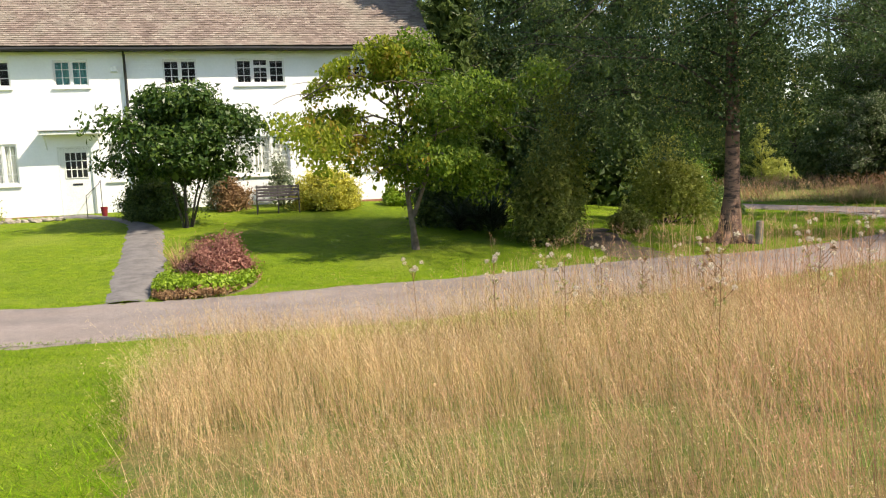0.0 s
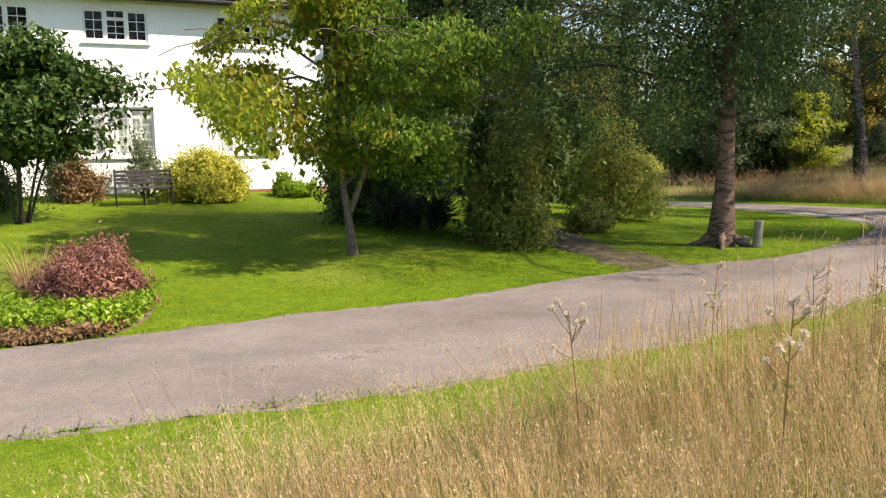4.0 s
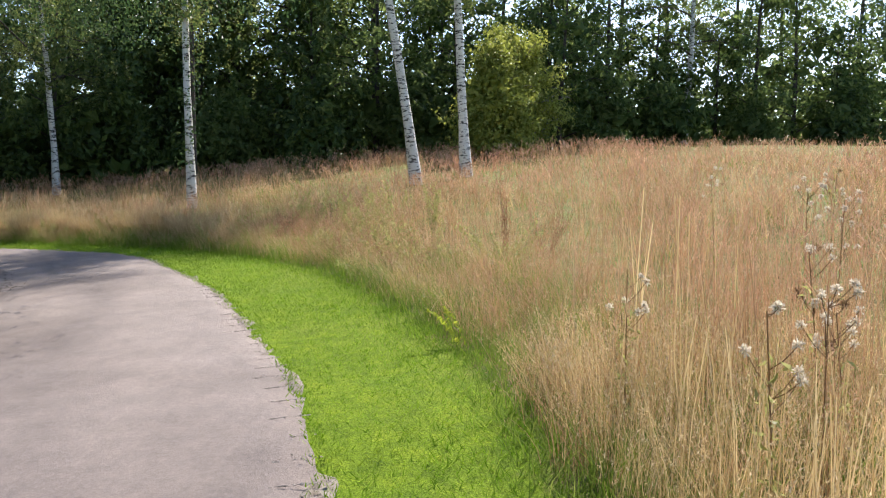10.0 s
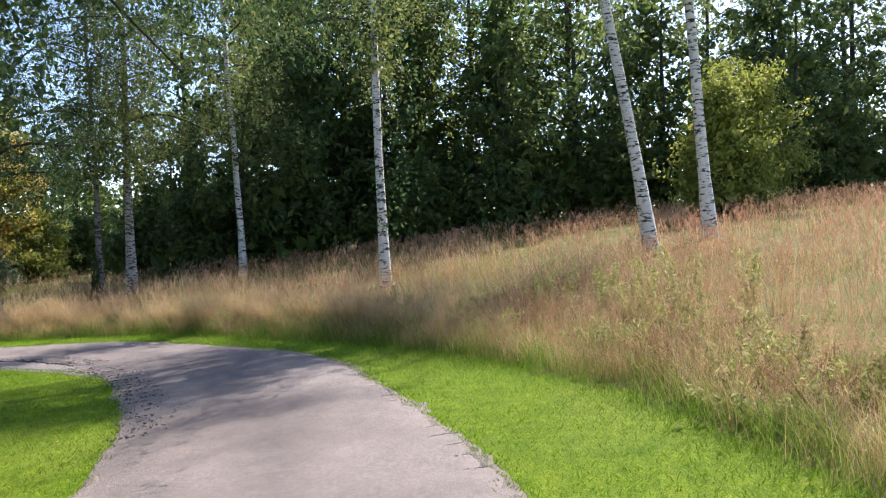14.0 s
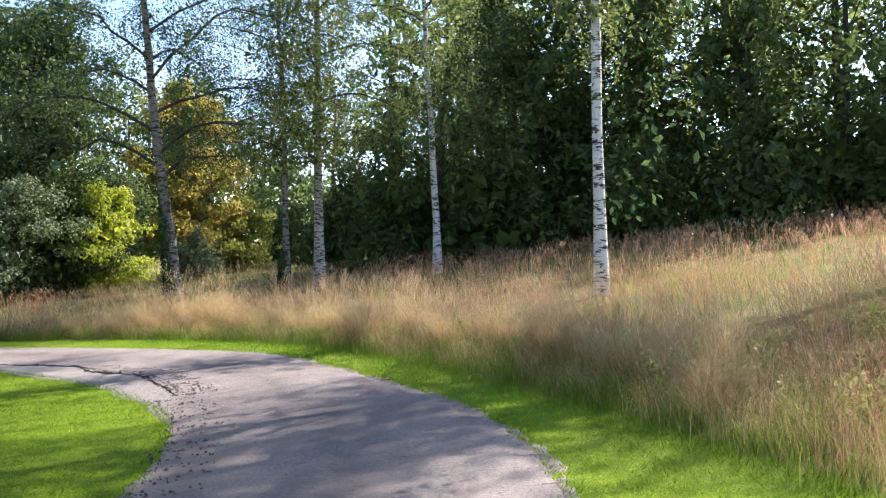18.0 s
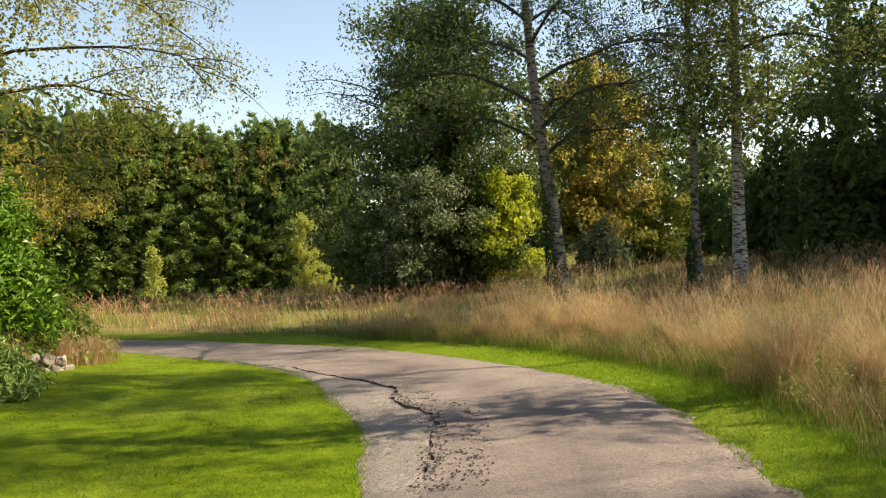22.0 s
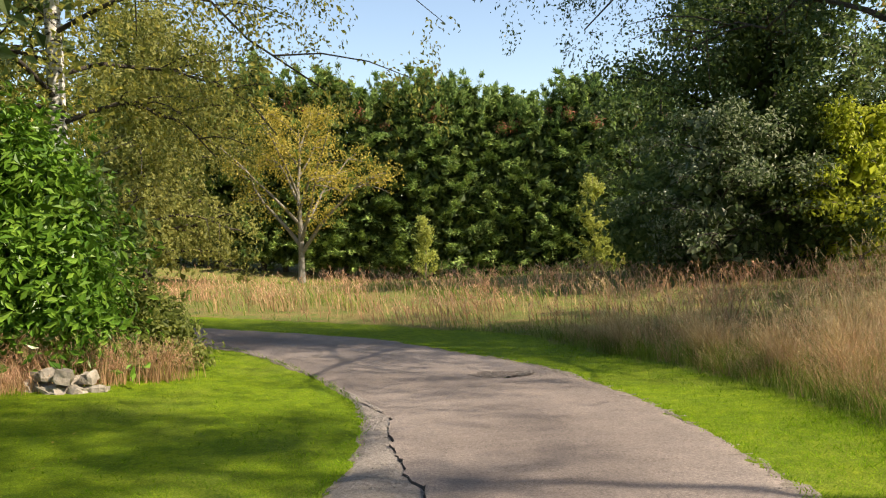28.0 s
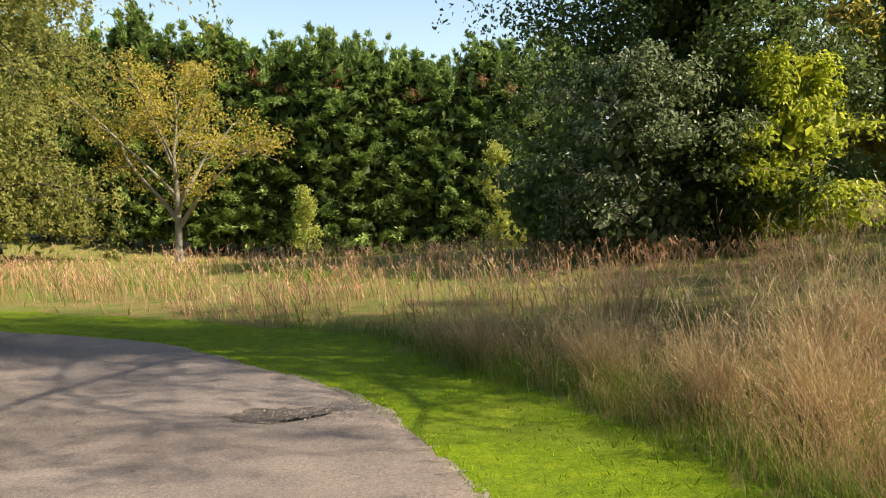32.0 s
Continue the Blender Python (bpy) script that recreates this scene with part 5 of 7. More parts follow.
# birches along the rough
BIRCHES = [  # x, y, height, radius, lean, leaves, where the crown begins, reach, how far the strands hang
    (23.85, 34.45, 14.5, 0.235, (-1.75, -0.4), 62000, 4.2, 5.6, 1.2), (27.8, 33.5, 15.0, 0.145, (0.1, 0.2), 24000, 4.6, 3.2, 1.9), (29.1, 33.15, 21.0, 0.205, (-0.4, 0.1), 30000, 5.0, 3.6, 1.9), (32.0, 29.9, 21.0, 0.165, (-0.2, 0.6), 19000, 4.8, 3.4, 1.9),
    (23.4, 20.1, 20.0, 0.155, (-0.4, 0.35), 18000, 6.3, 2.7, 1.6), (25.2, 13.0, 20.5, 0.2, (-2.3, 2.9), 27000, 7.6, 4.0, 1.6), (26.9, 11.45, 19.0, 0.205, (-0.6, 1.1), 30000, 7.2, 4.0, 1.6), (49.5, -0.6, 16.0, 0.26, (-0.4, 0), 9000, 5.4, 3.6, 1.9)]
for k, (x, y, h, r, lean, count, clear_to, reach, hang) in enumerate(BIRCHES):
    b = tree("birch_tree", spot(x, y), "tall silver birch with peeling white bark in rough grass" if k else "stout old birch, ivy on its trunk, spreading limbs", (BIRCH_DK, BIRCH_DK, BIRCH_OLD)[k] if k < 3 else BIRCH, L_BIRCH if k else L_BIRCH_A, 40 + k, h, r, count, 0.08 if k else 0.07,
             "meadow birches", hang=hang, reach=reach, limbs=20 if k else 22, base_at=clear_to / h, rise=0.6 if k else 0.75, sag=0.62 if k else 0.6, lean=lean, wiggle=0.08 if k else 0.16, puff=0.55 if k else 0.5, subs=4 if k else 8, core=(0.1, 2.3, 0.66) if k else (0.02, 1.6, 0.5), single=True, thick=0.32 if k else 0.3, limb_bark=BARK_D)
    if k == 0:
        ivy_on(b, 4.4, 0.27, 1700, 5, lean)
    if k == 1:
        ivy_on(b, 1.6, 0.22, 900, 6, lean)

# birch and laurel by the bend
tree("birch_tree", spot(9.75, 35.4), "pale-trunked birch with long yellowing hanging branches", BIRCH, L_BIRCH_Y, 61, 13.0, 0.2, 66000, 0.075, single=True, thick=0.25, limb_bark=BARK_D, hang=1.3, reach=5.6, limbs=26, base_at=0.27, rise=0.45, sag=0.55, puff=0.36, subs=7, core=(0.02, 2.0))
shrub("laurel", spot(9.8, 33.5), "large glossy green laurel bush at the bend", L_LAUREL, 71, 1.6, 3.7, 17000, 0.15, "bush", puff=0.3, lumps=26, wide=0.42)
shrub("laurel", spot(8.2, 34.6), "large glossy green laurel bush at the bend", L_LAUREL, 72, 1.9, 4.0, 6000, 0.17, "bush", puff=0.3, lumps=22, wide=0.42)
shrub("bramble", spot(11.4, 34.2), "low straggling bramble under the laurel", L_SHRUB, 73, 0.9, 1.1, 3200, 0.09, "shrub", lumps=14)
shrub("juniper", spot(10.2, 28.5), "low dark spreading juniper on the lawn edge", L_CYP, 74, 0.85, 0.75, 5200, 0.1, "shrub", lumps=20, wide=0.3)
for k, (dx, dy, dz, s) in enumerate(((0, 0, 0.08, 0.2), (0.34, 0.1, 0.08, 0.17), (-0.3, 0.12, 0.07, 0.19), (0.12, 0.05, 0.3, 0.17), (-0.18, 0.1, 0.29, 0.16), (0.55, 0.25, 0.06, 0.14), (0.05, 0.3, 0.1, 0.2), (0.36, 0.22, 0.28, 0.13))):
    bm = bmesh.new()
    bmesh.ops.create_cube(bm, size=1, matrix=Matrix.Diagonal((s * 1.5, s * 1.1, s * 0.95, 1)))
    bmesh.ops.subdivide_edges(bm, edges=bm.edges[:], cuts=3, use_grid_fill=True)
    for v in bm.verts:
        v.co += v.co.normalized() * (noise.noise(v.co * 5 + Vector((k, 0, 0))) * 0.09 + noise.noise(v.co * 13) * 0.03) - v.co * (v.co.length * 0.9)
    ob = part("stone", bm, STONE, None, "rough pale walling stone in a tumbled heap")
    ob.matrix_basis = pose(*spot(10.95 + dx * 0.9, 32.0 + dy, dz * 0.85 - 0.05), 5 * k % 17, 9 * k % 13, 37 * k)
    tagged(ob, category="stone", group="tumbled stones")

rng = np.random.default_rng(78)
for x, y, h in ((10.6, 32.6, 0.8), (11.3, 32.8, 0.7), (10.2, 32.3, 0.6), (11.9, 33.2, 0.6), (10.35, 31.95, 0.3)):
    t = thing("dry_tuft", spot(x, y), "dry straw tuft growing round the stones", "grass tuft", "tufts by the stones")
    az = rng.uniform(0, 6.28, 300)
    base = np.stack([0.2 * rng.normal(size=300), 0.14 * rng.normal(size=300), 0 * az], -1)
    hh = h * rng.uniform(0.4, 1, 300)
    v, f, tip = blades(base, hh, hh * rng.uniform(0.1, 0.7, 300), np.stack([np.cos(az), np.sin(az)], -1), np.full(300, 0.007), rng, 3, 0.3)
    part("stem_tuft", Geo().add(v, f, 0).add(*slivers(tip, np.full(300, 0.09), np.full(300, 0.004), rng, 3), 1), [G_DRY, G_HEAD], t)

# shrubs on the lawn
shrub("yucca_bed_bush", spot(0.3, 20.7), "dense near-black evergreen mound behind the maple", L_OAK, 81, 1.15, 1.9, 6500, 0.12, "bush", lumps=20)
t = thing("yucca", spot(0.95, 19.2), "dark clump of stiff sword-shaped leaves", "yucca")
rng = np.random.default_rng(82)
for q, (cx, cy) in enumerate(((0, 0), (0.55, 0.15), (-0.45, 0.25), (0.3, -0.3))):
    n = 170
    az, el = rng.uniform(0, 2 * np.pi, n), rng.uniform(-0.15, 1.0, n)
    L = rng.uniform(0.75, 1.25, n)
    way = np.stack([np.cos(az), np.sin(az)], -1)
    base = np.stack([cx + 0.05 * np.cos(az), cy + 0.05 * np.sin(az), rng.uniform(0.05, 0.45, n)], -1)
    v, f, _ = blades(base, L * np.sin(np.maximum(el, 0.12)), L * np.cos(el), way, np.full(n, 0.045), rng, 3, 0.08)
    part("leaf_rosette", Geo().add(v, f), L_YUCCA, t)
shrub("mixed_shrub", spot(2.35, 17.6), "straggly green shrub with a lighter top", L_SHRUB, 83, 0.9, 2.0, 7500, 0.075, lumps=22, shoots=46)
shrub("tall_shrub", spot(2.9, 19.0), "upright pale-green shrub rising over its neighbours", L_LIME, 84, 0.75, 3.8, 7500, 0.075, lumps=30, shoots=40)
wood, spray, _ = conifer_geo(2.6, 0.55, np.random.default_rng(85), 4200, 0.13)
t = thing("young_spruce", spot(2.2, 18.6), "small dark young spruce among the shrubs", "conifer")
part("trunk", wood, [BARK_D, L_OAK], t)
part("foliage", spray, L_OAK, t)
shrub("yellow_green_shrub", spot(6.6, 22.6), "rounded yellow-green shrub on the lawn", L_LIME, 86, 1.45, 2.1, 9000, 0.075, lumps=20, shoots=24)
shrub("low_evergreen", spot(4.7, 19.5), "low rounded dark green shrub", L_SHRUB, 87, 0.65, 0.6, 2600, 0.06, lumps=12)
wood, spray, _ = conifer_geo(11.5, 0.95, np.random.default_rng(88), 14000, 0.22, 0.15)
t = thing("cypress", spot(0.75, 27.3), "tall narrow dark cypress near the end of the house", "cypress tree")
part("trunk", wood, [BARK_D, L_OAK], t)
part("foliage", spray, L_OAK, t)
# by the house
x, y = -3.25, 24.15
shrub("gold_shrub", spot(x, y, -0.02), "bright yellow variegated shrub against the white wall", L_GOLD, 91, 1.2, 1.15, 11000, 0.08, lumps=22)
x, y = -6.05, 23.75
shrub("brown_shrub", spot(x, y), "rusty brown fading shrub under the window", L_BROWN, 92, 0.6, 1.0, 2400, 0.07, lumps=16)
x, y = house_xy(-0.45, 0.75)
shrub("grey_shrub", spot(x, y), "grey-green wispy shrub behind the bench", L_GREY, 93, 0.6, 1.3, 2800, 0.06, lumps=14)
x, y = house_xy(-2.3, 0.9)
shrub("brown_shrub", spot(x, y), "pale olive wispy shrub under the window", L_GREY, 94, 0.5, 1.2, 2600, 0.07, lumps=14)
x, y = house_xy(-4.05, 2.4)
shrub("round_bush", spot(x, y), "dark green clipped rounded bush beside the path", L_OAK, 95, 1.05, 1.15, 9000, 0.075, lumps=24)
x, y = house_xy(-9.0, 1.3)
shrub("border_shrub", spot(x, y), "yellow-green border shrub under the window", L_LIME, 96, 0.8, 1.1, 3600, 0.08, lumps=16)
x, y = house_xy(3.1, 1.2)
shrub("border_plants", spot(x, y), "low leafy plants at the foot of the wall", L_COVER, 97, 0.7, 0.5, 1800, 0.09, lumps=14)
x, y = house_xy(-10.6, 1.6)
shrub("border_shrub", spot(x, y), "yellow-green border shrub under the window", L_SHRUB, 98, 0.9, 0.9, 3000, 0.08, lumps=16)
for k in range(22):
    x, y = house_xy(-9.9 + 0.155 * k, 1.3 + 0.17 * (k % 2) + 0.06 * (k % 3))
    bm = bmesh.new()
    bmesh.ops.create_icosphere(bm, subdivisions=2, radius=0.1 + 0.012 * (k * 7 % 5))
    for v in bm.verts:
        v.co *= 1 + 0.55 * noise.noise(v.co * 9 + Vector((k * 3, 1, 0)))
        v.co.z *= 0.6
    ob = part("rockery_stone", bm, STONE, None, "pale rounded rockery stone edging the border")
    ob.matrix_basis = pose(*spot(x, y, 0.03), 0, 0, 50 * k)
    tagged(ob, category="stone", group="rockery")
x, y = house_xy(-5.55, 1.0)
pot = thing("flower_pot", spot(x, y), "small red pot by the door step", "flower pot")
part("pot", Geo().add(*tube([(0, 0, 0), (0, 0, 0.1), (0, 0, 0.24), (0, 0, 0.27)], [0.07, 0.085, 0.1, 0.105], 14)), plain("red_glaze", (0.2, 0.02, 0.025), (0.15, 0.025, 0.03), 0.4, 6), pot, smooth=True)
part("soil", Geo().add(*tube([(0, 0, 0.23), (0, 0, 0.24)], [0.095, 0.001], 14)), EARTH, pot)

# bench
bx, by = -4.55, 23.0
bench = thing("garden_bench", spot(bx, by), "dark weathered slatted garden bench on the lawn", "bench", turn=10.0)
bench.matrix_basis = bench.matrix_basis @ Matrix.Diagonal((0.84, 0.95, 0.88, 1))
for k in range(5):
    part("seat_slat", boxed(-0.74, 0.74, -0.28 + k * 0.105, -0.19 + k * 0.105, 0.43, 0.46, 0.006), BENCH_W, bench)
for k in range(4):
    z = 0.52 + k * 0.095
    part("back_slat", boxed(-0.74, 0.74, 0.255 + k * 0.03, 0.28 + k * 0.03, z, z + 0.075, 0.006), BENCH_W, bench)
for x in (-0.7, 0.7, 0.0):
    part("end_frame", Geo().add(*tube([(x, -0.27, 0), (x, -0.25, 0.3), (x, -0.26, 0.42), (x, 0.2, 0.4), (x, 0.3, 0.55), (x, 0.4, 0.9)], [0.024] * 6, 7)), BLACK, bench, smooth=True)
    part("back_leg", Geo().add(*tube([(x, 0.18, 0.42), (x, 0.26, 0.2), (x, 0.34, 0)], [0.024] * 3, 7)), BLACK, bench, smooth=True)
    if x:
        part("armrest", Geo().add(*tube([(x, -0.27, 0.42), (x, -0.3, 0.62), (x, -0.1, 0.66), (x, 0.3, 0.62)], [0.024] * 4, 7)), BLACK, bench, smooth=True)

# flower bed at the corner of the path
bed = thing("flower_bed", spot(-3.75, 13.1), "corner bed of red heather over bright ground cover", "flower bed")
soil = smooth_line([(-1.15, 0.9), (-0.95, -0.3), (-0.6, -1.25), (0.0, -1.22), (0.45, -0.95), (0.66, -0.1), (0.5, 0.9), (-0.2, 1.5), (-1.15, 0.9)], 0.15)
c = np.array([[-0.1, 0.1]])
v = np.concatenate([soil, soil * 0.6, c])
n = len(soil)
z = land(v[:, 0] - 3.75, v[:, 1] + 13.1) - land(-3.75, 13.1) + np.r_[np.full(n, -0.02), np.full(n, 0.1), 0.13]
g = Geo().add(np.concatenate([v, z[:, None]], 1), [[k, k + 1, n + k + 1, n + k] for k in range(n - 1)])
g.add(np.concatenate([v, z[:, None]], 1), [[n + k, n + k + 1, 2 * n] for k in range(n - 1)])
part("soil", g, EARTH, bed, smooth=True)
rng = np.random.default_rng(101)
cnt = 9500
p = rng.uniform(-1.3, 1.5, (cnt * 3, 2))
p = p[inside(p[:, 0], p[:, 1], [tuple(q * 0.97) for q in soil])][:cnt]
hh = 0.24 * np.sqrt(np.clip(1.1 - (p[:, 0] ** 2 + p[:, 1] ** 2) / 1.9, 0.05, 1)) * rng.uniform(0.35, 1.0, len(p))
pz = land(p[:, 0] - 3.75, p[:, 1] + 13.1) - land(-3.75, 13.1)
front = p[:, 1] < -0.78 + 0.16 * rng.normal(size=len(p))
cc = np.concatenate([p, (pz + hh)[:, None]], 1)
part("ground_cover", Geo().add(*leaves(cc[~front], 0.075, rng, -0.1, 0.75)), L_COVER, bed, "bright lime-green ground cover")
part("faded_edging", Geo().add(*leaves(cc[front] * (1, 1, 0.7), 0.07, rng, 0.2, 0.7)), L_BROWN, bed, "faded brown edging plants")
shrub("heather", spot(-3.8, 13.5), "low spiky reddish-pink heather bush in the bed", L_RED, 102, 0.72, 0.72, 7500, 0.055, lumps=26, wide=0.35)
rng = np.random.default_rng(103)
t = thing("ornamental_grass", spot(-4.55, 14.0), "tawny tuft of ornamental grass in the bed", "grass tuft")
az = rng.uniform(0, 2 * np.pi, 260)
base = np.stack([0.12 * np.cos(az), 0.12 * np.sin(az), 0 * az], -1)
v, f, tip = blades(base, rng.uniform(0.4, 0.85, 260), rng.uniform(0.05, 0.4, 260), np.stack([np.cos(az), np.sin(az)], -1), np.full(260, 0.009), rng, 3)
part("blades", Geo().add(v, f), G_DRY, t)

# ---- far planting ----
L_SAP = leafy("pale_sapling_leaves", (0.3, 0.34, 0.07), (0.44, 0.47, 0.1), (0.58, 0.6, 0.18), 0.5, 0.5)
L_GOLDEN = leafy("golden_autumn_leaves", (0.29, 0.27, 0.045), (0.47, 0.39, 0.07), (0.64, 0.51, 0.12), 0.55, 0.5)
cypress_kinds = []
for k in range(4):
    rng = np.random.default_rng(200 + k)
    wood, spray, c = conifer_geo(14.4 + 0.4 * k, 2.7, rng, 12500, 0.36, 0.0, leaders=12)
    t = thing("leyland_cypress", (0, 0, 0), "tall dense leyland cypress in a screening row", "conifer", "cypress screen")
    # inner leaves in dark oak green: shade between the boughs put into colour
    part("trunk", wood, [BARK_D, L_OAK], t)
    part("foliage", spray, L_CYP, t)
    if k in (0, 2):
        for ang in (0.4, 3.4):
            near = np.repeat(c[np.argsort(np.linalg.norm(c - np.array([1.7 * math.cos(ang + k), 1.7 * math.sin(ang + k), 12.2 - 0.5 * k]), axis=1))[:2]], 60, 0) + rng.normal(size=(120, 3)) * 0.25
            tagged(part("dead_spray", Geo().add(*leaves(near, 0.26, rng, 0.2, 0.25)), L_DEAD, t, "rust-red dead spray"), kind="stuff")
    cypress_kinds.append(t)
rng = np.random.default_rng(210)
row = [(-7 + 1.62 * k + rng.uniform(-0.3, 0.3), 84.0 + rng.uniform(-0.5, 0.5)) for k in range(27)]
for k, (x, y) in enumerate(row):
    src = cypress_kinds[k % 4]
    m = pose(*spot(x, y), 0, 0, 80 * k % 360)
    s = rng.uniform(0.95, 1.06) + 0.035 * (k > 13)
    if k < 4:
        src.matrix_basis = m
    else:
        copy_thing(src, m @ Matrix.Diagonal((s, s, s, 1)))

oak = tree("oak_tree", spot(27.0, 47.2), "dense dark green oak at the meadow edge", BARK_D, L_OAK, 221, 12.4, 0.33, 34000, 0.18, reach=4.1, limbs=32, base_at=0.16, rise=0.55, sag=0.3, puff=0.75, subs=7, shape=0.7, per=60)
tree("highlit_low_tree", spot(24.0, 44.2), "low bushy tree, its palest leaves coloured as sunlit highlights", BARK_D, L_PALE, 222, 4.9, 0.09, 8000, 0.13, reach=2.1, limbs=24, base_at=0.08, rise=0.7, sag=0.5, puff=0.34, subs=5, shape=0.6, per=50)
tree("dark_thicket", spot(26.2, 44.8), "dark leafy thicket under the trees", BARK_D, L_OAK, 223, 4.2, 0.08, 8000, 0.14, category="thicket", reach=2.4, limbs=24, base_at=0.05, rise=0.6, sag=0.4, puff=0.42, subs=5, shape=0.6, per=50)
tree("golden_elder", spot(27.9, 43.9), "bright yellow-green elder bush", BARK_G, L_BRIGHT, 224, 4.4, 0.07, 6500, 0.15, category="bush", reach=1.75, limbs=22, base_at=0.06, rise=0.7, sag=0.55, puff=0.3, subs=5, shape=0.6, per=45)
tree("chestnut_tree", spot(35.2, 48.0), "rusty orange-brown horse chestnut", BARK, L_ORANGE, 225, 9.8, 0.28, 17000, 0.22, reach=3.8, limbs=26, base_at=0.12, rise=0.6, sag=0.35, puff=0.6, subs=5, per=50)
tree("green_shrub", spot(38.5, 47.0), "fresh green shrub in the clearing", BARK_G, L_LIME, 226, 4.0, 0.08, 5500, 0.16, category="shrub", reach=2.4, limbs=22, base_at=0.05, rise=0.6, sag=0.5, puff=0.4, subs=5, shape=0.6, per=50)
shrub("grey_willow", spot(33.6, 45.2), "pale grey-green willow bush", L_GREY, 227, 1.5, 2.2, 3500, 0.14, lumps=16)
tree("young_tree", spot(9.1, 69.6), "slender young tree with pale limbs and sparse yellowing leaves", BARK_G, L_GOLDEN, 228, 9.2, 0.24, 9500, 0.16, reach=4.8, limbs=13, base_at=0.16, rise=1.35, sag=0.35, puff=0.6, subs=6, thick=0.7, limb_bark=BARK_G, core=(0.0, 2), per=36, wiggle=0.1)
tree("willow_tree", spot(0.8, 67.5), "big pale olive weeping tree", BARK_D, L_OLIVE, 229, 16.0, 0.4, 42000, 0.2, reach=6.2, limbs=34, base_at=0.08, rise=0.5, sag=0.6, hang=2.6, puff=0.8, subs=6, core=(0.08, 2.0))
srng = np.random.default_rng(231)
for x, y, h, r, count, lab in ((23.6, 57.4, 4.3, 1.2, 5200, "pale green birch sapling in long grass"), (16.1, 57.6, 2.7, 0.6, 2200, "small pale sapling in long grass")):
    t = thing("sapling", spot(x, y), lab, "sapling")
    part("stem", Geo().add(*tube([(0, 0, -0.1), (0.05, 0.02, h * 0.5), (0, 0, h)], [0.05, 0.03, 0.008], 6)), BARK_G, t)
    twigs = 46
    z0 = h * srng.uniform(0.06, 0.9, twigs)
    az = srng.uniform(0, 6.28, twigs)
    reach = r * (1 - z0 / h) ** 0.75 * srng.uniform(0.6, 1.2, twigs) + 0.08
    k, u = srng.integers(0, twigs, count), srng.uniform(0.1, 1, count) ** 0.7
    c = np.stack([reach[k] * u * np.cos(az[k]), reach[k] * u * np.sin(az[k]), z0[k] + u * h * 0.13], -1) + srng.normal(size=(count, 3)) * 0.07
    part("foliage", Geo().add(*leaves(c, 0.1, srng, 0.3, 0.6)), L_SAP, t)
shrub("sapling_thicket", spot(24.7, 57.2), "low yellow-green scrub at the sapling's foot", L_SAP, 232, 1.8, 1.5, 5200, 0.1, lumps=18)
tree("sunlit_bush", spot(38.0, 9.7), "rounded bushy tree with sunlit yellow-green leaves", BARK_G, L_LIME, 233, 5.6, 0.12, 10000, 0.17, category="bush", reach=2.5, limbs=28, base_at=0.05, rise=0.6, sag=0.35, puff=0.5, subs=5, shape=0.7, per=50)

# woodland
wood_kinds = []
for k in range(5):
    h = (11.0, 12.5, 10.0, 13.0, 11.5)[k]
    t = tree("woodland_tree", (0, 0, -50), "tall dark deciduous tree in the woodland edge", BARK_D, L_WOOD if k % 2 else L_OAK, 240 + k, h, 0.2, 2500, 0.33, "woodland", reach=3.8, limbs=24, base_at=0.06, rise=0.6, sag=0.35, puff=0.62, subs=5, shape=0.5, fine=False, thick=0.2, core=(0.03, 2.4), per=30)
    wood_kinds.append(t)
wood_spots = [(41, 32), (41.0, 27.5), (41.5, 21), (40, 17), (43.5, 13), (44, 7.5), (48, 4), (52, -3), (54, -9), (55, -16), (57, -24), (46, 27), (49, 14), (51, 8), (46, 8.5), (50, 1), (53, -6), (55.5, -12), (58, -20), (48, 15),
              (36.5, 32.5),
              (45, 50), (49, 45), (52, 52), (42, 54), (34, 62), (38, 56), (29, 63), (40, 65), (34, 70), (30, 72), (38, 76),
              (5.2, 33.5), (2.2, 36.5), (6.4, 39.5), (-1.5, 33.5), (3.6, 43), (-3, 41), (0.5, 49), (-6, 37), (-7, 47)]
rng = np.random.default_rng(250)
for k, (x, y) in enumerate(wood_spots):
    src, s = wood_kinds[k % 5], rng.uniform(0.8, 1.08) * ((1.05 if y < 14 else 1.2) if y < 30 and x > 37 else 1.0)
    m = pose(*spot(x + rng.uniform(-0.6, 0.6), y + rng.uniform(-0.6, 0.6)), 0, 0, rng.uniform(0, 360))
    if k < 5:
        src.matrix_basis = m
    else:
        copy_thing(src, m @ Matrix.Diagonal((s, s, s, 1)))
tall_kinds = [tree("tall_woodland_tree", (0, 0, -60), "very tall airy woodland tree, light through its leaves", BARK_D, L_WOOD, 255 + k, (20.0, 22.5)[k], 0.24, 6000, 0.28, "tall woodland", reach=4.3, limbs=34, base_at=0.12, rise=0.7, sag=0.4, puff=0.7, subs=5, shape=0.5, fine=False, thick=0.25, core=(0.02, 2.0), per=40) for k in range(2)]
for k, (x, y) in enumerate([(46.5, 24.0), (44.0, 32.0), (42.5, 17.5), (52.0, 29.0), (50.0, 37.0), (56.0, 22.0), (55.0, 11.0), (54.0, 3.0), (58.0, -6.0), (60.5, -15.0), (55.5, 7.0), (58.5, -1.0), (61.0, -10.0)]):
    m = pose(*spot(x, y), 0, 0, 100 * k)
    if k < 2:
        tall_kinds[k].matrix_basis = m
    else:
        copy_thing(tall_kinds[k % 2], m)
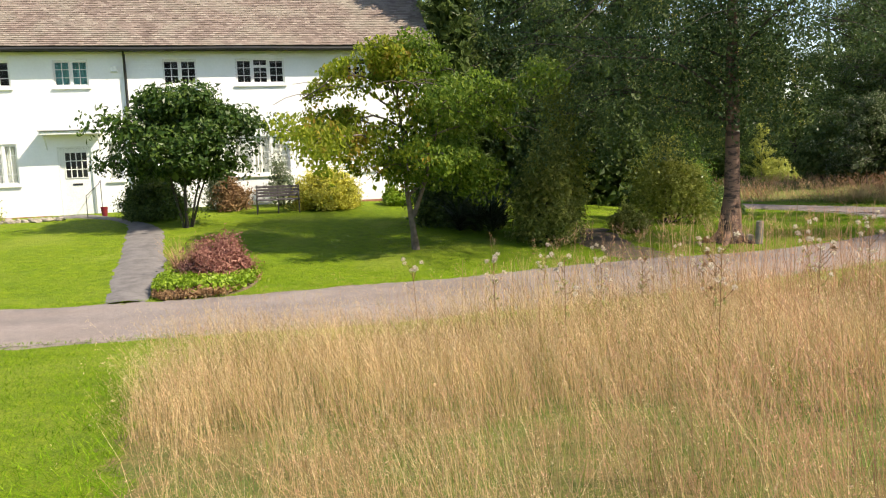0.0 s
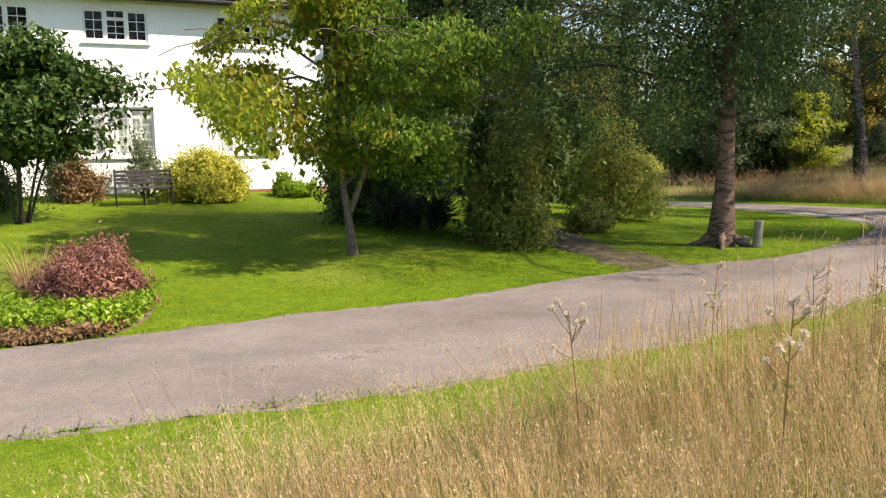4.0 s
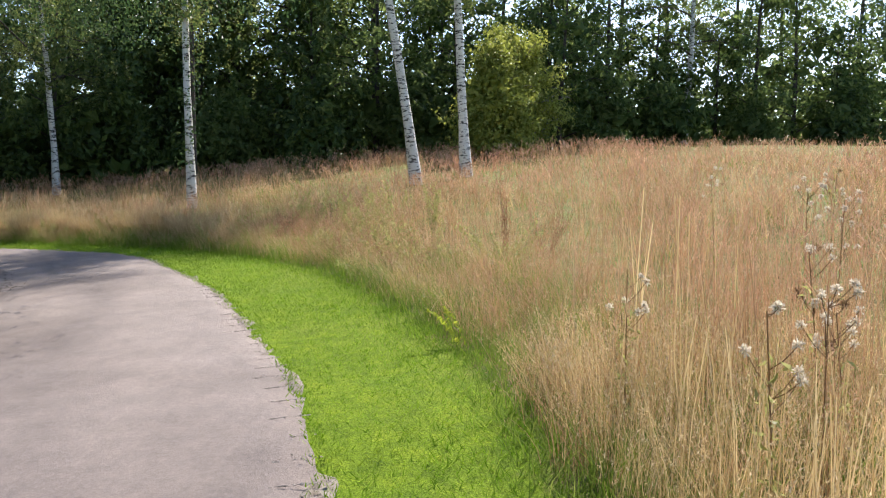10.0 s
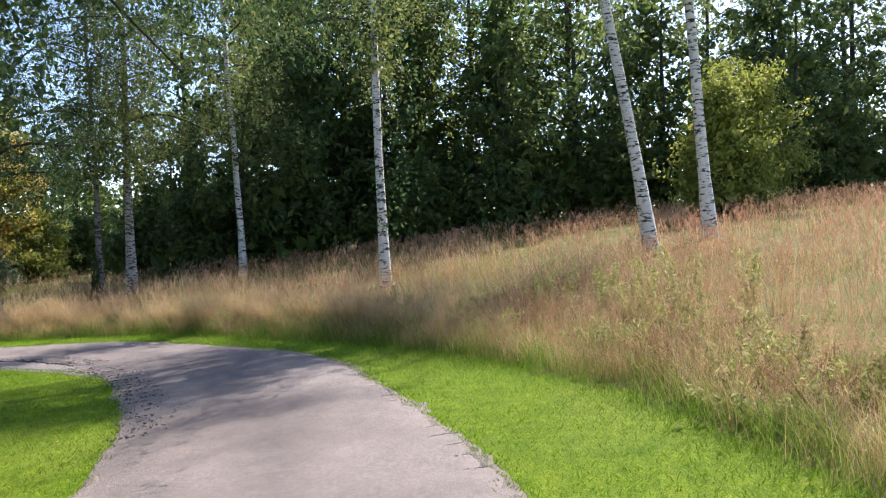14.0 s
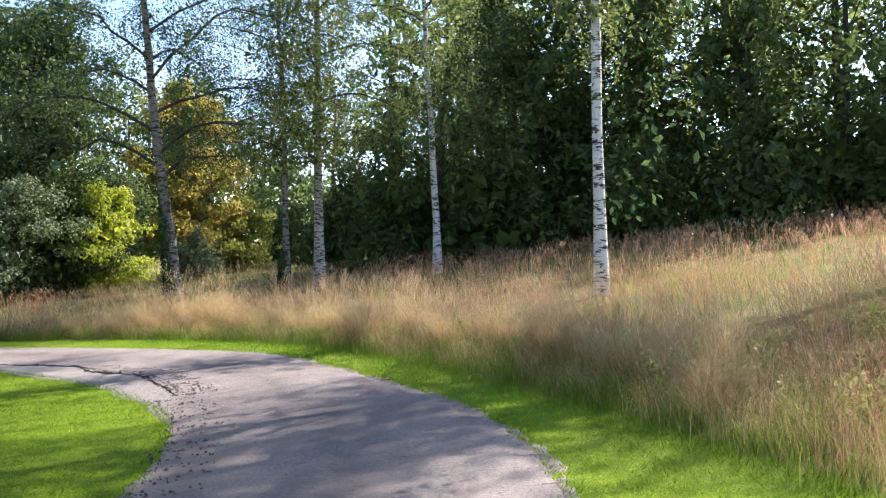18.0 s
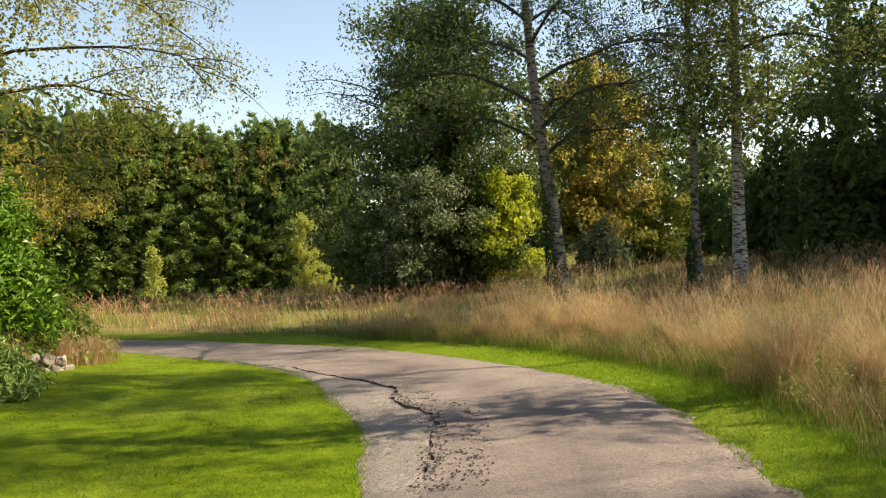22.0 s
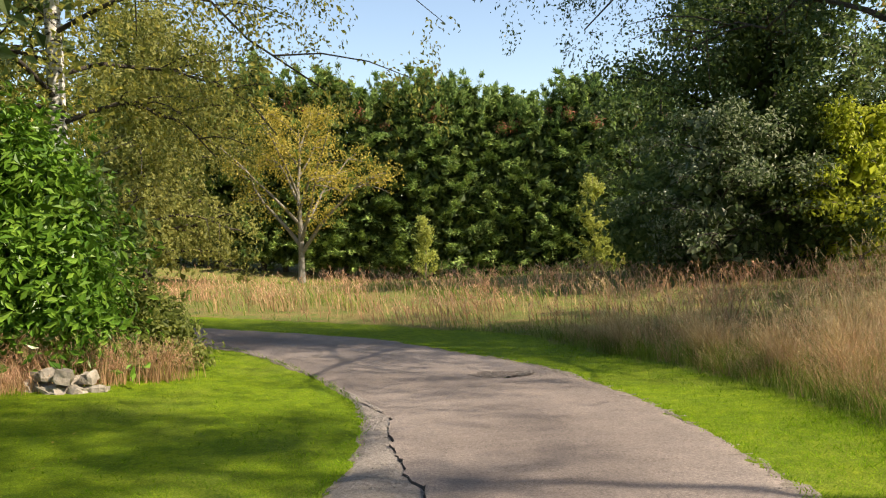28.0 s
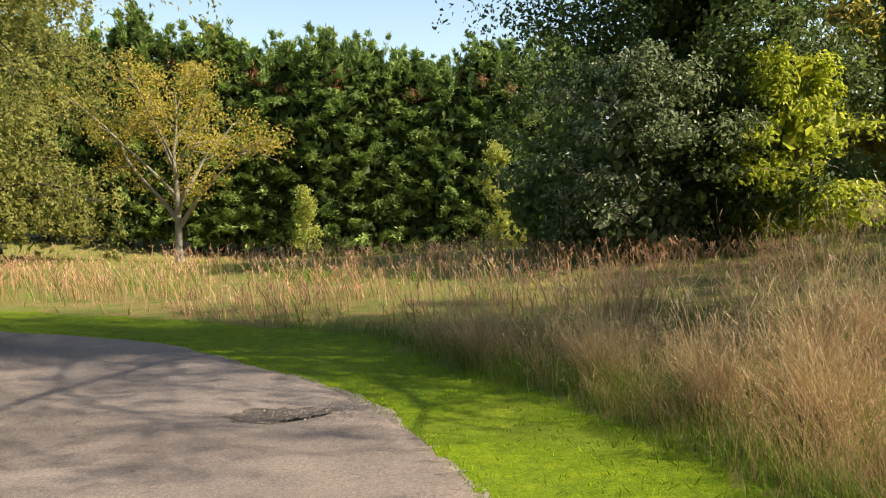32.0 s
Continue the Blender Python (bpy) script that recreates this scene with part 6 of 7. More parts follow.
for k, (x, y, h) in enumerate(((51.0, 46.0, 23.0), (54.0, 42.0, 24.0), (43.5, 34.0, 16.0), (42.5, 30.0, 15.5), (43.0, 25.5, 16.0), (44.5, 21.5, 16.5))):
    tree("dark_poplar", spot(x, y), "tall dense dark tree behind the birches", BARK_D, L_WOOD, 291 + k, h, 0.24, 9000, 0.25, "behind the birches", reach=3.6, limbs=40, base_at=0.1, rise=0.75, sag=0.4, puff=0.65, subs=6, shape=0.45, per=50)
# added tree: its high crown only serves to dapple the lane and lawn
tree("shade_caster_aspen", spot(30.0, 22.8), "slender airy tree added to dapple lane and lawn with shade", BARK_D, L_WOOD, 297, 21.5, 0.14, 9500, 0.15, reach=2.9, limbs=26, base_at=0.66, rise=0.75, sag=0.4, puff=0.5, subs=5, per=45, core=(0.0, 2.0))
for k, (x, y, h) in enumerate(((7.4, 31.2, 12.5), (3.9, 30.0, 11.0))):
    tree("dark_lime_tree", spot(x, y), "dense dark green tree at the back of the lawn", BARK_D, L_OAK, 281 + k, h, 0.24, 13000, 0.18, "back of the lawn", reach=3.3, limbs=28, base_at=0.12, rise=0.6, sag=0.4, puff=0.55, subs=6, shape=0.6, per=60)
scrub_kinds = [shrub("understorey_bush", (0, 0, -50), "dark understorey bush below the trees", (L_OAK, L_WOOD)[k], 260 + k, 2.4, 3.9, 1700, 0.31, "bush", "understorey", lumps=18, joined=True) for k in range(2)]
scrub = [(36.5, 38), (37.5, 34), (36, 29.5), (38, 24.5), (38.5, 19.5), (40.5, 15), (43, 10), (46.5, 5.5), (49, 0.5), (50.5, -5), (51.5, -11), (52.5, -18), (41, 28), (42, 36), (43, 24), (45, 17),
         (27.5, 47.5), (30.5, 50), (33.5, 53), (24, 49), (40.5, 51), (44, 49), (7.2, 31.6), (4.4, 32.0), (1.8, 33.6), (-0.8, 31.5), (5.5, 36), (1, 41), (35, 34.5), (34.5, 60), (6.4, 42)]
for k, (x, y) in enumerate(scrub):
    s = rng.uniform(0.75, 1.2)
    m = pose(*spot(x, y), 0, 0, rng.uniform(0, 360))
    if k < 2:
        scrub_kinds[k].matrix_basis = m
    else:
        copy_thing(scrub_kinds[k % 2], m @ Matrix.Diagonal((s, s, s, 1)))
shrub("sallow_bush", spot(35.5, 10.8), "tall rounded light green sallow before the dark wood", L_LIME, 288, 2.1, 5.0, 9000, 0.17, "bush", lumps=26, joined=True)
# the depth of the wood, beyond all paths
rng = np.random.default_rng(270)
n = 26000
a = rng.uniform(-1.05, 1.75, n)
R = rng.uniform(62, 84, n)
fx, fy = 14 + R * np.cos(a), 18 + R * np.sin(a)
top = 6.5 + 1.5 * np.sin(a * 9) + 1.5 * np.sin(a * 23 + 1)
fz = land(fx, fy) + rng.uniform(0, 1, n) ** 0.9 * top
keep = ~((fx < 34) & (fy > 76))
g = Geo().add(*leaves(np.stack([fx, fy, fz], -1)[keep], 0.9, rng, 0.1, 0.7))
tagged(part("far_woodland", g, L_OAK), "dark mass of distant woodland", "woodland", kind="stuff")

# ---- rough grass, weeds and lawn ----


def scatter(n, x0, x1, y0, y1, rng, poly, keep_in=True):
    p = np.stack([rng.uniform(x0, x1, n), rng.uniform(y0, y1, n)], -1)
    k = inside(p[:, 0], p[:, 1], poly)
    return p[k if keep_in else ~k]


def patchy(p, scale, seed):
    """A smooth field from 0 to 1 over the plan."""
    x, y = p[:, 0] * scale + seed, p[:, 1] * scale - seed * 1.7
    f = np.sin(x + 1.7 * np.sin(y * 0.8)) + np.sin(1.3 * y + 1.1 * np.sin(x * 1.1 + 2)) + 0.6 * np.sin(2.7 * x + 1.9 * y)
    return 0.5 + f / 5.2


rng = np.random.default_rng(300)
dry, green = Geo(), Geo()
zones = [  # box, tries per square metre, nearest and farthest from the walk, stem width, heads, size of a tuft
    ((-4, 22, -3, 44), 340, 0.0, 2.8, 0.0021, 15, 0.09), ((-4, 24, -5, 46), 175, 2.8, 5.5, 0.0036, 11, 0.12), ((-4, 30, -9, 50), 72, 5.5, 10.5, 0.007, 7, 0.18), ((-6, 46, -22, 66), 23, 10.5, 26, 0.016, 4, 0.36), ((-14, 60, -40, 84), 5.0, 26, 60, 0.035, 0, 0.9)]
SPARSE = MOW_LINE[::2]
for (x0, x1, y0, y1), dens, near, far, w, heads, tuft in zones:
    p = scatter(int(dens * (x1 - x0) * (y1 - y0)), x0, x1, y0, y1, rng, MEADOW)
    d = to_line(p[:, 0], p[:, 1], WALKED[::2])
    p = p[(d >= near) & (d < far)]
    p = p[rng.uniform(0, 1, len(p)) < 0.5 + 0.7 * patchy(p, 0.9, 3)]
    # most stems stand in tufts that share a lean and a height
    m = max(1, len(p) // 34)
    heart, which, tight = p[rng.choice(len(p), m)], rng.integers(0, m, len(p)), rng.uniform(size=len(p)) < 0.66
    p = np.where(tight[:, None], heart[which] + rng.normal(size=p.shape) * tuft, p)
    tall, turn, bow = rng.uniform(0.72, 1.22, m)[which], rng.normal(2.6, 1.2, m)[which], (rng.uniform(0, 1, m) ** 2)[which]
    sort = rng.uniform(0, 1, m)[which]
    keep = inside(p[:, 0], p[:, 1], MEADOW)
    p, sort, tall, turn, bow, tight = p[keep], sort[keep], np.where(tight, tall, 1.0)[keep], turn[keep], bow[keep], tight[keep]
    e = to_line(p[:, 0], p[:, 1], SPARSE)
    grow = np.clip(np.where(p[:, 1] > 21, 0.42, 0.52) + e * 0.9, 0, 1) * (0.78 + 0.35 * patchy(p, 0.35, 9)) * (0.72 + 0.5 * patchy(p, 1.7, 11)) * np.where((p[:, 1] < 9) & (p[:, 0] > 0.5), 1.15, 1.0) * (0.5 if near > 20 else 0.85 if near > 8 else 1.0) * tall
    n = len(p)
    kind = rng.uniform(0, 1, n) < np.clip(0.14 + 0.95 * (patchy(p, 0.55, 5) - 0.47) + 0.5 * np.exp(-e * 2.6) * (p[:, 1] > 8) + 0.15 * np.exp(-e * 3) + 0.42 * (p[:, 1] > 44) + 0.35 * ((p[:, 0] > 25) & (p[:, 1] > 33) & (p[:, 1] <= 44)) + 0.2 * (near > 20) + 0.1 * (p[:, 1] < 4.5) + 0.14 * ((p[:, 0] < 4) & (p[:, 1] >= 4.5) & (p[:, 1] < 8.2)) - 0.3 * ((p[:, 0] > 3) & (p[:, 1] < 0.6 * p[:, 0] + 7.5) & (p[:, 1] < 16)), 0.06, 0.92)
    az = np.where(tight, turn + rng.normal(size=n) * 0.7, rng.normal(2.6, 1.3, n))
    way = np.stack([np.cos(az), np.sin(az)], -1)
    base = on_land(p, -0.02)
    k = ~kind
    h = rng.uniform(0.45, 0.95, n) * grow
    lean = h * (rng.uniform(0.04, 0.5, n) + 0.6 * bow * rng.uniform(0.2, 1, n))
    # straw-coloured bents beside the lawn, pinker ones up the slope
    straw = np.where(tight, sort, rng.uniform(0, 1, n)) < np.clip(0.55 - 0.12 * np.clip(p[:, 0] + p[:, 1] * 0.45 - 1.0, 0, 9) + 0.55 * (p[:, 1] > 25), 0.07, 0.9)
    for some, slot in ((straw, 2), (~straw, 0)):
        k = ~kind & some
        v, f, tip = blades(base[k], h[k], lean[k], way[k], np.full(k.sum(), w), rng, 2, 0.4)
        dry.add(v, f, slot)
        tip = tip[rng.uniform(0, 1, len(tip)) < (0.85 if heads else 0)]
        if heads > 5:
            dry.add(*specks(tip, rng.uniform(0.1, 0.2, len(tip)), 0.046, w * 1.8, rng, heads), slot + 1)
        elif heads:
            dry.add(*slivers(tip, rng.uniform(0.1, 0.2, len(tip)), np.full(len(tip), w * 0.72), rng, heads, 0.75, 0.55), slot + 1)
    k = kind
    v, f, tip = blades(base[k], h[k] * 0.62 + 0.1 * np.exp(-e[k]), h[k] * rng.uniform(0.15, 0.75, k.sum()), way[k], np.full(k.sum(), w * 1.5), rng, 2, 0.15)
    green.add(v, f)
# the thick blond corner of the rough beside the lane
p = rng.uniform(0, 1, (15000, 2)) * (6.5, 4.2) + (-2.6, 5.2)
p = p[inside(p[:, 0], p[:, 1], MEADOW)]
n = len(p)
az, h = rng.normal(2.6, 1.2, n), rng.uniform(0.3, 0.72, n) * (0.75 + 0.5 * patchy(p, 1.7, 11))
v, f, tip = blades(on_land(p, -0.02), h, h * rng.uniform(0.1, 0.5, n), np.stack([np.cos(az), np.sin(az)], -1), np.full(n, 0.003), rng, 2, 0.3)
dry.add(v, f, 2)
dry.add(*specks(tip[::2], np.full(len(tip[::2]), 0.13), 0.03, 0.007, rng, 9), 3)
# pale bare stalks: a row at the mown edge, and a few tall ones behind it
row_x = rng.uniform(0.15, 1.8, 130)
p = np.concatenate([np.stack([row_x, 8.58 + 0.24 * row_x - np.abs(rng.normal(size=130)) * 0.25], -1), rng.normal(size=(14, 2)) * (0.4, 0.25) + (3.2, 8.85)])
n = len(p)
az, h = rng.uniform(0, 6.28, n), np.r_[rng.uniform(0.7, 1.0, 130), rng.uniform(1.2, 1.5, 14)]
v, f, tip = blades(on_land(p, -0.02), h, h * rng.uniform(0.02, 0.12, n), np.stack([np.cos(az), np.sin(az)], -1), np.r_[np.full(130, 0.0055), np.full(14, 0.009)], rng, 2, 0.6)
dry.add(v, f, 2)
# taller thin stalks at the corner of the rough, and a green fringe along the mown edge
p = rng.normal(size=(520, 2)) * (1.3, 0.5) + (3.6, 8.0)
p = p[inside(p[:, 0], p[:, 1], MEADOW) & (to_line(p[:, 0], p[:, 1], WALKED) > 2.4)]
n = len(p)
az, h = rng.uniform(0, 6.28, n), rng.uniform(0.85, 1.4, n)
v, f, tip = blades(on_land(p, -0.02), h, h * rng.uniform(0.02, 0.15, n), np.stack([np.cos(az), np.sin(az)], -1), np.full(n, 0.0045), rng, 2, 0.5)
dry.add(v, f, 0)
dry.add(*slivers(tip, np.full(n, 0.1), np.full(n, 0.0022), rng, 5), 1)
fr = MOW_LINE[(MOW_LINE[:, 0] > 1.5) & (MOW_LINE[:, 1] > 6)]
across = unit(np.gradient(fr, axis=0))
across = np.stack([across[:, 1], -across[:, 0]], -1)
m = 2600
pick = rng.integers(0, len(fr), m)
heart = fr[pick] + across[pick] * (rng.uniform(0, 1, (m, 1)) ** 1.4 * 1.7 + 0.04)
way_out = -across[pick]
near = to_line(heart[:, 0], heart[:, 1], WALKED[::2]) < 11
heart, way_out = heart[near], way_out[near]
m = len(heart)
which = rng.integers(0, m, 24 * m)
lush, height, tone = rng.uniform(0, 1, m) < 0.28 + 0.5 * np.sin(heart[:, 0] * 1.3 + heart[:, 1] * 0.9) ** 2, rng.uniform(0.24, 0.66, m), rng.uniform(0, 1, m)
p = heart[which] + rng.normal(size=(len(which), 2)) * 0.085
az = rng.uniform(0, 6.28, len(which))
way = unit(np.stack([np.cos(az), np.sin(az)], -1) + way_out[which] * 0.55)
h = height[which] * rng.uniform(0.55, 1.1, len(which))
for some, slot in ((~lush & (tone < 0.55), 2), (~lush & (tone >= 0.55), 0), (lush, None)):
    k = some[which]
    if slot is None:
        v, f, _ = blades(on_land(p[k], -0.01), h[k] * 0.75, h[k] * rng.uniform(0.25, 0.9, k.sum()), way[k], np.full(k.sum(), 0.0065), rng, 3, 0.12)
        green.add(v, f)
    else:
        v, f, tip = blades(on_land(p[k], -0.01), h[k], h[k] * rng.uniform(0.15, 0.75, k.sum()), way[k], np.full(k.sum(), 0.0042), rng, 3, 0.3)
        dry.add(v, f, slot)
        tip = tip[::2]
        dry.add(*specks(tip, np.full(len(tip), 0.13), 0.03, 0.006, rng, 6), slot + 1)
fr = MOW_LINE[(MOW_LINE[:, 0] > -3) & (MOW_LINE[:, 1] > 6)]
p = fr[rng.integers(0, len(fr), 15000)] + rng.normal(size=(15000, 2)) * 0.16
p = p[to_line(p[:, 0], p[:, 1], WALKED[::2]) < 13]
n = len(p)
az, h = rng.uniform(0, 6.28, n), rng.uniform(0.1, 0.34, n) * (0.6 + 0.6 * patchy(p, 1.9, 4))
v, f, _ = blades(on_land(p, -0.01), h, h * rng.uniform(0.2, 0.9, n), np.stack([np.cos(az), np.sin(az)], -1), np.full(n, 0.0065), rng, 2, 0.12)
green.add(v, f)
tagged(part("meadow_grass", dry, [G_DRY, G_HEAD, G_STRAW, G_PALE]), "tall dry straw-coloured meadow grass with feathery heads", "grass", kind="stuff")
tagged(part("green_grass", green, G_GREEN), "long green blades among the dry grass", "grass", kind="stuff")

lawn = Geo()
LANE = [tuple(p) for p in LEFT_EDGE] + [tuple(p) for p in RIGHT_EDGE[::-1]]
WAY = [tuple(p) for p in PATH_L] + [tuple(p) for p in PATH_R[::-1]]
for (x0, x1, y0, y1), dens, near, far, w, tall in (((-8, 21, -3, 42), 800, 0.0, 4.2, 0.0065, 0.036), ((-12, 22, -6, 44), 110, 4.2, 10, 0.013, 0.03)):
    p = scatter(int(dens * (x1 - x0) * (y1 - y0)), x0, x1, y0, y1, rng, MEADOW, False)
    p = p[~inside(p[:, 0], p[:, 1], LANE) & ~inside(p[:, 0], p[:, 1], WAY)]
    d = to_line(p[:, 0], p[:, 1], WALKED[::2])
    p = p[(d >= near) & (d < far)]
    n = len(p)
    az = rng.uniform(0, 2 * np.pi, n)
    edge = np.exp(-to_line(p[:, 0], p[:, 1], MOW_LINE[::3]) * 3)
    h = tall * rng.uniform(0.5, 1.3, n) * (1 + 3.2 * edge)
    v, f, _ = blades(on_land(p, -0.005), h, h * rng.uniform(0.4, 1.7, n), np.stack([np.cos(az), np.sin(az)], -1), np.full(n, w), rng, 1, 0.1)
    lawn.add(v, f)
# tufts that creep over the edges of the lane
p = np.concatenate([evenly(line, 9000) for line in (outward(LEFT_EDGE, -0.03), outward(RIGHT_EDGE, 0.03))])
p = p[rng.uniform(0, 1, len(p)) < 0.25 + 0.9 * patchy(p, 2.3, 6)]
p = p + rng.normal(size=p.shape) * 0.04
p = p[to_line(p[:, 0], p[:, 1], WALKED[::2]) < 14]
n = len(p)
az = rng.uniform(0, 2 * np.pi, n)
h = rng.uniform(0.015, 0.045, n)
v, f, _ = blades(on_land(p, 0.03), h, h * rng.uniform(0.3, 1.2, n), np.stack([np.cos(az), np.sin(az)], -1), np.full(n, 0.008), rng, 1, 0.1)
lawn.add(v, f)
tagged(part("lawn_grass", lawn, G_LAWN), "short bright green mown grass", "grass", kind="stuff")


def thistle(x, y, h, seed, heads=5, bare=False):
    rng = np.random.default_rng(seed)
    t = thing("thistle", spot(x, y), "dry brown thistle stem with downy heads" if bare else "leafy thistle with white downy seed heads", "thistle", "meadow thistles")
    stems, leaf, down = Geo(), [], []
    sway = rng.normal(size=2) * 0.05
    main = np.array([[0, 0, -0.03], [sway[0] * 0.4, sway[1] * 0.4, h * 0.5], [sway[0], sway[1], h]])
    stems.add(*tube(main, [0.0045, 0.0035, 0.0025], 5))
    for k in range(heads):
        f, az = rng.uniform(0.6, 1.0), rng.uniform(0, 6.28)
        p0 = np.array([np.interp(f, [0, 0.5, 1], main[:, c]) for c in range(3)])
        p1 = p0 + np.array([math.cos(az) * 0.1, math.sin(az) * 0.1, rng.uniform(0.05, 0.14)]) * (0.4 if f > 0.97 else 1)
        stems.add(*tube([p0, (p0 + p1) / 2 + (0, 0, -0.01), p1], [0.0022, 0.002, 0.002], 4))
        down.append(p1)
    part("stem", stems, L_BROWN, t)
    if not bare:
        z = h * rng.uniform(0.02, 0.85, 60) ** 1.1
        az = rng.uniform(0, 6.28, 60)
        r = rng.uniform(0.01, 0.07, 60)
        part("foliage", Geo().add(*leaves(np.stack([sway[0] * z / h + r * np.cos(az), sway[1] * z / h + r * np.sin(az), z], -1), 0.05, rng, 0.2, 0.3)), WEED, t)
    for p in down:
        n = 90
        g = Geo()
        d = unit(rng.normal(size=(n, 3)) + (0, 0, 0.5))
        a = unit(np.cross(d, rng.normal(size=(n, 3)))) * 0.003
        L = rng.uniform(0.009, 0.027, n)[:, None]
        g.add(np.stack([p + d * 0.003, p + d * L + a, p + d * L - a], 1).reshape(-1, 3), np.arange(3 * n).reshape(-1, 3))
        part("seed_head", g, DOWN if rng.uniform() < 0.85 else L_BROWN, t, "")


trng = np.random.default_rng(310)
for k, (x, y, h) in enumerate(((1.05, 8.7, 0.95), (1.6, 8.35, 0.9), (2.0, 8.1, 0.75), (2.6, 8.0, 0.95), (3.4, 7.2, 1.05), (4.0, 7.4, 1.1), (4.5, 6.6, 1.1), (3.0, 6.4, 0.95), (5.2, 7.2, 1.1), (2.3, 6.9, 0.8), (5.6, 5.9, 1.15), (1.4, 7.3, 0.8),
                                (2.6, 9.0, 0.9), (-0.3, 7.6, 0.9), (1.9, 5.6, 1.05), (3.2, 4.6, 1.1), (0.4, 7.0, 1.0), (4.2, 5.2, 1.15), (0.9, 6.2, 1.0), (6.3, 6.6, 1.15), (7.4, 7.4, 1.15))):
    thistle(x, y, h, 320 + k, 7 + k % 6, bare=k % 4 == 1)


def weed(x, y, h, seed, leaf, label, name="tall_weed", stems=7, spread=0.6):
    rng = np.random.default_rng(seed)
    t = thing(name, spot(x, y), label, "weed", "verge weeds")
    cs = []
    for k in range(stems):
        az, out = rng.uniform(0, 6.28), rng.uniform(0.3, 1.0) * spread
        hh = h * rng.uniform(0.45, 1.05)
        pts = np.array([[0.2 * out * math.cos(az), 0.2 * out * math.sin(az), -0.02], [0.6 * out * math.cos(az), 0.6 * out * math.sin(az), hh * 0.55], [out * math.cos(az), out * math.sin(az), hh]])
        part("stem", Geo().add(*tube(pts, [0.004, 0.003, 0.002], 4)), leaf, t)
        m = 45 if leaf is DOCK else 62
        u = rng.uniform(0.25, 1.0, m) if leaf is DOCK else rng.uniform(0.15, 1.0, m)
        c = np.stack([np.interp(u, [0, 0.5, 1], pts[:, q]) for q in range(3)], -1) + rng.normal(size=(m, 3)) * (0.03, 0.03, 0.03)
        cs.append(c)
    part("foliage", Geo().add(*leaves(np.concatenate(cs), 0.034 if leaf is DOCK else 0.056, rng, 0.0, 0.38)), leaf, t)


rng = np.random.default_rng(330)
verge = MOW_LINE[(MOW_LINE[:, 0] > 7.5) & (MOW_LINE[:, 1] < 24)]
for k in range(40):
    base = verge[rng.integers(0, len(verge))]
    nrm = np.array([0.75, -0.66])
    p = base + nrm * rng.uniform(0.35, 3.2) + rng.normal(size=2) * 0.2
    green_one = rng.uniform() < 0.75
    weed(p[0], p[1], rng.uniform(0.4, 0.85) * (0.8 if p[1] < 14 else 1.0), 340 + k, WEED if green_one else DOCK, "leafy grey-green weed clump in the long grass" if green_one else "dark reddish-brown seeding dock stems", "tall_weed" if green_one else "dock_plant")
for k, (x, y) in enumerate(((13.6, 11.2), (14.2, 12.0), (13.2, 12.3), (14.6, 13.0), (15.3, 12.6), (15.0, 14.0), (15.9, 14.4), (14.0, 13.2))):
    weed(x, y, 0.95 + 0.05 * (k % 3), 410 + k, WEED, "tall yellowish green weed seeding in the long grass", stems=8, spread=0.5)
weed(9.75, 9.75, 1.15, 391, DOCK, "dark reddish-brown seeding dock stems", "dock_plant", 6, 0.12)
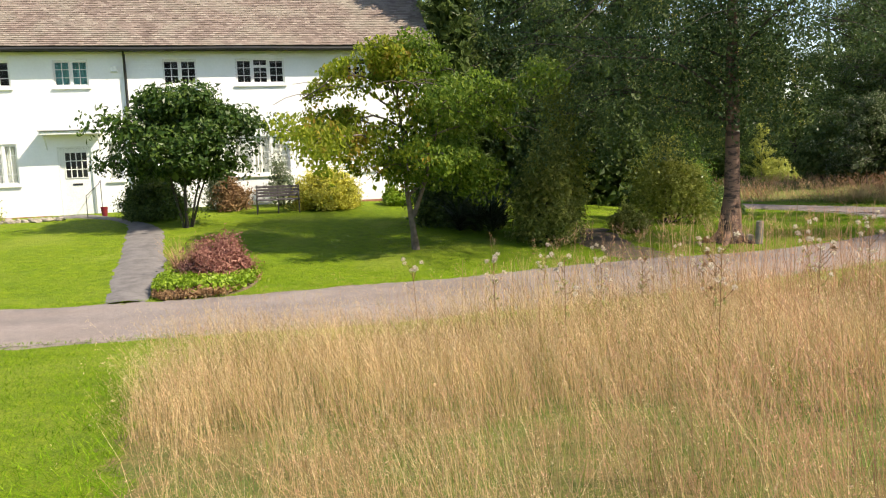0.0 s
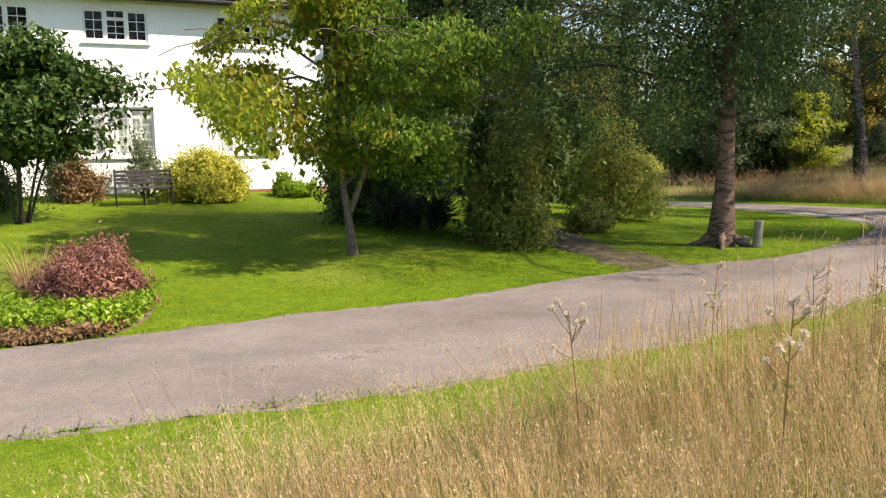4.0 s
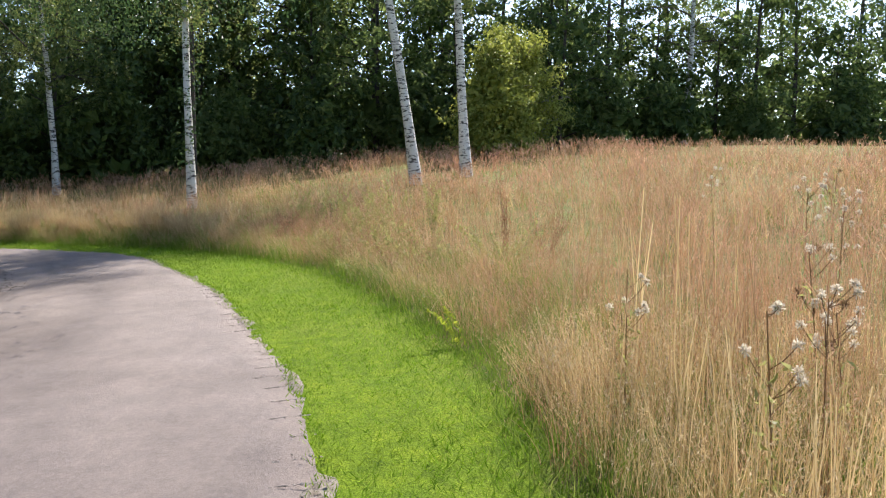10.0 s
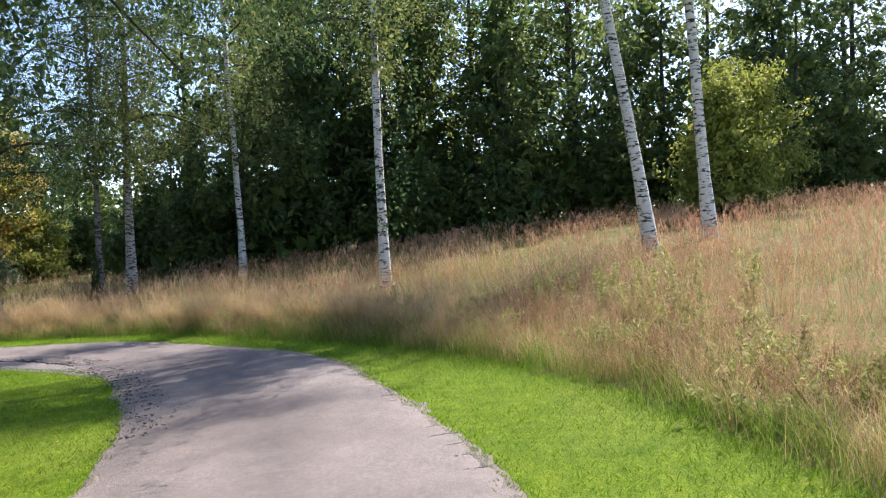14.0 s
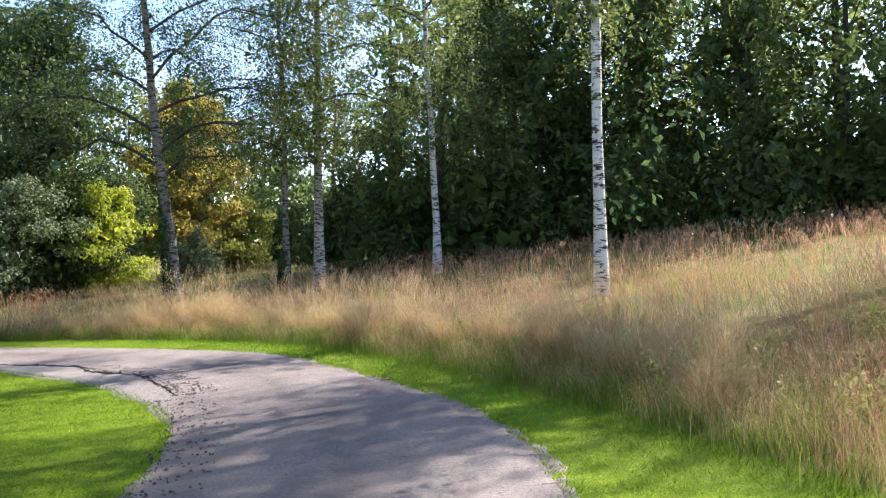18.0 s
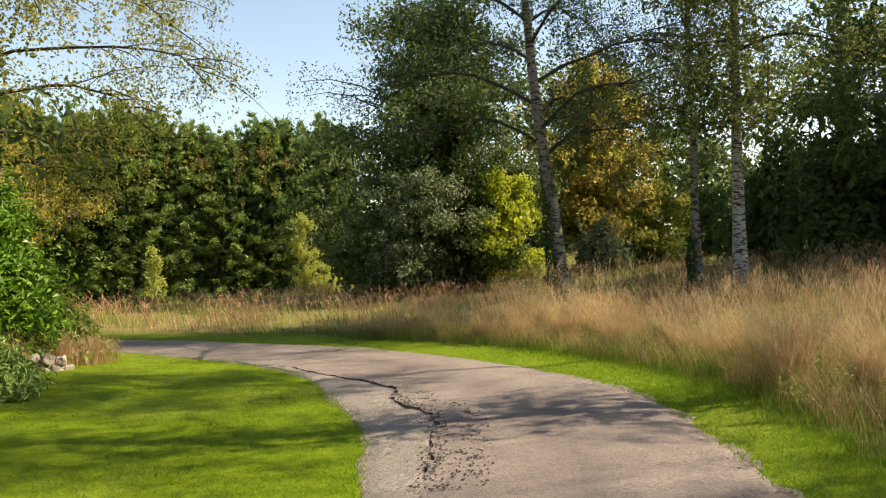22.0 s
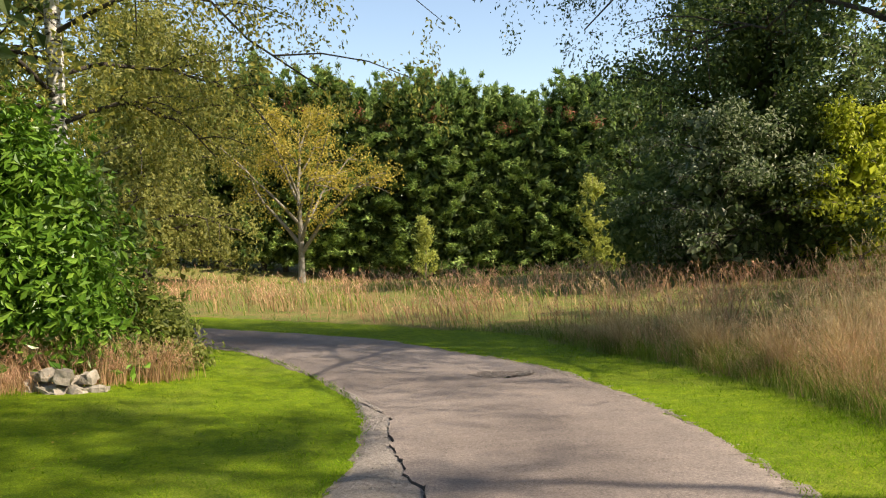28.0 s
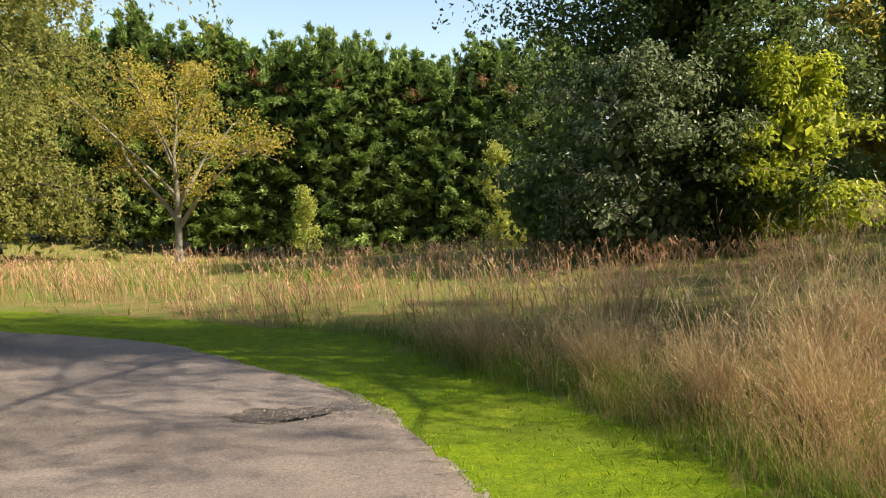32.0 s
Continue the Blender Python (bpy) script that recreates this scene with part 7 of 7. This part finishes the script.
# arching tussocks along the last stretch of the verge
rng = np.random.default_rng(380)
side = MOW_LINE[(MOW_LINE[:, 1] > 15.5) & (MOW_LINE[:, 1] < 25.5)]
wayside = [(*(side[int(len(side) * (k + 0.5) / 20)] + np.array([0.8, -0.6]) * rng.uniform(0.25, 1.5)), rng.uniform(0.6, 1.0)) for k in range(20)]
for k, (x, y, h) in enumerate(wayside + [(19.95, 27.6, 0.85), (20.4, 28.6, 1.1), (20.15, 29.4, 0.95), (20.6, 30.0, 1.2), (20.1, 30.9, 0.9), (20.9, 28.9, 1.2), (21.4, 30.4, 1.15), (19.85, 31.9, 0.8), (20.3, 26.6, 1.05), (19.4, 33.2, 0.85), (20.9, 32.2, 1.1), (19.5, 25.4, 0.75), (21.8, 32.6, 1.1), (18.6, 34.8, 0.8)]):
    t = thing("grass_tussock", spot(x, y, -0.02), "arching tussock of long straw-coloured grass", "grass tuft", "verge tussocks")
    n = 420
    az = rng.uniform(0, 6.28, n)
    way = unit(np.stack([np.cos(az) - 0.45, np.sin(az) + 0.1], -1))
    base = np.concatenate([rng.normal(size=(n, 2)) * 0.1, np.zeros((n, 1))], 1)
    hh = h * rng.uniform(0.45, 1.0, n)
    v, f, tip = blades(base, hh, hh * rng.uniform(0.2, 0.85, n), way, np.full(n, 0.0055), rng, 4, 0.3)
    g = Geo().add(v, f, 0)
    g.add(*slivers(tip[::2], np.full(len(tip[::2]), 0.12), np.full(len(tip[::2]), 0.003), rng, 4, 0.5, 0.4), 1)
    v, f, tip = blades(base[:22] * 0.8, h * rng.uniform(1.05, 1.55, 22), h * rng.uniform(0.15, 0.7, 22), way[:22], np.full(22, 0.006), rng, 4, 0.4)
    g.add(v, f, 0).add(*slivers(tip, np.full(22, 0.2), np.full(22, 0.004), rng, 5, 0.6, 0.3), 1)
    part("stem_tuft", g, [G_STRAW, G_PALE], t)
    v, f, _ = blades(base[:160] * 1.3, hh[:160] * 0.5, hh[:160] * 0.4, way[:160], np.full(160, 0.012), rng, 3, 0.2)
    part("green_base", Geo().add(v, f), G_GREEN, t)
fern = thing("fern", spot(4.75, 10.05), "single yellow-green fern frond by the verge", "fern")
for q in range(2):
    n = 22
    u = np.linspace(0, 1, n)
    az = 0.6 + q * 0.9
    spine = np.stack([0.26 * u * math.cos(az), 0.26 * u * math.sin(az), 0.42 * u - 0.16 * u**2 + 0.03], -1)
    cc = np.concatenate([spine + np.array([-math.sin(az), math.cos(az), 0]) * (0.05 * (1 - u) * s)[:, None] for s in (-1, 1)])
    part("frond", Geo().add(*tube(spine, np.linspace(0.005, 0.002, n), 4)).add(*leaves(cc, 0.05, np.random.default_rng(q), 0.0, 0.4)), L_BRIGHT, fern)
# fallen leaves
rng = np.random.default_rng(400)
p = np.concatenate([rng.normal(size=(70, 2)) * (1.6, 0.7) + (4.5, 16.6), rng.normal(size=(40, 2)) * 1.2 + (11.5, 28)])
az = rng.uniform(0, 6.28, len(p))
d1, d2 = np.stack([np.cos(az), np.sin(az), 0.2 + 0 * az], -1) * 0.022, np.stack([-np.sin(az), np.cos(az), 0 * az], -1) * 0.015
c = on_land(p, 0.035)
g = Geo().add(np.stack([c - d1, c + d2, c + d1, c - d2], 1).reshape(-1, 3), np.arange(4 * len(p)).reshape(-1, 4))
tagged(part("fallen_leaves", g, L_ORANGE), "scattered fallen brown and yellow leaves", "leaves", kind="stuff")
